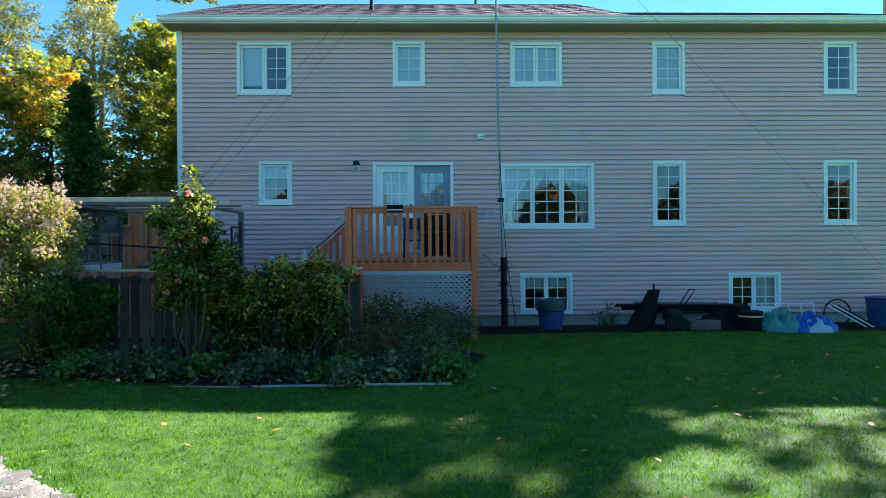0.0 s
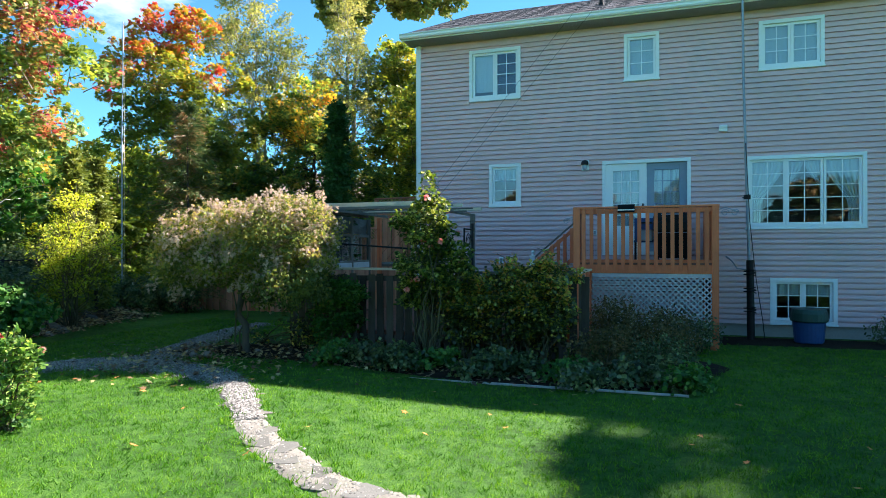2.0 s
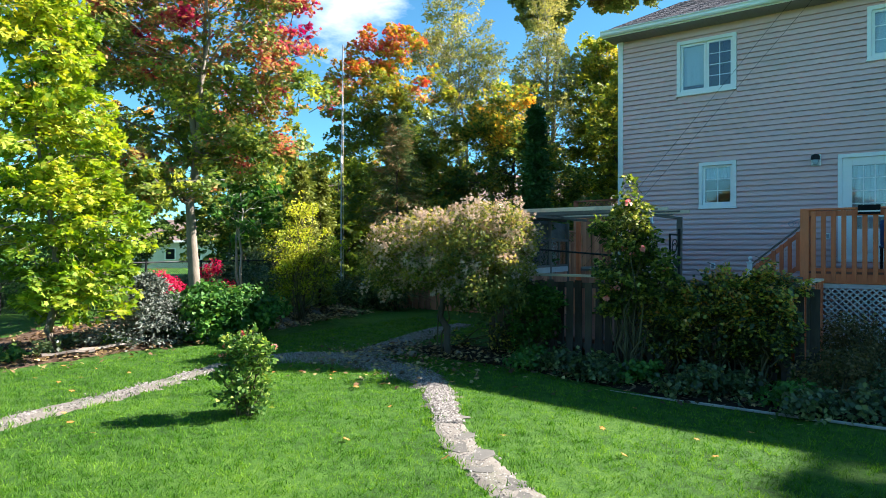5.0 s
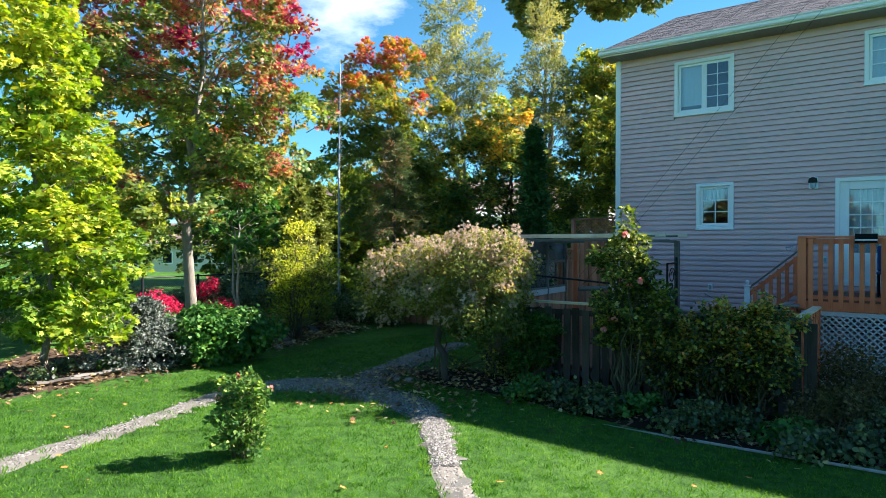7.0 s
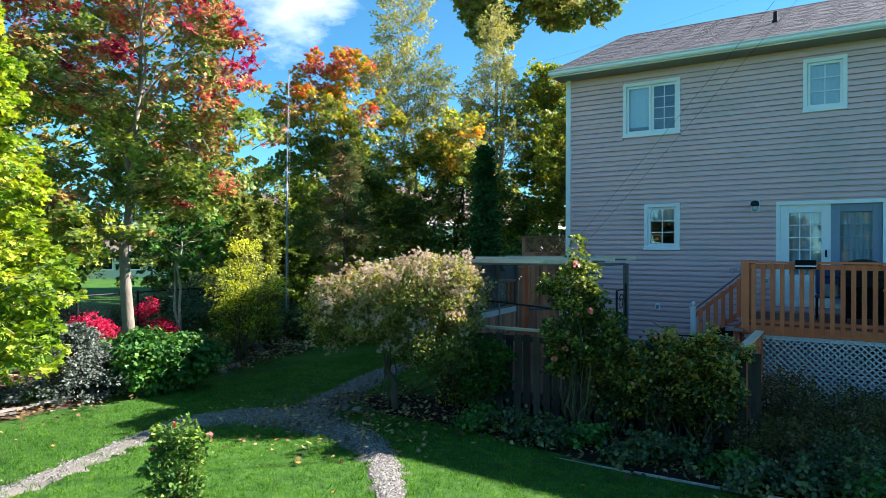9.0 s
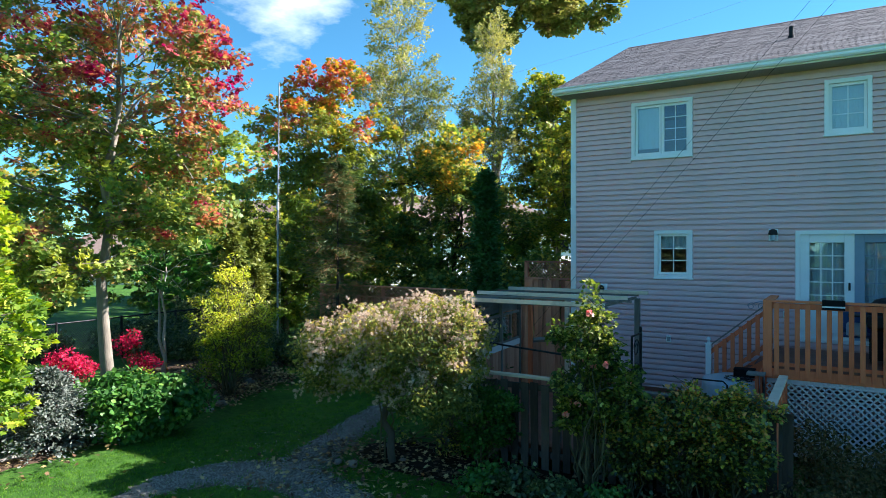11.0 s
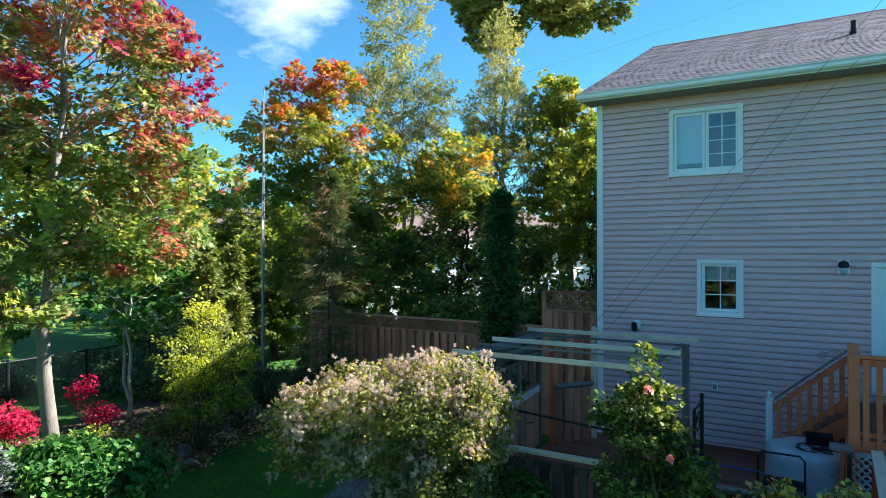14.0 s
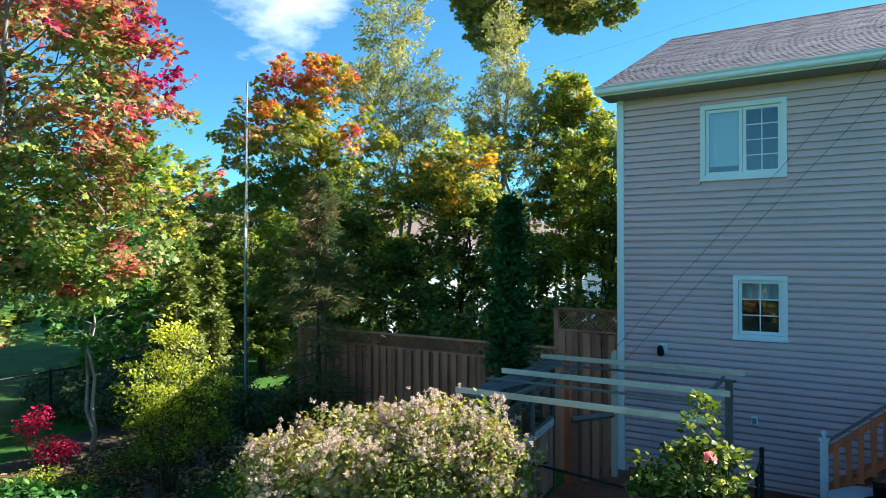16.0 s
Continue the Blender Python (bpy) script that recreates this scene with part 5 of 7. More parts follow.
for a, b in (((1.45, 14.35, 11.0), (-6.6, 14.4, 1.75)), ((1.45, 14.35, 10.4), (-6.4, 14.2, 1.6)), ((1.45, 14.35, 11.0), (10.6, 14.3, 1.0))):
    gw = new("guy_wire", mesh_of("guy_wire", *tube([a, b], [0.0035, 0.0035], 5), M_BLACKMETAL))
    tagged(gw, "thin dark guy wire of the antenna mast", "wire", "guy wires")
WIRE_A, WIRE_B = Vector((-24.0, 46.3, 17.0)), Vector((4.7, 63.8, 28.3))
pts = [WIRE_A.lerp(WIRE_B, i / 10) + Vector((0, 0, -0.5 * math.sin(math.pi * i / 10))) for i in range(11)]
wv = new("overhead_wire", mesh_of("overhead_wire", *tube(pts, [0.007] * 11, 5), M_GALV))
tagged(wv, "thin overhead wire across the sky", "wire", "overhead wires")
for end in (WIRE_A, WIRE_B):
    up = root("utility_pole", end.x, end.y, 0, "tall weathered wooden utility pole far behind the trees", "utility pole", "utility poles")
    part("shaft", tube([(0, 0.15, -0.5), (0, 0.15, end.z + 0.4)], [0.20, 0.12], 10), M_BARKDARK, up)
    part("crossarm", box_vf(-0.9, 0.9, 0.0, 0.12, end.z - 0.16, end.z - 0.04), M_BARKDARK, up)
    part("insulator", tube([(0, 0.06, end.z - 0.04), (0, 0.06, end.z + 0.02)], [0.05, 0.04], 8), M_GALV, up)
pole = root("flag_pole", -14.72, 14.45, 0.2, "slender pale two-part pole behind the garden bed", "pole")
part("lower_tube", tube([(0, 0, -0.3), (0, 0, 4.6)], [0.03, 0.028], 8), M_GALV, pole)
part("upper_tube", tube([(0, 0, 4.6), (0.05, 0, 8.25)], [0.02, 0.014], 8), M_GALV, pole)
part("joint_collar", tube([(0, 0, 4.5), (0, 0, 4.72)], [0.036, 0.036], 8), M_WHITE, pole)
part("halyard", tube([(0.1, 0, 0.8), (0.09, 0, 4.5), (0.07, 0, 8.2)], [0.004] * 3, 4), M_PALEWOOD, pole)

# ---------------------------------------------------------------- things along the house wall
bn = root("storage_bin", 2.66, 14.2, 0.06, "blue plastic bin with a dark green lid by the wall", "bin")
part("body", lathe([(0.24, 0.0), (0.26, 0.02), (0.29, 0.40), (0.30, 0.42)], 24), M_BLUEPLASTIC, bn)
part("lid", lathe([(0.32, 0.42), (0.335, 0.44), (0.33, 0.58), (0.30, 0.66), (0.10, 0.69)], 24), M_GREENPLASTIC, bn, "dark green lid")
wb = root("garden_cart", 4.75, 14.1, 0.05, "upright cart under a black cover, leaning on the wall", "garden cart")
cv = []
for j in range(9):
    for i in range(18):
        a = 2 * math.pi * i / 18
        h = j / 8
        r = (0.33 - 0.20 * h ** 1.3) * (1 + 0.10 * math.sin(a * 4 + j))
        cv.append((0.34 * h - 0.14 + r * 0.9 * math.cos(a), r * 0.6 * math.sin(a), h * 0.88))
part("cover", mesh_of("cover", cv, [(j * 18 + i, j * 18 + (i + 1) % 18, (j + 1) * 18 + (i + 1) % 18, (j + 1) * 18 + i) for j in range(8) for i in range(18)] + [tuple(8 * 18 + i for i in range(18))], M_DARKTARP, True), parent=wb)
part("handle", tube([(0.2, 0, 0.8), (0.19, 0, 1.0)], [0.02, 0.025]), M_BLACKMETAL, wb)
tl = root("hand_tiller", 5.45, 14.0, 0.06, "black garden tiller with a looped handle", "tiller")
part("handle", tube([(-0.12, 0.1, 0.25), (0.28, 0.1, 0.86), (0.42, 0.1, 0.86), (0.36, 0.1, 0.78), (0.02, 0.1, 0.3)], [0.014] * 5), M_BLACKMETAL, tl)
part("engine", box_bm((-0.3, 0.05, -0.2, 0.2, 0.16, 0.42), bevel=0.05), M_BLACKMETAL, tl)
for x in (-0.22, 0.02):
    part("wheel", lathe([(0.02, -0.04), (0.13, -0.04), (0.15, 0), (0.13, 0.04), (0.02, 0.04)], 16), M_BLACKMETAL, tl, m=pose(x, -0.18, 0.14, 90, 0, 0))
pb = root("pipe_pile", 5.9, 14.3, 0.05, "long dark pipes lying on blocks along the wall", "pipes")
for i, (x0, x1, z, m) in enumerate(((-1.75, 1.1, 0.52, M_BLACKMETAL), (-1.6, 1.3, 0.44, M_DARKTARP), (-1.2, 1.5, 0.36, M_BLACKMETAL), (-1.3, 0.6, 0.55, M_GREYWOOD))):
    part("pipe", tube([(x0, 0.05 * i, z), (x1, 0.05 * i - 0.05, z - 0.02)], [0.04, 0.04], 10), m, pb)
for x in (-1.0, 0.6):
    part("block", box_bm((x - 0.1, x + 0.1, -0.1, 0.22, 0, 0.32), bevel=0.01), M_CONCRETE, pb)
wd = root("timber_stack", 5.95, 13.85, 0.05, "short stack of weathered grey boards on the soil", "timber stack")
for k in range(4):
    part("plank", box_bm((-0.33 + 0.02 * k, 0.33, -0.12, 0.12, 0.055 * k + 0.002, 0.055 * k + 0.05)), M_GREYWOOD, wd)
ds = root("dark_sheeting", 6.55, 14.1, 0.04, "black plastic sheet heaped by the basement window", "tarpaulin")
bk = root("bucket", 6.93, 13.75, 0.05, "black bucket with a pale band", "bucket")
part("body", lathe([(0.20, 0), (0.21, 0.01), (0.245, 0.36), (0.255, 0.40), (0.245, 0.42), (0.05, 0.43)], 22), M_DARKTARP, bk)
part("band", lathe([(0.2475, 0.30), (0.252, 0.302), (0.2535, 0.328), (0.2495, 0.33)], 22), M_PALEWOOD, bk)
pl = root("black_planter", 6.9, 14.2, 0.05, "upturned black pot behind the bucket", "pot")
part("body", lathe([(0.25, 0), (0.27, 0.02), (0.23, 0.46), (0.22, 0.5), (0.05, 0.52)], 20), M_DARKTARP, pl)


def heap(parent, name, material, cx, cy, rx, ry, h, seed):
    n, m = 30, 14
    v, f = [], []
    for j in range(m):
        for i in range(n):
            a, t = 2 * math.pi * i / n, j / (m - 1)
            r = (1 - t) ** 0.7 * (1 + 0.18 * noise.noise(Vector((math.cos(a) * 2.2, math.sin(a) * 2.2, seed + t * 2))))
            fold = 0.12 * noise.noise(Vector((math.cos(a) * 4 * (1 - t) + seed, math.sin(a) * 4 * (1 - t), t * 6))) + 0.07 * abs(math.sin(a * 5 + t * 9 + seed))
            v.append((cx + rx * r * math.cos(a), cy + ry * r * math.sin(a), max(0.0, h * (t ** 0.55) * (0.72 + 0.3 * math.sin(a * 2 + seed)) + fold * (0.3 + t) if j else 0.0)))
    for j in range(m - 1):
        for i in range(n):
            f.append((j * n + i, j * n + (i + 1) % n, (j + 1) * n + (i + 1) % n, (j + 1) * n + i))
    return part(name, mesh_of(name, v, f, material, False), parent=parent)


heap(ds, "sheet", M_DARKTARP, 0, 0, 0.75, 0.3, 0.40, 1.0)
tt = root("teal_tarpaulin", 7.55, 13.7, 0.05, "crumpled teal tarpaulin heaped by the wall", "tarpaulin")
heap(tt, "sheet", M_TEALTARP, 0, 0, 0.48, 0.40, 0.42, 2.0)
bt = root("blue_tarpaulin", 8.15, 13.55, 0.05, "crumpled blue and pale plastic tarpaulin", "tarpaulin")
heap(bt, "sheet", M_BLUETARP, 0, 0, 0.55, 0.35, 0.34, 3.0)
heap(bt, "pale_lining", M_PALETARP, 0.02, -0.12, 0.36, 0.28, 0.20, 4.0)
rk = root("white_wire_rack", 8.05, 14.45, 0.05, "white wire rack leaning on the wall behind tarpaulins", "rack")
for i in range(6):
    part("upright", tube([(-0.75 + 0.3 * i, 0, 0), (-0.75 + 0.3 * i, 0.1, 0.52)], [0.012] * 2, 6), M_WHITE, rk)
part("bar", tube([(-0.78, 0.1, 0.5), (0.78, 0.1, 0.5)], [0.012] * 2, 6), M_WHITE, rk)
tb = root("dark_tub", 10.3, 14.1, 0.05, "large dark plastic tub by the wall", "tub")
part("body", lathe([(0.42, 0), (0.44, 0.02), (0.5, 0.62), (0.52, 0.66), (0.48, 0.66), (0.2, 0.64)], 26), M_BLUEPLASTIC, tb)
gr = root("bicycle_parts", 9.1, 14.0, 0.05, "black wheel frame and tools lying by the wall", "scrap")
part("ring", tube([(0.3 * math.cos(a), 0.15, 0.32 + 0.3 * math.sin(a)) for a in np.linspace(0, 2 * math.pi, 25)], [0.018] * 25, 6), M_BLACKMETAL, gr)
for k in range(4):
    part("bar", tube([(-0.3 + 0.1 * k, 0.05 * k, 0.5), (0.5 + 0.08 * k, -0.1, 0.02)], [0.014] * 2, 6), M_BLACKMETAL if k % 2 else M_WHITE, gr)

M_GREYPLANK = surface("bleached_edging", (0.20, 0.19, 0.18), (0.55, 0.53, 0.50), 9, 2.5, (0.6, 6, 6), 0.85, 0.3, vary=0.3, dirt=(0.10, 0.09, 0.07))
# bed edging boards
for i, (xa, xb, za) in enumerate(((-3.95, -2.45, 0.10), (-2.42, -0.9, 0.11), (-0.87, 0.25, 0.10))):
    ob = new("edging_board", None)
    ob.matrix_world = pose((xa + xb) / 2, 8.42 + 0.03 * i, 0.06)
    tagged(ob, "pale low timber edging of the flower bed", "edging", "bed edging boards")
    part("board", box_bm((-(xb - xa) / 2, (xb - xa) / 2, -0.010, 0.010, 0, 0.032)), M_GREYPLANK, ob)

# ---------------------------------------------------------------- plants
OVAL = (np.array([(0, 0, 0), (0.30, 0.5, 0.07), (0, 1, -0.04), (-0.30, 0.5, 0.07)], float), [(0, 1, 2), (0, 2, 3)])
MAPLE = (np.array([(0, 0, 0), (0.20, 0.12, 0.02), (0.55, 0.08, 0.05), (0.36, 0.38, 0.03), (0.62, 0.74, -0.02), (0.22, 0.62, 0.02), (0, 1.05, -0.06),
                   (-0.22, 0.62, 0.02), (-0.62, 0.74, -0.02), (-0.36, 0.38, 0.03), (-0.55, 0.08, 0.05), (-0.20, 0.12, 0.02)], float),
         [(0, 1, 3, 5), (1, 2, 3), (3, 4, 5), (0, 5, 6, 7), (0, 7, 9, 11), (7, 8, 9), (9, 10, 11)])
LOBED = (np.array([(0, 0, 0), (0.42, 0.10, 0.06), (0.30, 0.36, 0.03), (0.55, 0.62, 0.0), (0.20, 0.66, 0.02), (0, 1.0, -0.10),
                   (-0.20, 0.66, 0.02), (-0.55, 0.62, 0.0), (-0.30, 0.36, 0.03), (-0.42, 0.10, 0.06)], float), [(0, 1, 2), (0, 2, 3, 4), (0, 4, 5, 6), (0, 6, 7, 8), (0, 8, 9)])
BROAD = (np.array([(0, 0, 0), (0.34, 0.22, 0.06), (0.42, 0.55, 0.05), (0, 1, -0.10), (-0.42, 0.55, 0.05), (-0.34, 0.22, 0.06), (0, 0.5, -0.03)], float),
         [(0, 1, 6), (1, 2, 6), (2, 3, 6), (3, 4, 6), (4, 5, 6), (5, 0, 6)])
NEEDLE = (np.array([(-0.05, 0, 0), (0.05, 0, 0), (0.03, 1, 0), (-0.03, 1, 0), (0, 0, -0.05), (0, 0, 0.05), (0, 1, 0.02)], float), [(0, 1, 2, 3), (4, 6, 5)])
SPRAY = (np.array([(0, 0, 0), (0.16, 0.35, 0.03), (0.22, 0.8, 0), (0, 1, 0), (-0.22, 0.8, 0), (-0.16, 0.35, -0.03)], float), [(0, 1, 2, 3), (0, 3, 4, 5)])
PETAL = (np.array([(0, 0, 0), (0.5, 0.5, 0.15), (0, 0.9, 0.3), (-0.5, 0.5, 0.15)], float), [(0, 1, 2, 3)])
BLADE = (np.array([(-0.5, 0, 0), (0.5, 0, 0), (0.25, 0.6, 0.1), (-0.25, 0.6, 0.1), (0.05, 1.0, 0.35)], float), [(0, 1, 2, 3), (3, 2, 4)])


def leaf_mesh(name, at, facing, size, material, rng, template=OVAL, wild=0.7, sx=1.0, along=None):
    """One mesh of many leaves: at (n, 3), facing (n, 3) their normals, size (n,)."""
    tv, tf = template
    n = len(at)
    up = facing + rng.normal(0, wild, (n, 3))
    up /= np.linalg.norm(up, axis=1, keepdims=True) + 1e-9
    a = rng.normal(0, 1, (n, 3)) if along is None else along + rng.normal(0, 0.35, (n, 3))
    a -= up * (a * up).sum(1, keepdims=True)
    a /= np.linalg.norm(a, axis=1, keepdims=True) + 1e-9
    b = np.cross(a, up)
    s = size[:, None, None]
    V = at[:, None, :] + s * (b[:, None, :] * tv[None, :, 0:1] * sx + a[:, None, :] * tv[None, :, 1:2] + up[:, None, :] * tv[None, :, 2:3])
    k = len(tv)
    me = bpy.data.meshes.new(name)
    me.vertices.add(n * k)
    me.vertices.foreach_set("co", V.astype(np.float32).ravel())
    loop = np.concatenate([np.array(f) for f in tf])
    lens = np.array([len(f) for f in tf])
    me.loops.add(n * len(loop))
    me.loops.foreach_set("vertex_index", (np.arange(n)[:, None] * k + loop[None, :]).astype(np.int32).ravel())
    me.polygons.add(n * len(lens))
    total = np.tile(lens, n)
    me.polygons.foreach_set("loop_start", np.concatenate([[0], np.cumsum(total)[:-1]]).astype(np.int32))
    me.update(calc_edges=True)
    me.materials.append(material)
    return me


def crown_points(blobs, clusters, per, spread, rng, gap=0.35, freq=0.9, shell=0.45, flat=0.6):
    """Leaf places and outward normals, in loose clusters within ellipsoids (cx, cy, cz, rx, ry, rz), with gaps between them."""
    vol = np.array([b[3] * b[4] * b[5] for b in blobs])
    vol = vol ** 0.8 / (vol ** 0.8).sum()
    cents, norms = [], []
    guard = 0
    while len(cents) < clusters and guard < clusters * 40:
        guard += 1
        b = blobs[rng.choice(len(blobs), p=vol)]
        d = rng.normal(0, 1, 3)
        d /= np.linalg.norm(d)
        r = (shell + (1 - shell) * rng.random()) ** 0.6
        wob = 1 + 0.28 * noise.noise(Vector((d[0] * 1.7 + b[0], d[1] * 1.7 + b[1], d[2] * 1.7 + b[2])))
        p = np.array(b[:3]) + d * np.array(b[3:]) * r * wob
        if noise.noise(Vector(p * freq)) < -gap or p[2] < 0.05:
            continue
        cents.append(p)
        norms.append(d)
    c, nm = np.array(cents), np.array(norms)
    k = np.repeat(np.arange(len(c)), per)
    off = rng.normal(0, 1, (len(k), 3))
    off *= (rng.random(len(k)) ** 0.4 / np.linalg.norm(off, axis=1))[:, None] * spread * 1.75 * np.array([1, 1, flat])
    return c, c[k] + off, nm[k] * 0.6 + np.array([0, 0, 0.5])


def spray_points(blobs, sprays, per, reach, rng, gap=0.35, freq=0.9, inner=0.3, lift=0.35, floor=0.3):
    """Leaves on flat, fan-shaped sprays that point outwards from ellipsoids (cx, cy, cz, rx, ry, rz): spray ends, leaf places, normals, ways, and the twigs."""
    vol = np.array([b[3] * b[4] * b[5] for b in blobs]) ** 0.7
    vol /= vol.sum()
    ends, at, nm, al, twigs = [], [], [], [], []
    guard = 0
    while len(ends) < sprays and guard < sprays * 40:
        guard += 1
        b = blobs[rng.choice(len(blobs), p=vol)]
        d = rng.normal(0, 1, 3)
        d /= np.linalg.norm(d)
        deep = rng.random() < inner
        r = 0.25 + 0.45 * rng.random() if deep else 0.72 + 0.28 * rng.random()
        r *= 1 + 0.22 * noise.noise(Vector((d[0] * 1.9 + b[0], d[1] * 1.9 + b[1], d[2] * 1.9 + b[2])))
        p = np.array(b[:3]) + d * np.array(b[3:]) * r
        if noise.noise(Vector(p * freq)) < -gap or p[2] < floor:
            continue
        a = d * np.array([1, 1, 0.6]) + rng.normal(0, 0.30, 3) + np.array([0, 0, lift])
        a /= np.linalg.norm(a)
        side = np.cross(a, [0, 0, 1.0]) + rng.normal(0, 0.22, 3)
        side -= a * (side @ a)
        side /= np.linalg.norm(side) + 1e-9
        n = np.cross(side, a)
        L = reach * (0.6 + 0.8 * rng.random())
        m = max(6, int(per * (0.6 + 0.8 * rng.random()) * (L / reach) ** 1.3))
        u = rng.random(m) ** 0.75
        w = (rng.random(m) * 2 - 1) * 0.62 * np.sin(np.pi * (0.12 + 0.80 * u))
        h = (rng.random(m) * 2 - 1) * 0.16
        q = p + L * (np.outer(u - 0.75, a) + np.outer(w, side) + np.outer(h, n))
        q[:, 2] -= L * 0.22 * (np.abs(w) + u * u * 0.6)
        at.append(q)
        nm.append(np.tile(n * 0.9 + np.array([0, 0, 0.35]) + d * 0.25, (m, 1)))
        al.append(a + np.outer(w * 1.4, side) + np.array([0, 0, -0.35]))
        ends.append(p)
        twigs.append(tube([p - a * L * 1.1, p - a * L * 0.3, p + a * L * 0.2], [0.022 * L, 0.013 * L, 0.006 * L], 3, False))
    return np.array(ends), np.concatenate(at), np.concatenate(nm), np.concatenate(al), twigs


def limb(a, b, r0, r1, rng, n=6, sag=0.12):
    a, b = Vector(a), Vector(b)
    L = (b - a).length
    pts = []
    for i in range(n + 1):
        t = i / n
        w = Vector(rng.normal(0, 0.035 * L, 3)) * (1 if 0 < i < n else 0)
        pts.append(a.lerp(b, t) + w + Vector((0, 0, sag * L * math.sin(math.pi * t))))
    return tube(pts, [r0 + (r1 - r0) * i / n for i in range(n + 1)], 6)


def tree(name, x, y, label, category, height, girth, blobs, clusters, per, spread, leaf, size, seed, bark=M_BARK, template=OVAL, stems=1, gap=0.35, limbs=14, lean=(0, 0), freq=0.9, wild=0.6, z=None, group="", fork=0, inner=0.2, lift=0.35):
    rng = np.random.default_rng(seed)
    noise.seed_set(seed)
    foot = ground_z(x, y) if z is None else z
    t = root(name, x, y, foot, label, category, group)
    top = Vector((lean[0], lean[1], height * 0.86))
    heads = []
    for s in range(stems):
        o = Vector((0, 0, -0.15)) if stems == 1 else Vector((girth * math.cos(s * 2.6), girth * math.sin(s * 2.6), -0.15))
        e = top + (Vector(rng.normal(0, 0.35, 3)) if s else Vector())
        pts = [o.lerp(e, i / 9) + Vector((*(rng.normal(0, 0.012 * height, 2) if 0 < i < 9 else (0, 0)), 0)) for i in range(10)]
        rad = [girth * (1 - 0.93 * (i / 9) ** 0.8) * (1.35 if i == 0 else 1) for i in range(10)]
        if s and fork:
            o = heads[0][0][fork]
            pts = [o.lerp(e + Vector((0.5 * s, -0.3 * s, -0.4)), (i - fork) / (9 - fork)) + Vector((*(rng.normal(0, 0.008 * height, 2) if fork < i < 9 else (0, 0)), 0)) for i in range(fork, 10)]
            pts = [pts[0]] * fork + pts
            rad = [q * 0.78 for q in rad]
        part("trunk", mesh_of("trunk", *tube(pts[fork if s else 0:], rad[fork if s else 0:], 10), bark, True), parent=t)
        heads.append((pts, rad))
    c, at, nm, al, twigs = spray_points(blobs, clusters, per, spread * 1.8, rng, gap, freq, inner, lift)
    pick = rng.choice(len(c), min(limbs, len(c)), replace=False)
    for j in pick:
        pts, rad = heads[rng.integers(len(heads))]
        want = c[j][2] - 0.45 * np.hypot(c[j][0], c[j][1]) - 0.2
        i = int(np.clip(np.searchsorted([p.z for p in pts], want), 1, 8))
        part("limb", mesh_of("limb", *limb(pts[i], c[j], rad[i] * 0.42, 0.008, rng), bark, True), parent=t)
    tagged(part("twig_mass", joined(*twigs), bark, t), kind="stuff")
    part("crown", leaf_mesh("crown", at, nm, size * (0.65 + 0.7 * rng.random(len(at))), leaf, rng, template, wild, 1.0, al), parent=t)
    return t


def bush(name, x, y, label, category, blobs, clusters, per, spread, leaf, size, seed, template=OVAL, stems=7, gap=0.5, freq=1.6, shell=0.5, stem_mat=M_STEM, z=None, wild=0.8, group="", flat=0.8, reach=1.0, fan=0.0):
    rng = np.random.default_rng(seed)
    noise.seed_set(seed)
    b = root(name, x, y, ground_z(x, y) if z is None else z, label, category, group)
    al = None
    if fan:
        c, at, nm, al, twigs = spray_points(blobs, clusters, per, spread, rng, gap, freq, 0.25, fan, 0.08)
        tagged(part("twig_mass", joined(*twigs), stem_mat, b), kind="stuff")
    else:
        c, at, nm = crown_points(blobs, clusters, per, spread, rng, gap, freq, shell, flat)
    for j in rng.choice(len(c), min(stems, len(c)), replace=False):
        part("stem", mesh_of("stem", *limb((rng.normal(0, 0.06), rng.normal(0, 0.06), -0.05), c[j] * np.array([1, 1, reach]), 0.016, 0.004, rng, 6, 0.05), stem_mat, True), parent=b)
    part("foliage", leaf_mesh("foliage", at, nm, size * (0.6 + 0.8 * rng.random(len(at))), leaf, rng, template, wild, 1.0, al), parent=b)
    return b, c, rng


def turned(*blobs):
    """Crown forms given as (across, deep, up, half width, half depth, half height), across and deep as the garden's long view lies."""
    return [(0.855 * a - 0.52 * d, 0.52 * a + 0.855 * d, u, w, e, h) for a, d, u, w, e, h in blobs]


# the big red and green maple behind the bed
tree("maple_tree", -13.05, 7.97, "tall maple turning red and orange over green, grey trunk", "tree", 10.0, 0.155,
     turned((0.1, 0.4, 6.1, 2.2, 2.2, 2.2), (1.95, 0, 6.9, 1.45, 1.3, 1.0), (2.05, 0.2, 5.2, 1.4, 1.2, 0.75), (1.3, 0.2, 4.1, 1.45, 1.3, 0.65), (-1.1, 0, 4.6, 1.9, 1.9, 1.3), (-1.5, 0, 7.0, 2.1, 2.0, 2.2), (0.5, 0.2, 8.8, 1.9, 1.9, 1.6), (0.5, -1.5, 3.1, 1.0, 0.8, 0.55), (-0.5, -1.3, 3.3, 1.1, 0.9, 0.6)),
     1350, 42, 0.23, L_MAPLE, 0.086, 11, M_BARK, LOBED, 2, 0.12, 46, (0.5, 0.3), 0.9, fork=3)
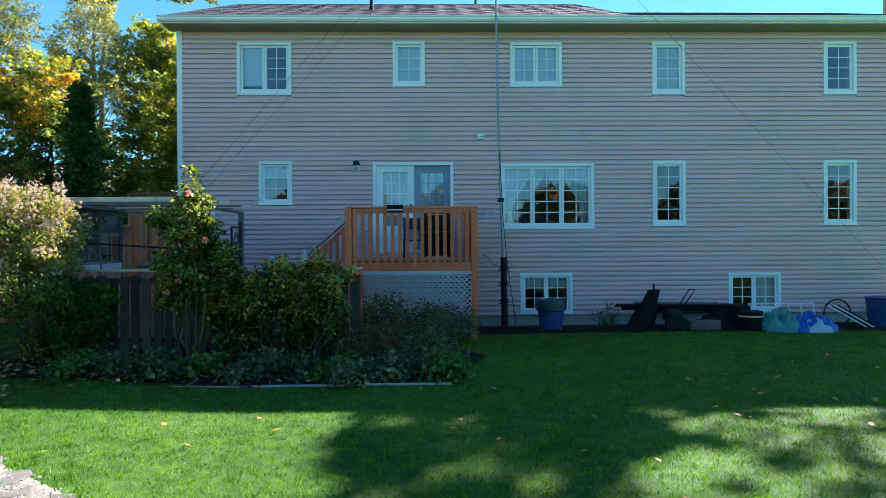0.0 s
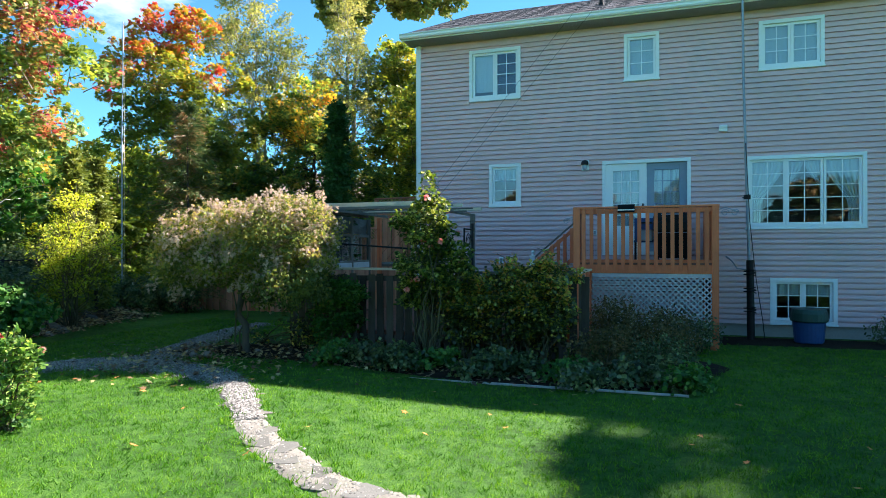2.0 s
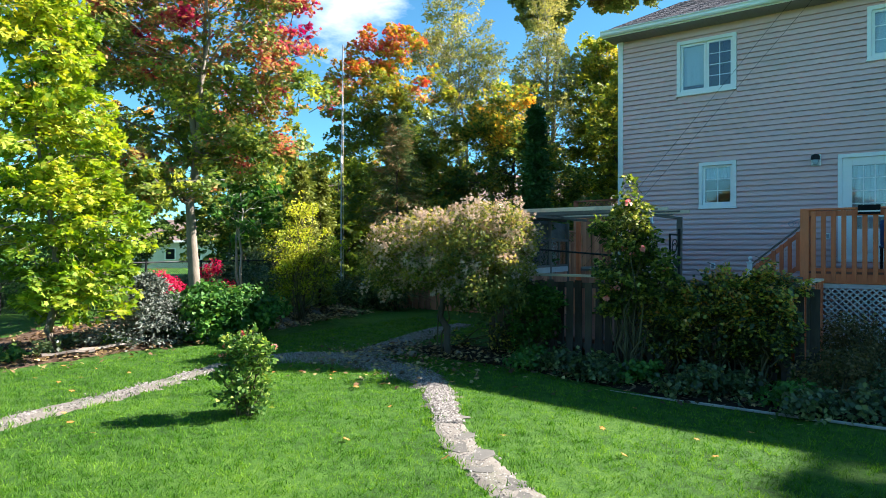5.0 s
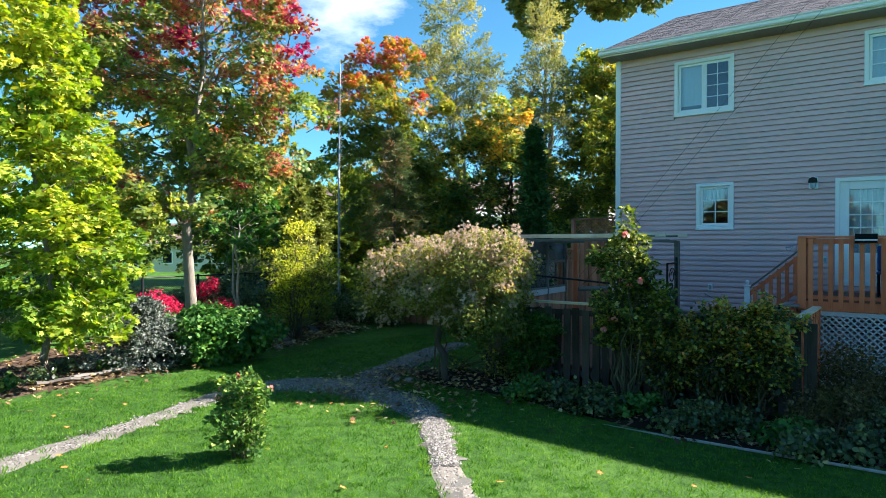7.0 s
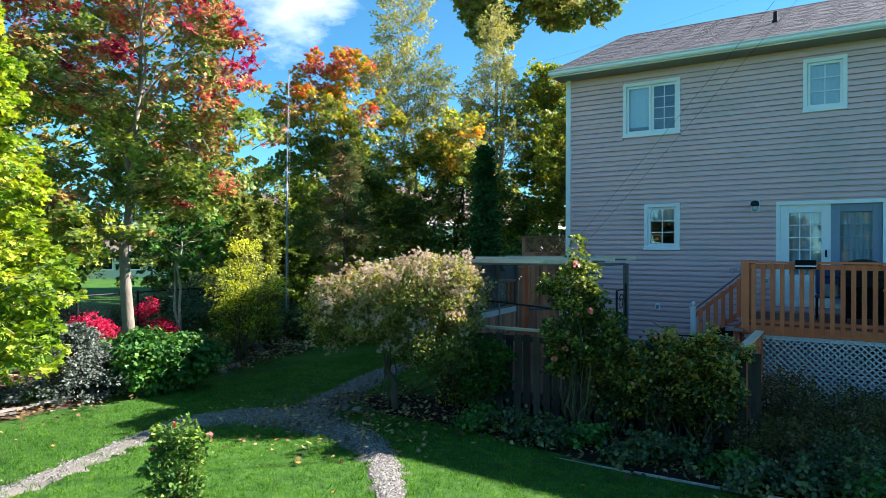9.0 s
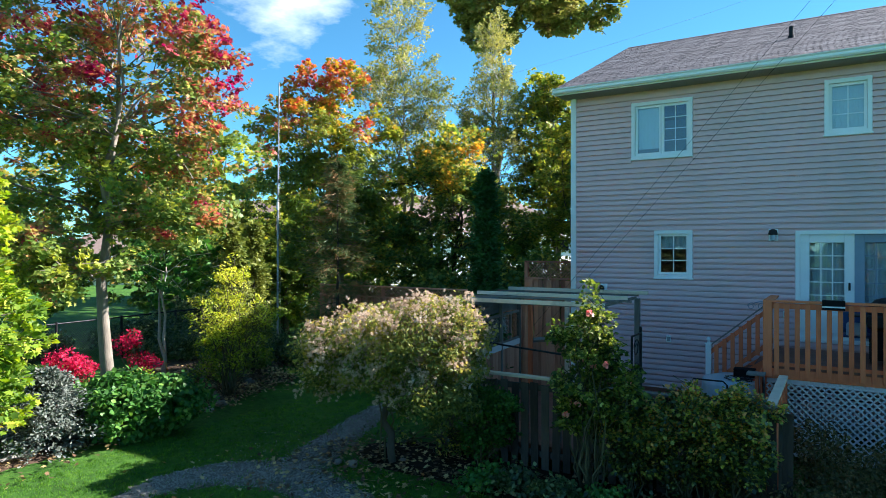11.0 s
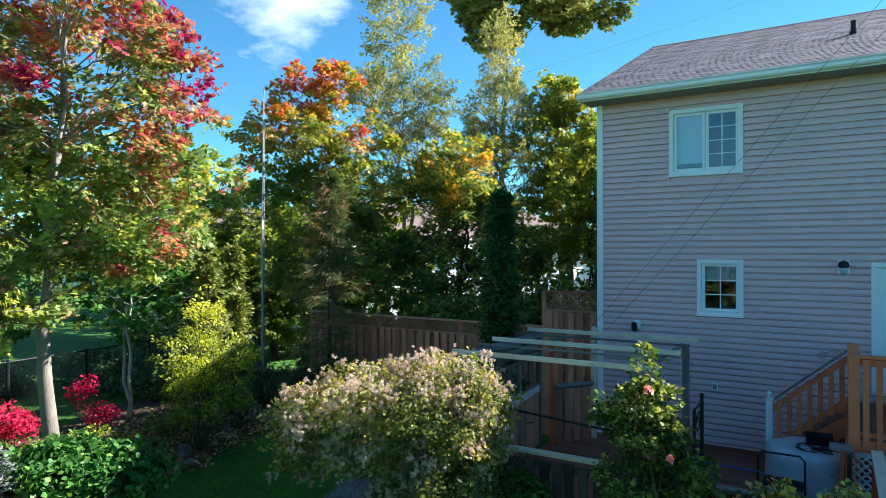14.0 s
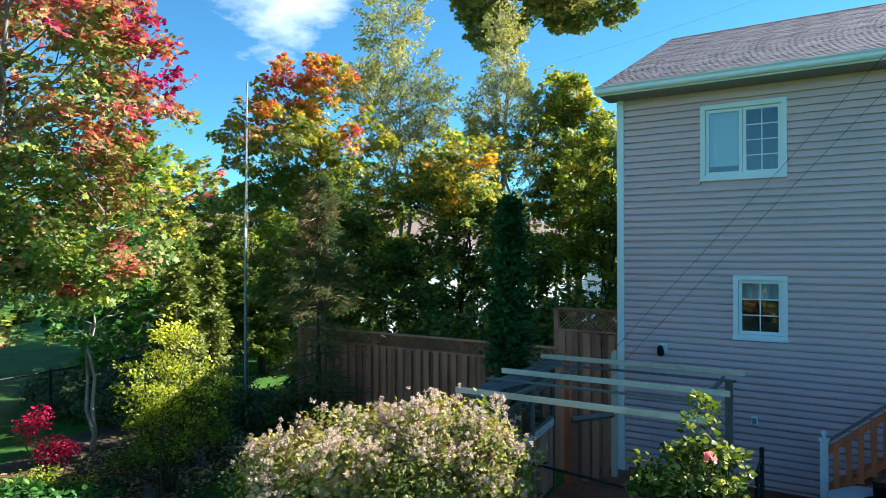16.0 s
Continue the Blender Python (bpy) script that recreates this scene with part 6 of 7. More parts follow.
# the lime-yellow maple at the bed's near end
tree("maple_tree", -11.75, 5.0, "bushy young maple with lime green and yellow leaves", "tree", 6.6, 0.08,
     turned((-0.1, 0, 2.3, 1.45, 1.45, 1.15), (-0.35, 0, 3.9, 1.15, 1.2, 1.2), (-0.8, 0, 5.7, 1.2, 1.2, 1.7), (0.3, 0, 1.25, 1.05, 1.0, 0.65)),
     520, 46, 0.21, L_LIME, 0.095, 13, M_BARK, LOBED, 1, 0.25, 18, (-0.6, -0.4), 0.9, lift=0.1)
# saplings
tree("maple_sapling", -15.1, 10.9, "slim twin-stemmed maple sapling with pale bark", "tree", 5.2, 0.05,
     [(0.2, 0.2, 3.6, 1.3, 1.3, 0.9), (0, 0, 2.3, 1.0, 1.0, 0.6), (0.1, 0, 4.6, 1.0, 1.0, 0.8), (0.9, 0.9, 2.9, 0.9, 0.9, 0.7)], 80, 24, 0.22, L_HYDRANGEA, 0.14, 17, M_BARKPALE, LOBED, 2, 0.3, 12)
# orange maple by the pole
tree("maple_tree", -14.2, 17.0, "rounded maple with orange-red crown and green skirts", "tree", 9.2, 0.13,
     turned((-1.2, 0, 8.5, 1.0, 1.0, 0.9), (-0.1, 0, 8.8, 0.8, 0.9, 0.85), (-1.4, 0, 7.3, 1.9, 1.7, 1.1), (0.6, 0, 7.2, 1.05, 1.2, 0.95), (0.5, 0, 5.7, 1.7, 1.7, 1.2), (-1.2, 0, 5.6, 1.5, 1.6, 1.2), (0.8, 0, 4.1, 1.6, 1.6, 1.1), (-0.7, 0, 3.6, 1.5, 1.5, 1.0)),
     840, 44, 0.24, L_ORANGE, 0.098, 19, M_BARK, LOBED, 1, 0.22, 30, (-0.5, -0.2), 0.9)
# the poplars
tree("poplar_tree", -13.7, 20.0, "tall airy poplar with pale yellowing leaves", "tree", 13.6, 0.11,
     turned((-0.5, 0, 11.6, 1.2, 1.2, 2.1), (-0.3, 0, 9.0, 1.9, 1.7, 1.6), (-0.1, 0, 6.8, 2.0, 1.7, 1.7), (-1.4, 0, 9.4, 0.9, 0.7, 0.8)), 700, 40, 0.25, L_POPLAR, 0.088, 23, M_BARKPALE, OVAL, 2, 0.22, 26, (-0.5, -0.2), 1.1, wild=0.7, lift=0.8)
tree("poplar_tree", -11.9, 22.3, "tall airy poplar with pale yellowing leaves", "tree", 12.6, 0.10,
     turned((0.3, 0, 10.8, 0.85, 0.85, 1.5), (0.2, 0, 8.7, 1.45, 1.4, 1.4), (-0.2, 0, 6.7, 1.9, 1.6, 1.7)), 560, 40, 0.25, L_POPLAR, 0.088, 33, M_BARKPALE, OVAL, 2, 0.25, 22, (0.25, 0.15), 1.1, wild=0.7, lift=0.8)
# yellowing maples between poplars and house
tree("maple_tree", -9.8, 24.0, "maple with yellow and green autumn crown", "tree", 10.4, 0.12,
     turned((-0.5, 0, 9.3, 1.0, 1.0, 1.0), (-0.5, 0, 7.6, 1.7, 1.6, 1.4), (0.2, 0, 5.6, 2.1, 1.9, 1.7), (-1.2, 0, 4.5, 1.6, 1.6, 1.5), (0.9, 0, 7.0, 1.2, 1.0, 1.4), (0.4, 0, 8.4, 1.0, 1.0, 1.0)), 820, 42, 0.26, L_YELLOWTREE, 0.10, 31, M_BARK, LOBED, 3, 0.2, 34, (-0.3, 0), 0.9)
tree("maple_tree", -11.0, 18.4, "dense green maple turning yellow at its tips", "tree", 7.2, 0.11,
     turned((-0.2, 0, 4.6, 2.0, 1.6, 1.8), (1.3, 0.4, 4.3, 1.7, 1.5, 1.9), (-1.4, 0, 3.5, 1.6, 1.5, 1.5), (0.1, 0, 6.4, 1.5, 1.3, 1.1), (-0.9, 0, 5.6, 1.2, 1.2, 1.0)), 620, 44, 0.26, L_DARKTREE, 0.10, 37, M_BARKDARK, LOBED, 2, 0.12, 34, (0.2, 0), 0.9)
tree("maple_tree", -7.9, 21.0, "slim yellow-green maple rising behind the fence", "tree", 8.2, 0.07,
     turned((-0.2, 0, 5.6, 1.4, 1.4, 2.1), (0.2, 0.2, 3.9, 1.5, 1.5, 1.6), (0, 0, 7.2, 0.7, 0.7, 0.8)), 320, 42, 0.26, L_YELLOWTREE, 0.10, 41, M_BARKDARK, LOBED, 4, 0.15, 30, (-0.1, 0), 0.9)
# most of these are added to put the grass beyond the fence in shade
for k, (x, y, h) in enumerate(((-19.5, 19.5, 6.0), (-24.0, 17.0, 9.0), (-19.0, 24.0, 8.0), (-26.0, 11.5, 9.0), (-24.5, 26.0, 9.0), (-28.5, 22.5, 9.0), (-31.0, 28.0, 9.0), (-26.5, 19.5, 8.0), (-34.0, 31.0, 9.0), (-30.0, 33.0, 9.0))):
    tree("maple_tree", x, y, "green and yellow tree beyond the fence", "tree", h, 0.10, [(0, 0, h * 0.62, h * 0.32, h * 0.32, h * 0.36), (0.4, 0.2, h * 0.34, h * 0.36, h * 0.36, h * 0.26)], 330, 56, 0.30,
         L_DARKTREE if k % 2 else L_YELLOWTREE, 0.13, 401 + k, M_BARKDARK, LOBED, 2, 0.1, 14, group="trees beyond the fence")
# the tall oak behind all, its lowest boughs reaching into view
tree("oak_tree", -18.2, 36.0, "very tall oak whose dark boughs hang over the poplars", "tree", 24.0, 0.32,
     [(0.6, 0, 19.4, 5.0, 4.0, 2.8), (3.4, 1.2, 17.4, 2.4, 2.0, 1.0), (-0.6, 0, 16.8, 2.2, 2.0, 1.2), (5.6, 2.5, 17.8, 1.4, 1.5, 1.0)], 560, 60, 0.36, L_OAK, 0.19, 43, M_BARKDARK, BROAD, 1, 0.15, 24, (0, 0), 0.5)
# unseen trees added outside the garden: they shade the lawn, and stand mirrored in the windows
tree("maple_tree", 15.5, 21.3, "very tall unseen maple behind the house that shades the lawn", "tree", 17.0, 0.28,
     [(-0.6, 0.1, 15.0, 1.5, 1.9, 0.9)], 110, 40, 0.26, L_MAPLE, 0.17, 47, M_BARK, LOBED, 1, 0.5, 16, freq=0.45)
tree("maple_tree", 19.3, 21.1, "very tall unseen maple behind the house that shades the lawn", "tree", 17.0, 0.28,
     [(-1.0, -0.3, 15.0, 2.5, 2.3, 1.2), (2.2, -1.0, 13.2, 2.2, 2.0, 1.5)], 160, 26, 0.22, L_MAPLE, 0.16, 53, M_BARK, LOBED, 1, 0.15, 14, freq=1.1)
for k in range(10):
    tree("maple_tree", -15 + 5.6 * k + 1.5 * math.sin(k * 2.1), -13.5 + 2.0 * math.cos(k * 1.7), "unseen dense tree added behind the lawn, mirrored in the windows", "tree", 6.2, 0.2,
         [(0, 0, 3.8, 3.0, 2.8, 2.3), (0.3, 0, 1.8, 3.2, 2.6, 1.6)], 420, 40, 0.42, L_PINE, 0.42, 59 + k, M_BARKDARK, OVAL, 1, 0.3, 12, group="trees behind the lawn")


def conifer(name, x, y, label, height, radius, leaf, seed, count, size, template=NEEDLE, base=0.1, power=0.9, droop=-0.15, ragged=0.2, group="", bark=M_BARKDARK, loose=1.0):
    """A conifer: a straight stem with whorls of boughs clad in needles or sprays."""
    rng = np.random.default_rng(seed)
    t = root(name, x, y, ground_z(x, y), label, "conifer", group)
    part("trunk", mesh_of("trunk", *tube([(0, 0, -0.1), (0.02, 0, height * 0.5), (0, 0, height * 0.97)], [0.035 * radius + 0.03, 0.03, 0.008], 8), bark, True), parent=t)
    at, nm, al, boughs = [], [], [], []
    n = int(count / 40)
    for i in range(n):
        h = base + (1 - base) * rng.random() ** 0.85
        r = radius * ((1 - h) ** power + 0.05) * (1 - ragged * rng.random())
        a = rng.random() * 6.283
        tip = np.array([r * math.cos(a), r * math.sin(a), height * h + droop * r])
        foot = np.array([0, 0, height * h])
        if i % max(1, n // 30) == 0:
            boughs.append(tube([foot, (foot + tip) / 2 + np.array([0, 0, 0.03]), tip], [0.014, 0.009, 0.003], 5))
        s = rng.random(40) ** 0.55
        p = foot + (tip - foot) * s[:, None] + rng.normal(0, (0.05 + 0.05 * r) * loose, (40, 3)) * np.array([1, 1, 0.6])
        at.append(p)
        d = (tip - foot) / (np.linalg.norm(tip - foot) + 1e-9)
        al.append(np.tile(d + np.array([0, 0, 0.25 if template is SPRAY else 0.0]), (40, 1)))
        nm.append(np.tile([d[0] * 0.3, d[1] * 0.3, 0.9], (40, 1)))
    at, nm, al = np.concatenate(at), np.concatenate(nm), np.concatenate(al)
    for bough in boughs:
        part("bough", bough, bark, t)
    part("foliage", leaf_mesh("foliage", at, nm, size * (0.6 + 0.8 * rng.random(len(at))), leaf, rng, template, 0.6, 1.0, al), parent=t)
    return t


conifer("pine_tree", -12.9, 15.0, "dark ragged pine with brown inner needles", 6.0, 1.5, L_PINE, 61, 9000, 0.16, base=0.05, power=0.6, ragged=0.7)
conifer("cedar_tree", -6.92, 12.78, "narrow dark green columnar cedar", 4.98, 0.40, L_CEDAR, 67, 16000, 0.09, SPRAY, 0.01, 0.5, 0.25, 0.15)
conifer("cedar_tree", -13.4, 11.7, "narrow pale green columnar cedar", 4.0, 0.46, L_CEDARPALE, 71, 8000, 0.10, SPRAY, 0.01, 0.45, 0.3, 0.15, "pale cedars")
conifer("cedar_tree", -13.7, 12.6, "narrow pale green columnar cedar", 3.9, 0.46, L_CEDARPALE, 73, 8000, 0.10, SPRAY, 0.01, 0.45, 0.3, 0.15, "pale cedars")
conifer("spruce_tree", -12.1, 6.65, "small blue spruce with silvery needles", 1.35, 1.4, L_SPRUCE, 79, 14000, 0.065, SPRAY, 0.02, 0.75, 0.05, 0.5, loose=0.7)

# shrubs of the back bed
bush("yellow_shrub", -12.45, 10.75, "bright yellow-green upright shrub", "shrub", turned((0.1, 0, 2.7, 0.42, 0.4, 0.6), (-0.2, 0, 1.95, 0.75, 0.6, 0.6), (0.8, 0, 2.0, 0.42, 0.4, 0.35), (0.1, 0, 1.2, 0.95, 0.7, 0.5), (-0.6, 0, 1.0, 0.4, 0.4, 0.4)),
     190, 32, 0.34, L_BUSHYELLOW, 0.06, 83, OVAL, 26, 0.15, fan=0.9, wild=0.6)
bush("hydrangea", -11.7, 7.95, "dense shrub with broad deep green leaves", "shrub", [(0, 0, 0.55, 1.05, 0.95, 0.52), (0.5, 0.3, 0.6, 0.7, 0.7, 0.45), (-0.5, -0.3, 0.5, 0.7, 0.6, 0.45)], 380, 30, 0.10, L_HYDRANGEA, 0.085, 89, BROAD, 10, 0.8, shell=0.7)
bush("burning_bush", -14.0, 8.0, "low shrub with bright crimson leaves", "shrub", [(-0.1, 0, 0.80, 0.42, 0.36, 0.26), (0.25, 0.1, 0.72, 0.25, 0.25, 0.2)], 44, 34, 0.10, L_REDFLOWER, 0.06, 97, OVAL, 8, 0.4, group="crimson shrubs")
bush("burning_bush", -14.0, 9.4, "low shrub with bright crimson leaves", "shrub", [(-0.1, 0, 0.98, 0.26, 0.24, 0.28), (0.25, 0.2, 0.62, 0.28, 0.28, 0.24)], 26, 34, 0.10, L_REDFLOWER, 0.06, 101, OVAL, 8, 0.3, group="crimson shrubs")
bush("low_shrub", -12.75, 8.9, "low yellow-green shrub under the maple", "shrub", [(0, 0, 0.45, 0.8, 0.6, 0.4), (-0.5, -0.6, 0.4, 0.5, 0.5, 0.35)], 90, 30, 0.12, L_BUSHYELLOW, 0.055, 103, OVAL, 8, 0.4, group="low bed shrubs")
for k, (x, y, s) in enumerate(((-14.8, 13.6, 1.0), (-15.4, 14.6, 1.2), (-13.9, 14.4, 1.1), (-12.9, 14.6, 1.2), (-16.3, 12.4, 1.0))):
    bush("low_shrub", x, y, "low dark green shrub in the back bed", "shrub", [(0, 0, 0.45 * s, 0.7 * s, 0.6 * s, 0.45 * s)], 80, 30, 0.14, L_LOW, 0.08, 107 + k, OVAL, 7, 0.5, group="low bed shrubs")
for k in range(16):
    t = k / 15
    x, y = -11.9 - 2.2 * t + 0.3 * math.sin(k * 2.7), 4.2 + 9.0 * t
    if 7.4 < y < 9.2:
        continue
    bush("bed_perennial", x, y, "small green perennial in the mulch", "plant", [(0, 0, 0.14, 0.22, 0.22, 0.14)], 16, 16, 0.06, L_LOW if k % 3 else L_ROSE, 0.07, 131 + k, BROAD, 3, 0.9, group="bed perennials")
bush("fence_bush", -15.6, 6.6, "dark green shrub by the wire fence", "shrub", [(0, 0, 0.8, 1.2, 1.0, 0.8), (-0.8, 0.8, 1.2, 1.0, 1.0, 1.0)], 130, 40, 0.2, L_DARKTREE, 0.10, 149, OVAL, 8, 0.3)

for k, (x, y, h) in enumerate(((-14.3, 16.9, 2.2), (-12.6, 16.8, 1.7), (-10.9, 16.7, 2.4), (-9.3, 16.9, 2.6), (-8.0, 17.2, 2.8))):
    bush("undergrowth_bush", x, y, "dark leafy undergrowth behind the board fence", "shrub", [(0, 0, h * 0.55, 1.1, 0.7, h * 0.5), (0.4, 0.3, h * 0.85, 0.7, 0.5, h * 0.3)], 120, 50, 0.24, L_DARKTREE, 0.12, 501 + k, LOBED, 8, 0.25, group="undergrowth bushes")
for k, (x, y, h) in enumerate(((-19.6, 4.6, 1.6), (-19.9, 6.4, 1.0), (-20.3, 10.0, 0.7), (-20.4, 13.6, 0.8), (-20.2, 15.4, 1.9), (-19.8, 17.2, 2.4), (-17.9, 12.9, 1.0))):
    bush("fence_shrub", x, y, "dark shrub beyond the wire fence", "shrub", [(0, 0, h * 0.5, 1.1, 1.2, h * 0.5)], 110, 44, 0.22, L_LOW, 0.11, 521 + k, OVAL, 8, 0.3, group="shrubs by the wire fence")
# clematis grown over its post into a great mound
cb, cc, crng = bush("clematis_mound", -6.75, 9.05, "great mound of clematis covered in fluffy beige seed heads", "climber",
                    [(-0.15, -0.1, 1.80, 1.0, 0.8, 0.68), (0.70, 0.25, 1.90, 0.85, 0.8, 0.72), (-0.85, -0.1, 1.6, 0.65, 0.65, 0.46), (1.1, 0.2, 1.55, 0.42, 0.6, 0.6), (0.85, 0.0, 1.2, 0.7, 0.6, 0.45)],
                    620, 64, 0.12, L_CLEMATIS, 0.055, 151, OVAL, 2, 0.7, z=0.16, shell=0.72)
part("woody_stem", mesh_of("woody_stem", *limb((0.1, 0.1, -0.1), (-0.02, 0.0, 1.5), 0.065, 0.05, crng, 6, 0.0), M_BARKDARK, True), parent=cb)
noise.seed_set(4)
sel = [p for p in cc if p[2] > 0.95 + 0.5 * (p[0] > 0.9)]
heads_at, heads_n = [], []
for p in sel:
    if noise.noise(Vector(p * 1.1)) < -0.20:
        continue
    hub = np.array(p) + crng.normal(0, 0.08, 3) + np.array([0, -0.05, 0.04])
    for q in range(crng.integers(9, 19)):
        o = hub + crng.normal(0, 0.062, 3)
        d = crng.normal(0, 1, (30, 3))
        d /= np.linalg.norm(d, axis=1, keepdims=True)
        heads_at.append(o + d * 0.010)
        heads_n.append(d)
ha_, hn_ = np.concatenate(heads_at), np.concatenate(heads_n)
tagged(part("seed_head", leaf_mesh("seed_head", ha_, hn_, 0.023 * (0.6 + 0.8 * crng.random(len(ha_))), L_SEEDHEAD, crng, OVAL, 0.5, 0.75, hn_), parent=cb, label="fluffy beige seed heads"), kind="stuff")

# climbing rose on the pergola
rb, rc, rrng = bush("climbing_rose", -3.58, 9.5, "climbing rose with pink blooms on the pergola", "climber",
                    [(-0.05, 0, 1.6, 0.56, 0.42, 0.55), (0.05, 0.1, 2.15, 0.46, 0.36, 0.55), (-0.15, 0.1, 1.15, 0.36, 0.3, 0.3), (0.12, 0.1, 2.75, 0.24, 0.22, 0.36), (-0.45, 0.0, 2.2, 0.2, 0.2, 0.2), (0.42, 0.1, 1.5, 0.36, 0.3, 0.5)],
                    330, 26, 0.24, L_CLIMBROSE, 0.056, 157, BROAD, 30, 0.14, freq=2.4, z=0.14, reach=1.0, wild=0.8, fan=0.5)


def bloom(parent, p, size, rng, mat=L_PETAL):
    d = rng.normal(0, 1, (14, 3))
    d[:, 2] = np.abs(d[:, 2])
    d /= np.linalg.norm(d, axis=1, keepdims=True)
    part("bloom", leaf_mesh("bloom", np.array(p) + d * size * 0.25, d, np.full(14, size * 0.75), mat, rng, PETAL, 0.3), parent=parent, label="pink rose bloom")


low_rc = rc[rc[:, 2] < 2.5]
for p in low_rc[rrng.choice(len(low_rc), 11, replace=False)]:
    bloom(rb, p + np.array([0.03, -0.2, 0.05]), 0.075, rrng)

# the small rose on the lawn
sb, sc_, srng = bush("rose_bush", -6.07, 4.45, "young rose bush with pink blooms standing in the lawn", "shrub",
                     [(0, 0, 0.42, 0.33, 0.33, 0.32), (0.05, -0.05, 0.18, 0.30, 0.30, 0.16), (0.02, 0.02, 0.78, 0.27, 0.27, 0.26), (-0.1, 0.05, 0.2, 0.24, 0.24, 0.16), (0.22, 0.1, 0.72, 0.15, 0.15, 0.2)], 200, 14, 0.15, L_ROSE, 0.046, 163, BROAD, 9, 0.3, freq=3.0, fan=0.7, wild=0.7)
for p in ((0.16, 0.30, 0.74), (-0.16, -0.12, 0.78), (0.03, -0.05, 0.92), (-0.10, -0.2, 0.68)):
    part("stem", mesh_of("stem", *limb((0, 0, 0.2), p, 0.006, 0.003, srng, 5, 0.03), M_STEM), parent=sb)
    bloom(sb, p, 0.06, srng)

# vines over the picket fence, and the bed before it
for k, (x, w, h, mat) in enumerate(((-5.4, 0.5, 0.95, L_HYDRANGEA), (-3.05, 0.55, 1.05, L_HEDGE), (-2.35, 0.75, 1.2, L_HEDGE), (-1.82, 0.52, 1.26, L_HEDGE))):
    bush("fence_vine", x, 9.75, "leafy vine hanging over the picket fence", "climber", [(0, 0.05, h * 0.75, w, 0.34, h * 0.6), (0.2, 0.1, h * 1.12, w * 0.75, 0.32, 0.22)],
         210, 34, 0.26, mat, 0.050, 167 + k, BROAD, 14, 0.08, freq=2.4, z=0.12, group="fence vines", fan=0.1, wild=0.6)
for k in range(13):
    x = -5.0 + k * 0.44
    bush("border_plant", x + 0.12 * math.sin(k * 4.1), 8.82 + 0.20 * math.sin(k * 1.9), "low leafy border plant at the front of the bed", "plant", [(0, 0, 0.10, 0.30, 0.26, 0.12 + 0.04 * math.sin(k * 2.3)), (0.1, 0.25, 0.16, 0.26, 0.22, 0.15 + 0.07 * math.sin(k * 1.3))],
         34, 22, 0.09, L_LOW if k % 4 else L_HYDRANGEA, 0.06, 181 + k, BROAD, 5, 0.7, group="border plants")
for k, (x, y, h) in enumerate(((-0.75, 10.6, 0.95), (-0.2, 10.9, 0.8), (0.1, 11.6, 0.75), (-0.9, 9.6, 0.6), (-0.1, 9.7, 0.5), (0.45, 12.3, 0.6), (-0.9, 11.8, 0.9))):
    bush("deck_shrub", x, y, "dull green wispy shrub before the deck lattice", "shrub", [(0, 0, h * 0.55, 0.45, 0.42, h * 0.5)], 70, 26, 0.13, L_LOW if k in (4, 5) else L_DULL, 0.05, 199 + k, OVAL, 16, 0.4, group="deck shrubs")
bush("wilted_plant", 3.98, 14.35, "sparse dark wilting plant by the wall", "plant", [(0, 0, 0.32, 0.28, 0.2, 0.25)], 26, 12, 0.07, L_LOW, 0.06, 211, OVAL, 10, 0.5)
bush("low_shrub", -7.2, 10.0, "dark undergrowth at the clematis foot", "shrub", [(0, 0, 0.12, 0.5, 0.3, 0.12), (1.2, 0.1, 0.25, 0.5, 0.4, 0.25)], 50, 34, 0.13, L_HEDGE, 0.065, 213, OVAL, 8, 0.5, group="low bed shrubs")

# ---------------------------------------------------------------- neighbours' houses beyond the trees
def far_house(x, y, turn, w, d, eave, ridge, wall, label):
    h = root("neighbour_house", x, y, -0.2, label, "house", "neighbouring houses", turn)
    part("wall", box_bm((-w / 2, w / 2, -d / 2, d / 2, 0, eave), bevel=0), wall, h)
    o = 0.5
    v = [(-w / 2 - o, -d / 2 - o, eave), (w / 2 + o, -d / 2 - o, eave), (w / 2 + o, d / 2 + o, eave), (-w / 2 - o, d / 2 + o, eave), (-w / 2 + d * 0.3, 0, ridge), (w / 2 - d * 0.3, 0, ridge)]
    roof = part("roof", (v, [(0, 1, 5, 4), (1, 2, 5), (2, 3, 4, 5), (3, 0, 4), (3, 2, 1, 0)]), M_FARROOF, h)
    part("fascia", box_bm((-w / 2 - o, w / 2 + o, -d / 2 - o - 0.05, -d / 2 - o, eave - 0.2, eave + 0.02)), M_WHITE, h)
    for fl_ in range(2 if eave > 4 else 1):
        for k in range(int(w / 2.6)):
            xx = -w / 2 + 1.3 + k * 2.6
            win = part("window", ring_frame(xx - 0.55, xx + 0.55, 0.9 + 2.7 * fl_, 2.2 + 2.7 * fl_, 0.1, -d / 2 - 0.06, -d / 2 + 0.02), M_WHITE, h)
            part("pane", box_vf(xx - 0.45, xx + 0.45, -d / 2 - 0.02, -d / 2 - 0.005, 1.0 + 2.7 * fl_, 2.1 + 2.7 * fl_), M_DARKTARP, win)
    part("garage_door", box_bm((w / 2 - 3.0, w / 2 - 0.6, -d / 2 - 0.05, -d / 2, 0, 2.1)), M_WHITE, h)
    return h


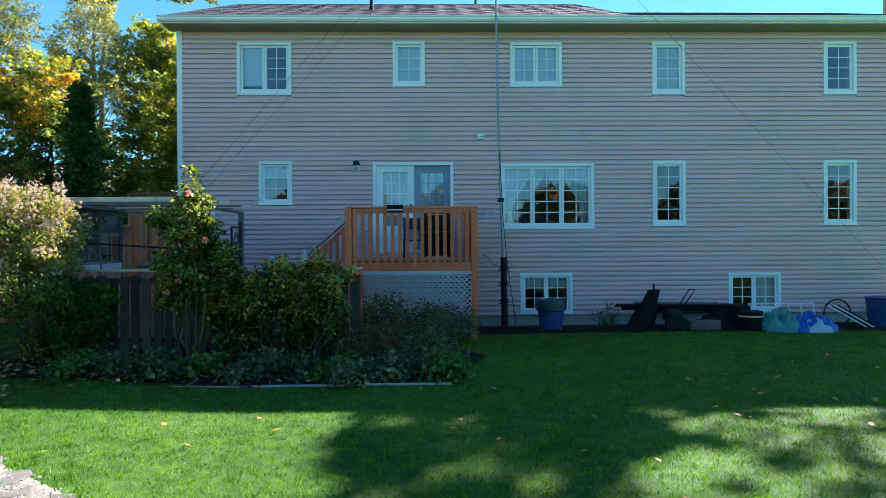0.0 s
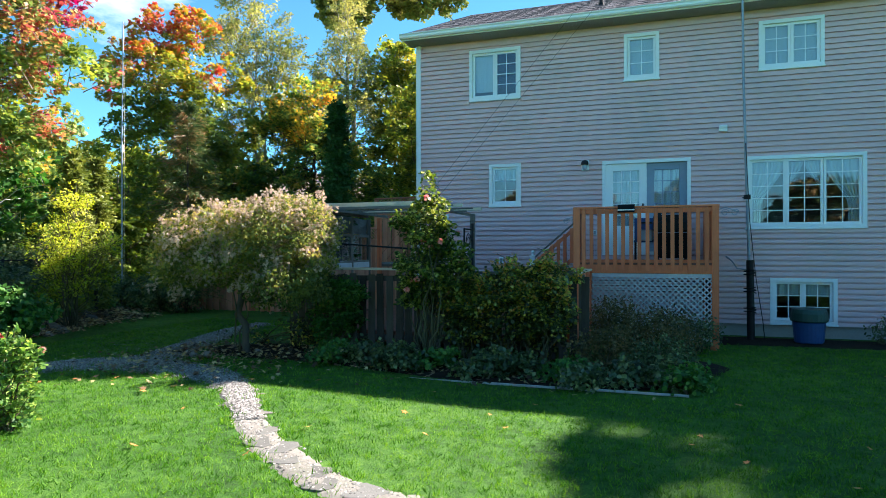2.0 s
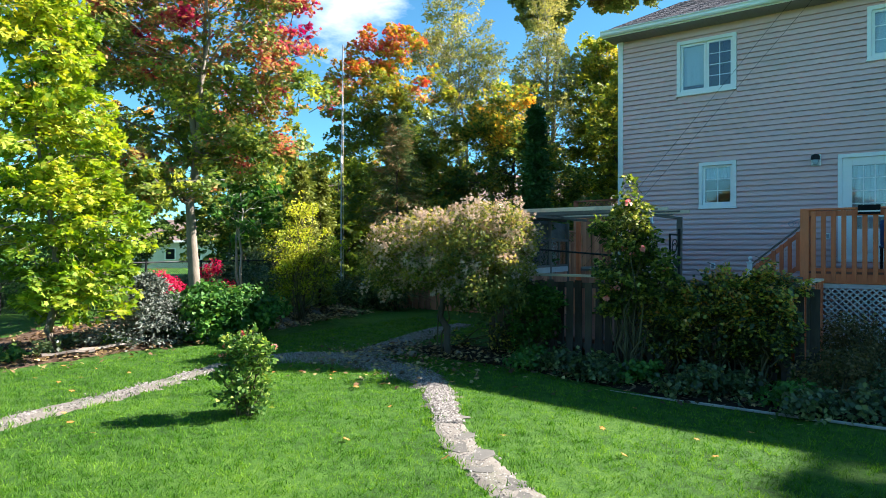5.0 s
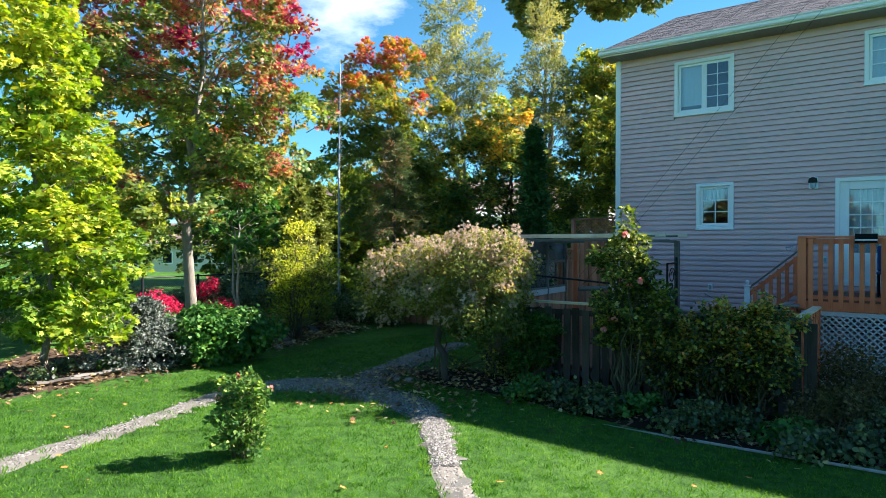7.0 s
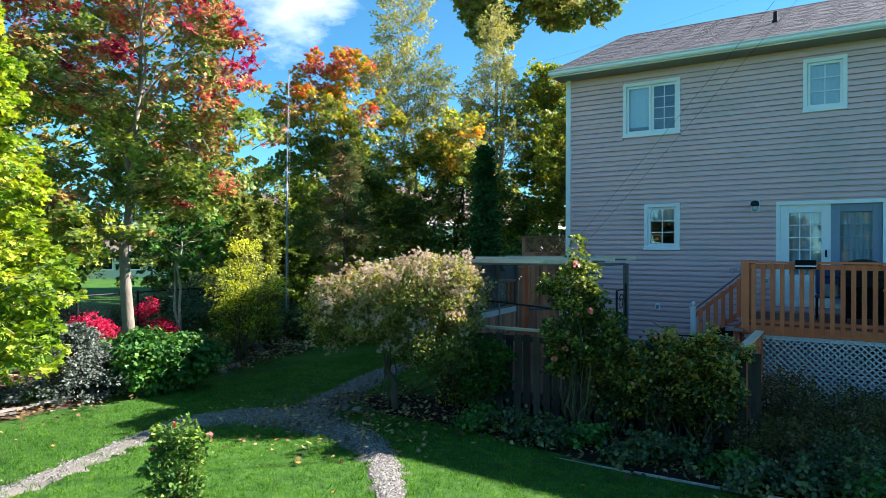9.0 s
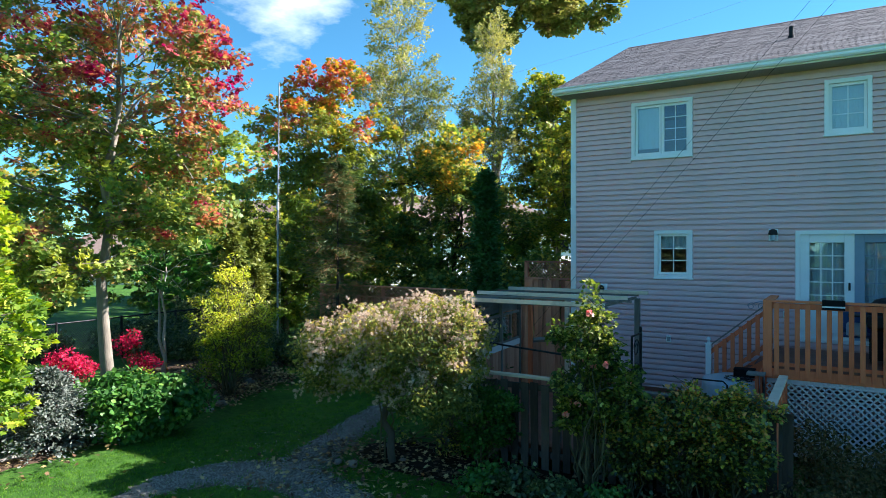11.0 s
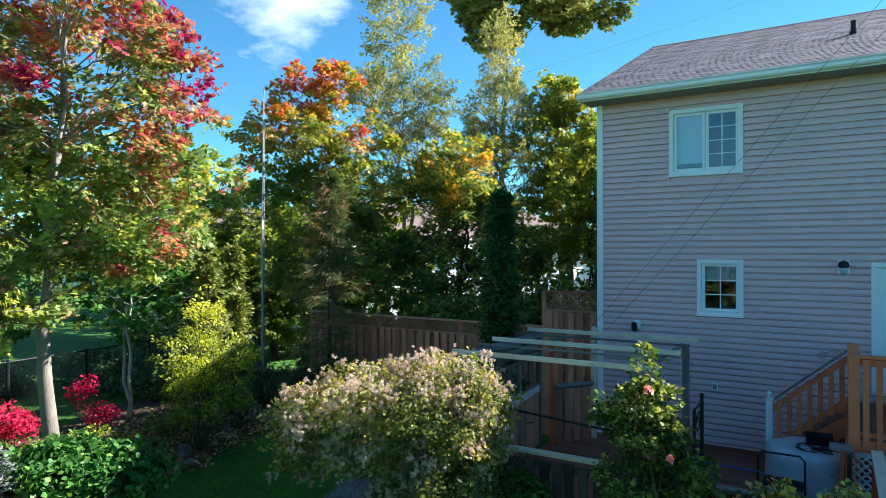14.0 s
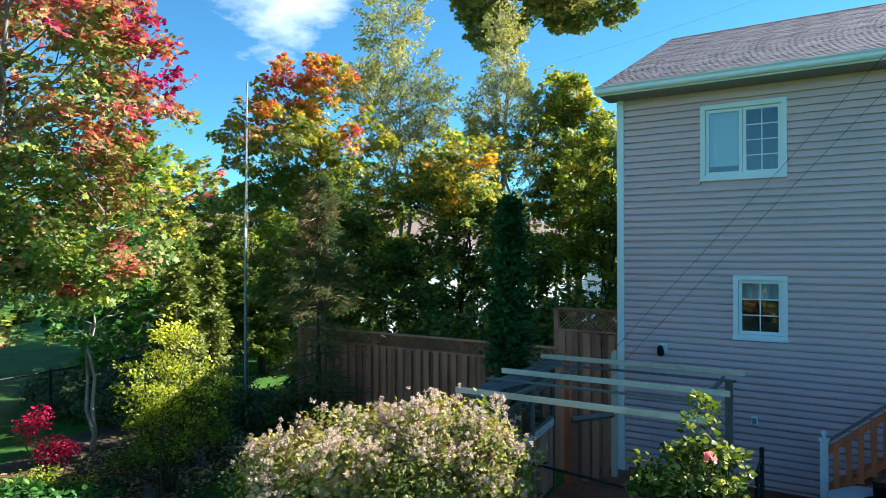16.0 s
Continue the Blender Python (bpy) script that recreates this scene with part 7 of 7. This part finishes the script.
far_house(-38, 35, 50, 13, 9, 5.0, 7.4, M_CREAM, "pale two-storey neighbour house with a hipped roof")
far_house(-21.5, 35, 68, 17, 9, 4.6, 7.0, M_WHITE, "white-sided neighbour house behind the trees")
far_house(-66, 44, 55, 16, 9, 3.0, 5.4, M_CREAM, "low cream bungalow across the street")
far_house(-9, 47, 5, 12, 9, 5.2, 7.8, M_CREAM, "cream neighbour house behind the trees")
for k in range(9):
    a = radians(96 + k * 9.5)
    r = 58 + 9 * math.sin(k * 2.3)
    tree("street_tree", r * math.cos(a), r * math.sin(a), "leafy tree far off beyond the gardens", "tree", 8.5, 0.2, [(0, 0, 5.5, 3.4, 3.4, 3.2), (0.6, 0, 3.0, 2.4, 2.4, 1.6)], 130, 22, 0.5, L_DARKTREE if k % 2 else L_YELLOWTREE, 0.32, 301 + k, M_BARKDARK, OVAL, 1, 0.3, 8, freq=0.5, z=-0.3, group="far trees")

# ---------------------------------------------------------------- stones, gravel, leaves, grass
def stone_mesh(seed, rx, ry, rz):
    rng = np.random.default_rng(seed)
    bm = bmesh.new()
    bmesh.ops.create_icosphere(bm, subdivisions=2, radius=1.0)
    for v in bm.verts:
        k = 1 + 0.38 * noise.noise(v.co * 1.3 + Vector((seed * 3.1, 0, 0))) + 0.14 * noise.noise(v.co * 3.7 + Vector((0, seed * 2.3, 0)))
        v.co = Vector((v.co.x * rx * k, v.co.y * ry * k, v.co.z * rz * k))
    me = bpy.data.meshes.new("stone")
    bm.to_mesh(me)
    bm.free()
    me.materials.append(M_STONE)
    return me


rocks = [stone_mesh(s, 1, 0.75, 0.55) for s in range(6)]
rr = np.random.default_rng(5)
for k in range(34):
    t = k / 33
    x = -12.5 - 3.0 * t + rr.normal(0, 0.18)
    y = 9.6 + 5.0 * t + rr.normal(0, 0.2)
    s = 0.07 + 0.10 * rr.random()
    ob = new("bed_stone", rocks[k % 6])
    ob.matrix_world = pose(x + 0.5, y, ground_z(x + 0.5, y) + s * 0.35, 0, 0, rr.random() * 360) @ Matrix.Diagonal((s, s, s, 1))
    tagged(ob, "grey field stone edging the back bed", "stone", "bed stones")
for k in range(12):
    a = rr.random() * 6.28
    x, y = -7.3 + 0.75 * math.cos(a), 9.2 + 0.5 * math.sin(a)
    s = 0.05 + 0.06 * rr.random()
    ob = new("bed_stone", rocks[k % 6])
    ob.matrix_world = pose(x, y, ground_z(x, y) + s * 0.4, 0, 0, rr.random() * 360) @ Matrix.Diagonal((s, s, s, 1))
    tagged(ob, "dark field stone at the clematis foot", "stone", "clematis stones")
for k, (x, y, L, a) in enumerate(((-12.1, 7.15, 1.1, 62), (-12.2, 6.3, 1.3, 75), (-11.75, 5.6, 0.9, 88), (-12.3, 7.5, 0.7, 30), (-11.8, 6.5, 1.0, 50), (-11.6, 5.0, 0.8, 70), (-12.0, 6.0, 0.7, 20))):
    ob = root("weathered_log", x, y, ground_z(x, y) + 0.09, "weathered pale driftwood log edging the bed", "log", "bed logs", a)
    part("log", mesh_of("log", *limb((-L / 2, 0, 0), (L / 2, 0.03, 0.02), 0.075, 0.05, rr, 5, 0.0), M_GREYWOOD, False), parent=ob, m=Matrix.Diagonal((1, 1, 0.55, 1)))

# flat stones of the path, sunk in its soil, with gaps between them
for i, off, long, wide in ((6, 0.04, 0.17, 0.15), (9, -0.06, 0.20, 0.14), (12, 0.05, 0.22, 0.17), (17, -0.03, 0.16, 0.13), (22, 0.05, 0.19, 0.13), (26, -0.05, 0.17, 0.14), (31, 0.04, 0.22, 0.16), (35, -0.05, 0.18, 0.14), (40, 0.02, 0.22, 0.15)):
    d = (flag_fine[i + 1] - flag_fine[i - 1]).normalized()
    p = flag_fine[i] + Vector((-d.y, d.x, 0)) * off
    n = 7
    v, f = [], []
    for z, k2 in ((-0.01, 1.0), (0.003, 1.0), (0.006, 0.94)):
        for k in range(n):
            a = 2 * math.pi * (k + 0.3 * math.sin(i * 3.1 + k * 2.2)) / n
            q = 1 + 0.34 * noise.noise(Vector((math.cos(a) * 1.3 + i, math.sin(a) * 1.3, 0.7 * i)))
            v.append((long * q * math.cos(a) * k2, wide * q * math.sin(a) * k2, z))
    f = [tuple(range(n))[::-1], tuple(range(2 * n, 3 * n))] + [(j * n + k, j * n + (k + 1) % n, (j + 1) * n + (k + 1) % n, (j + 1) * n + k) for j in (0, 1) for k in range(n)]
    ob = new("flagstone", mesh_of("flagstone", v, f, M_FLAG))
    ob.matrix_world = pose(p.x, p.y, ground_z(p.x, p.y) + 0.014, 0.8 * math.sin(i), 0.8 * math.cos(i * 2), math.degrees(math.atan2(d.y, d.x)) + 14 * math.sin(i * 1.3))
    tagged(ob, "flat grey paving stone sunk in the path's soil", "paving stone", "path stones")

# gravel
PEB = (np.array([(1, 0, 0), (0, 1, 0), (-1, 0, 0), (0, -1, 0), (0, 0, 0.7)], float), [(0, 1, 4), (1, 2, 4), (2, 3, 4), (3, 0, 4)])
at = []
for i, p in enumerate(gravel_fine + branch_fine):
    line, i, wide = (gravel_fine, i, gravel_w) if i < len(gravel_fine) else (branch_fine, i - len(gravel_fine), branch_w)
    w = wide[i] / 2
    d = (line[min(i + 1, len(line) - 1)] - line[max(i - 1, 0)]).normalized()
    s = Vector((-d.y, d.x, 0))
    for k in range(int(900 * w)):
        u = rr.normal(0, 0.55) + 0.25 * noise.noise(Vector((p.x * 1.7, p.y * 1.7, 8.0)))
        if abs(u) > 1.15:
            continue
        q = p + s * u * w + d * (rr.random() - 0.5) * 0.16
        at.append((q.x, q.y, ground_z(q.x, q.y) + 0.03 * (1 - min(1, abs(u)) ** 4 * 1.2)))
for k in range(2600):
    i = rr.integers(len(sand_line) - 1)
    t = rr.random()
    x = sand_line[i][0] * (1 - t) + sand_line[i + 1][0] * t + rr.normal(0, 0.10) + 0.08 * math.sin(9 * t + 2 * i)
    y = sand_line[i][1] * (1 - t) + sand_line[i + 1][1] * t
    at.append((x, y, ground_z(x, y) + 0.022))
for k in range(1500):
    i = int(len(flag_fine) * rr.random() ** 1.5)
    x, y = flag_fine[i].x + rr.normal(0, 0.075), flag_fine[i].y + rr.normal(0, 0.075)
    at.append((x, y, ground_z(x, y) + 0.016))
for k in range(900):
    x, y = -8.0 + rr.normal(0, 0.7), 9.0 + rr.normal(0, 0.7)
    at.append((x, y, ground_z(x, y) + 0.004))
at = np.array(at)
gr_ob = part("gravel", leaf_mesh("gravel", at, np.tile([0, 0, 1.0], (len(at), 1)), 0.006 + 0.013 * rr.random(len(at)) ** 1.5, M_GRAVEL, rr, PEB, 0.25))
tagged(gr_ob, "loose pale grey gravel on the garden path", "gravel", kind="stuff")

# leaf litter in the beds and under the trees
at = []
for k in range(7000):
    t = rr.random()
    x, y = -12.2 - 2.6 * t + rr.normal(0, 0.7), 4.0 + 10.5 * t + rr.normal(0, 0.5)
    at.append((x, y, ground_z(x, y) + 0.075))
for k in range(2200):
    t = rr.random()
    x, y = -12.15 - 0.9 * t + rr.normal(0, 0.3), 9.0 + 4.2 * t + rr.normal(0, 0.2)
    at.append((x, y, ground_z(x, y) + 0.08))
for k in range(500):
    x, y = -6.9 + rr.normal(0, 1.0), 8.3 + rr.normal(0, 0.8)
    at.append((x, y, ground_z(x, y) + 0.04))
for k in range(1300):
    x, y = -8.2 + 8.4 * rr.random(), 9.3 + rr.normal(0, 0.45)
    at.append((x, y, ground_z(x, y) + 0.072))
at = np.array(at)
tagged(part("leaf_litter", leaf_mesh("leaf_litter", at, np.tile([0, 0, 1.0], (len(at), 1)), 0.04 + 0.05 * rr.random(len(at)), L_LITTER, rr, MAPLE, 0.35)), "brown and yellow leaf litter on the mulch", "leaves", kind="stuff")
# single fallen leaves on the lawn
fallen = leaf_mesh("fallen_leaf", np.zeros((1, 3)), np.array([[0, 0, 1.0]]), np.array([1.0]), L_FALLEN, rr, MAPLE, 0.0)
for k in range(125):
    x, y = (-7.5 + 16 * rr.random(), 3.0 + 6.0 * rr.random()) if k < 60 else (2.5 + 8 * rr.random(), 5.5 + 5.5 * rr.random()) if k < 105 else (-11.5 + 5 * rr.random(), 3.0 + 4.0 * rr.random())
    s = 0.04 + 0.045 * rr.random()
    ob = new("fallen_leaf", fallen)
    ob.matrix_world = pose(x, y, ground_z(x, y) + 0.045, rr.normal(0, 14), rr.normal(0, 14), rr.random() * 360) @ Matrix.Diagonal((s, s, s, 1))
    tagged(ob, "fallen orange-brown maple leaf on the grass", "leaf", "fallen leaves")


# grass blades over the near lawn, finer and closer the nearer the path; it overhangs the paths' edges unevenly
def path_gap(xy):
    """How far points lie inside the paths' bare middle (positive: bare)."""
    bare = np.full(len(xy), -9.0)
    rag = np.array([noise.noise(Vector((x * 2.6, y * 2.6, 1.0))) + 0.6 * noise.noise(Vector((x * 7.0, y * 7.0, 5.0))) for x, y in xy])
    for line, wide in ((gravel_fine[24:], 0.36), (branch_fine, 0.28), (gravel_fine[:24], 0.19), (flag_fine, 0.19), ([Vector((a[0] + (b[0] - a[0]) * t / 6, a[1] + (b[1] - a[1]) * t / 6, 0)) for a, b in zip(sand_line, sand_line[1:]) for t in range(6)], 0.20)):
        pts = np.array([(p.x, p.y) for p in line])
        near = np.sqrt(((xy[:, None, :] - pts[None]) ** 2).sum(2)).min(1)
        bare = np.maximum(bare, wide * (1 + 0.55 * rag) - near)
    return bare


noise.seed_set(9)
gx_, gy_ = -11.8 + 22.0 * rr.random(64000), 1.5 + 12.1 * rr.random(64000) ** 1.35
keep = ~((gy_ > 8.42) & (gx_ > -4.2) & (gx_ < 0.4)) & ~((gy_ > 8.85) & (gx_ > -7.8) & (gx_ <= -4.2)) & ~((gx_ < -11.0) & (gy_ > 4))
tufts = np.c_[gx_[keep], gy_[keep]]
bare = path_gap(tufts)
stay = (bare < 0) | (rr.random(len(bare)) < 0.10)
tufts, bare = tufts[stay], np.minimum(bare[stay], 0)
edge = np.exp(bare / 0.06)
ends_ = np.array([ground_z(x, y) - 0.004 for x, y in tufts])
tufts = np.c_[tufts, ends_]
k = np.repeat(np.arange(len(tufts)), 7)
at = tufts[k] + np.c_[rr.normal(0, 0.030, (len(k), 2)), np.zeros(len(k))]
lean = np.c_[rr.normal(0, 0.75, (len(k), 2)), np.ones(len(k))]
face = np.c_[rr.normal(0, 1, (len(k), 2)), np.full(len(k), 0.15)]
hgt = (0.020 + 0.036 * rr.random(len(k))) * (1 + 0.7 * edge[k])
gm = leaf_mesh("grass", at, face, hgt, M_BLADE, rr, BLADE, 0.1, 0.16, lean)
tagged(part("grass", gm), "short green lawn grass blades", "grass", kind="stuff")

# ---------------------------------------------------------------- roof shingles
rest_v, rest_f = [], []
count = 0
for a, b, rz in roofs:
    slope = math.atan2(rz - EZ, RIDGE_Y - EY + 0.04)
    length = math.hypot(rz - EZ, RIDGE_Y - EY + 0.04)
    for row in range(int(length / 0.14)):
        u0 = row * 0.14
        x = a - (row % 2) * 0.16 - (row % 3) * 0.05
        while x < b:
            xa, xb = max(a, x), min(b, x + 0.318)
            x += 0.33
            if xb - xa < 0.03:
                continue
            thick = 0.004 + 0.002 * ((row * 7 + int(x * 13)) % 3)
            pts = []
            for xx in (xa, xb):
                for (u, t_) in ((u0 - 0.01, 0.003), (u0 - 0.01, 0.003 + thick), (min(u0 + 0.16, length), 0.004)):
                    pts.append((xx, EY - 0.04 + u * math.cos(slope) - t_ * math.sin(slope), EZ + u * math.sin(slope) + t_ * math.cos(slope)))
            fs = [(0, 3, 4, 1), (1, 4, 5, 2), (0, 1, 2), (3, 5, 4)]
            if count < 300 and x < -1.3 and row < 20 and a < 0:
                count += 1
                o = hpart("shingle", (pts, fs), M_SHINGLE, roof_ob)
            else:
                k0 = len(rest_v)
                rest_v += pts
                rest_f += [tuple(i + k0 for i in q) for q in fs]
tagged(hpart("shingles", (rest_v, rest_f), M_SHINGLE, roof_ob), kind="stuff")
for a, b, rz in roofs:
    cap_v = [(x, RIDGE_Y + dy, rz + dz) for x in (a, b) for dy, dz in ((-0.13, -0.035), (0, 0.02), (0.13, -0.035))]
    hpart("ridge_cap", (cap_v, [(0, 3, 4, 1), (1, 4, 5, 2)]), M_SHINGLE, roof_ob)
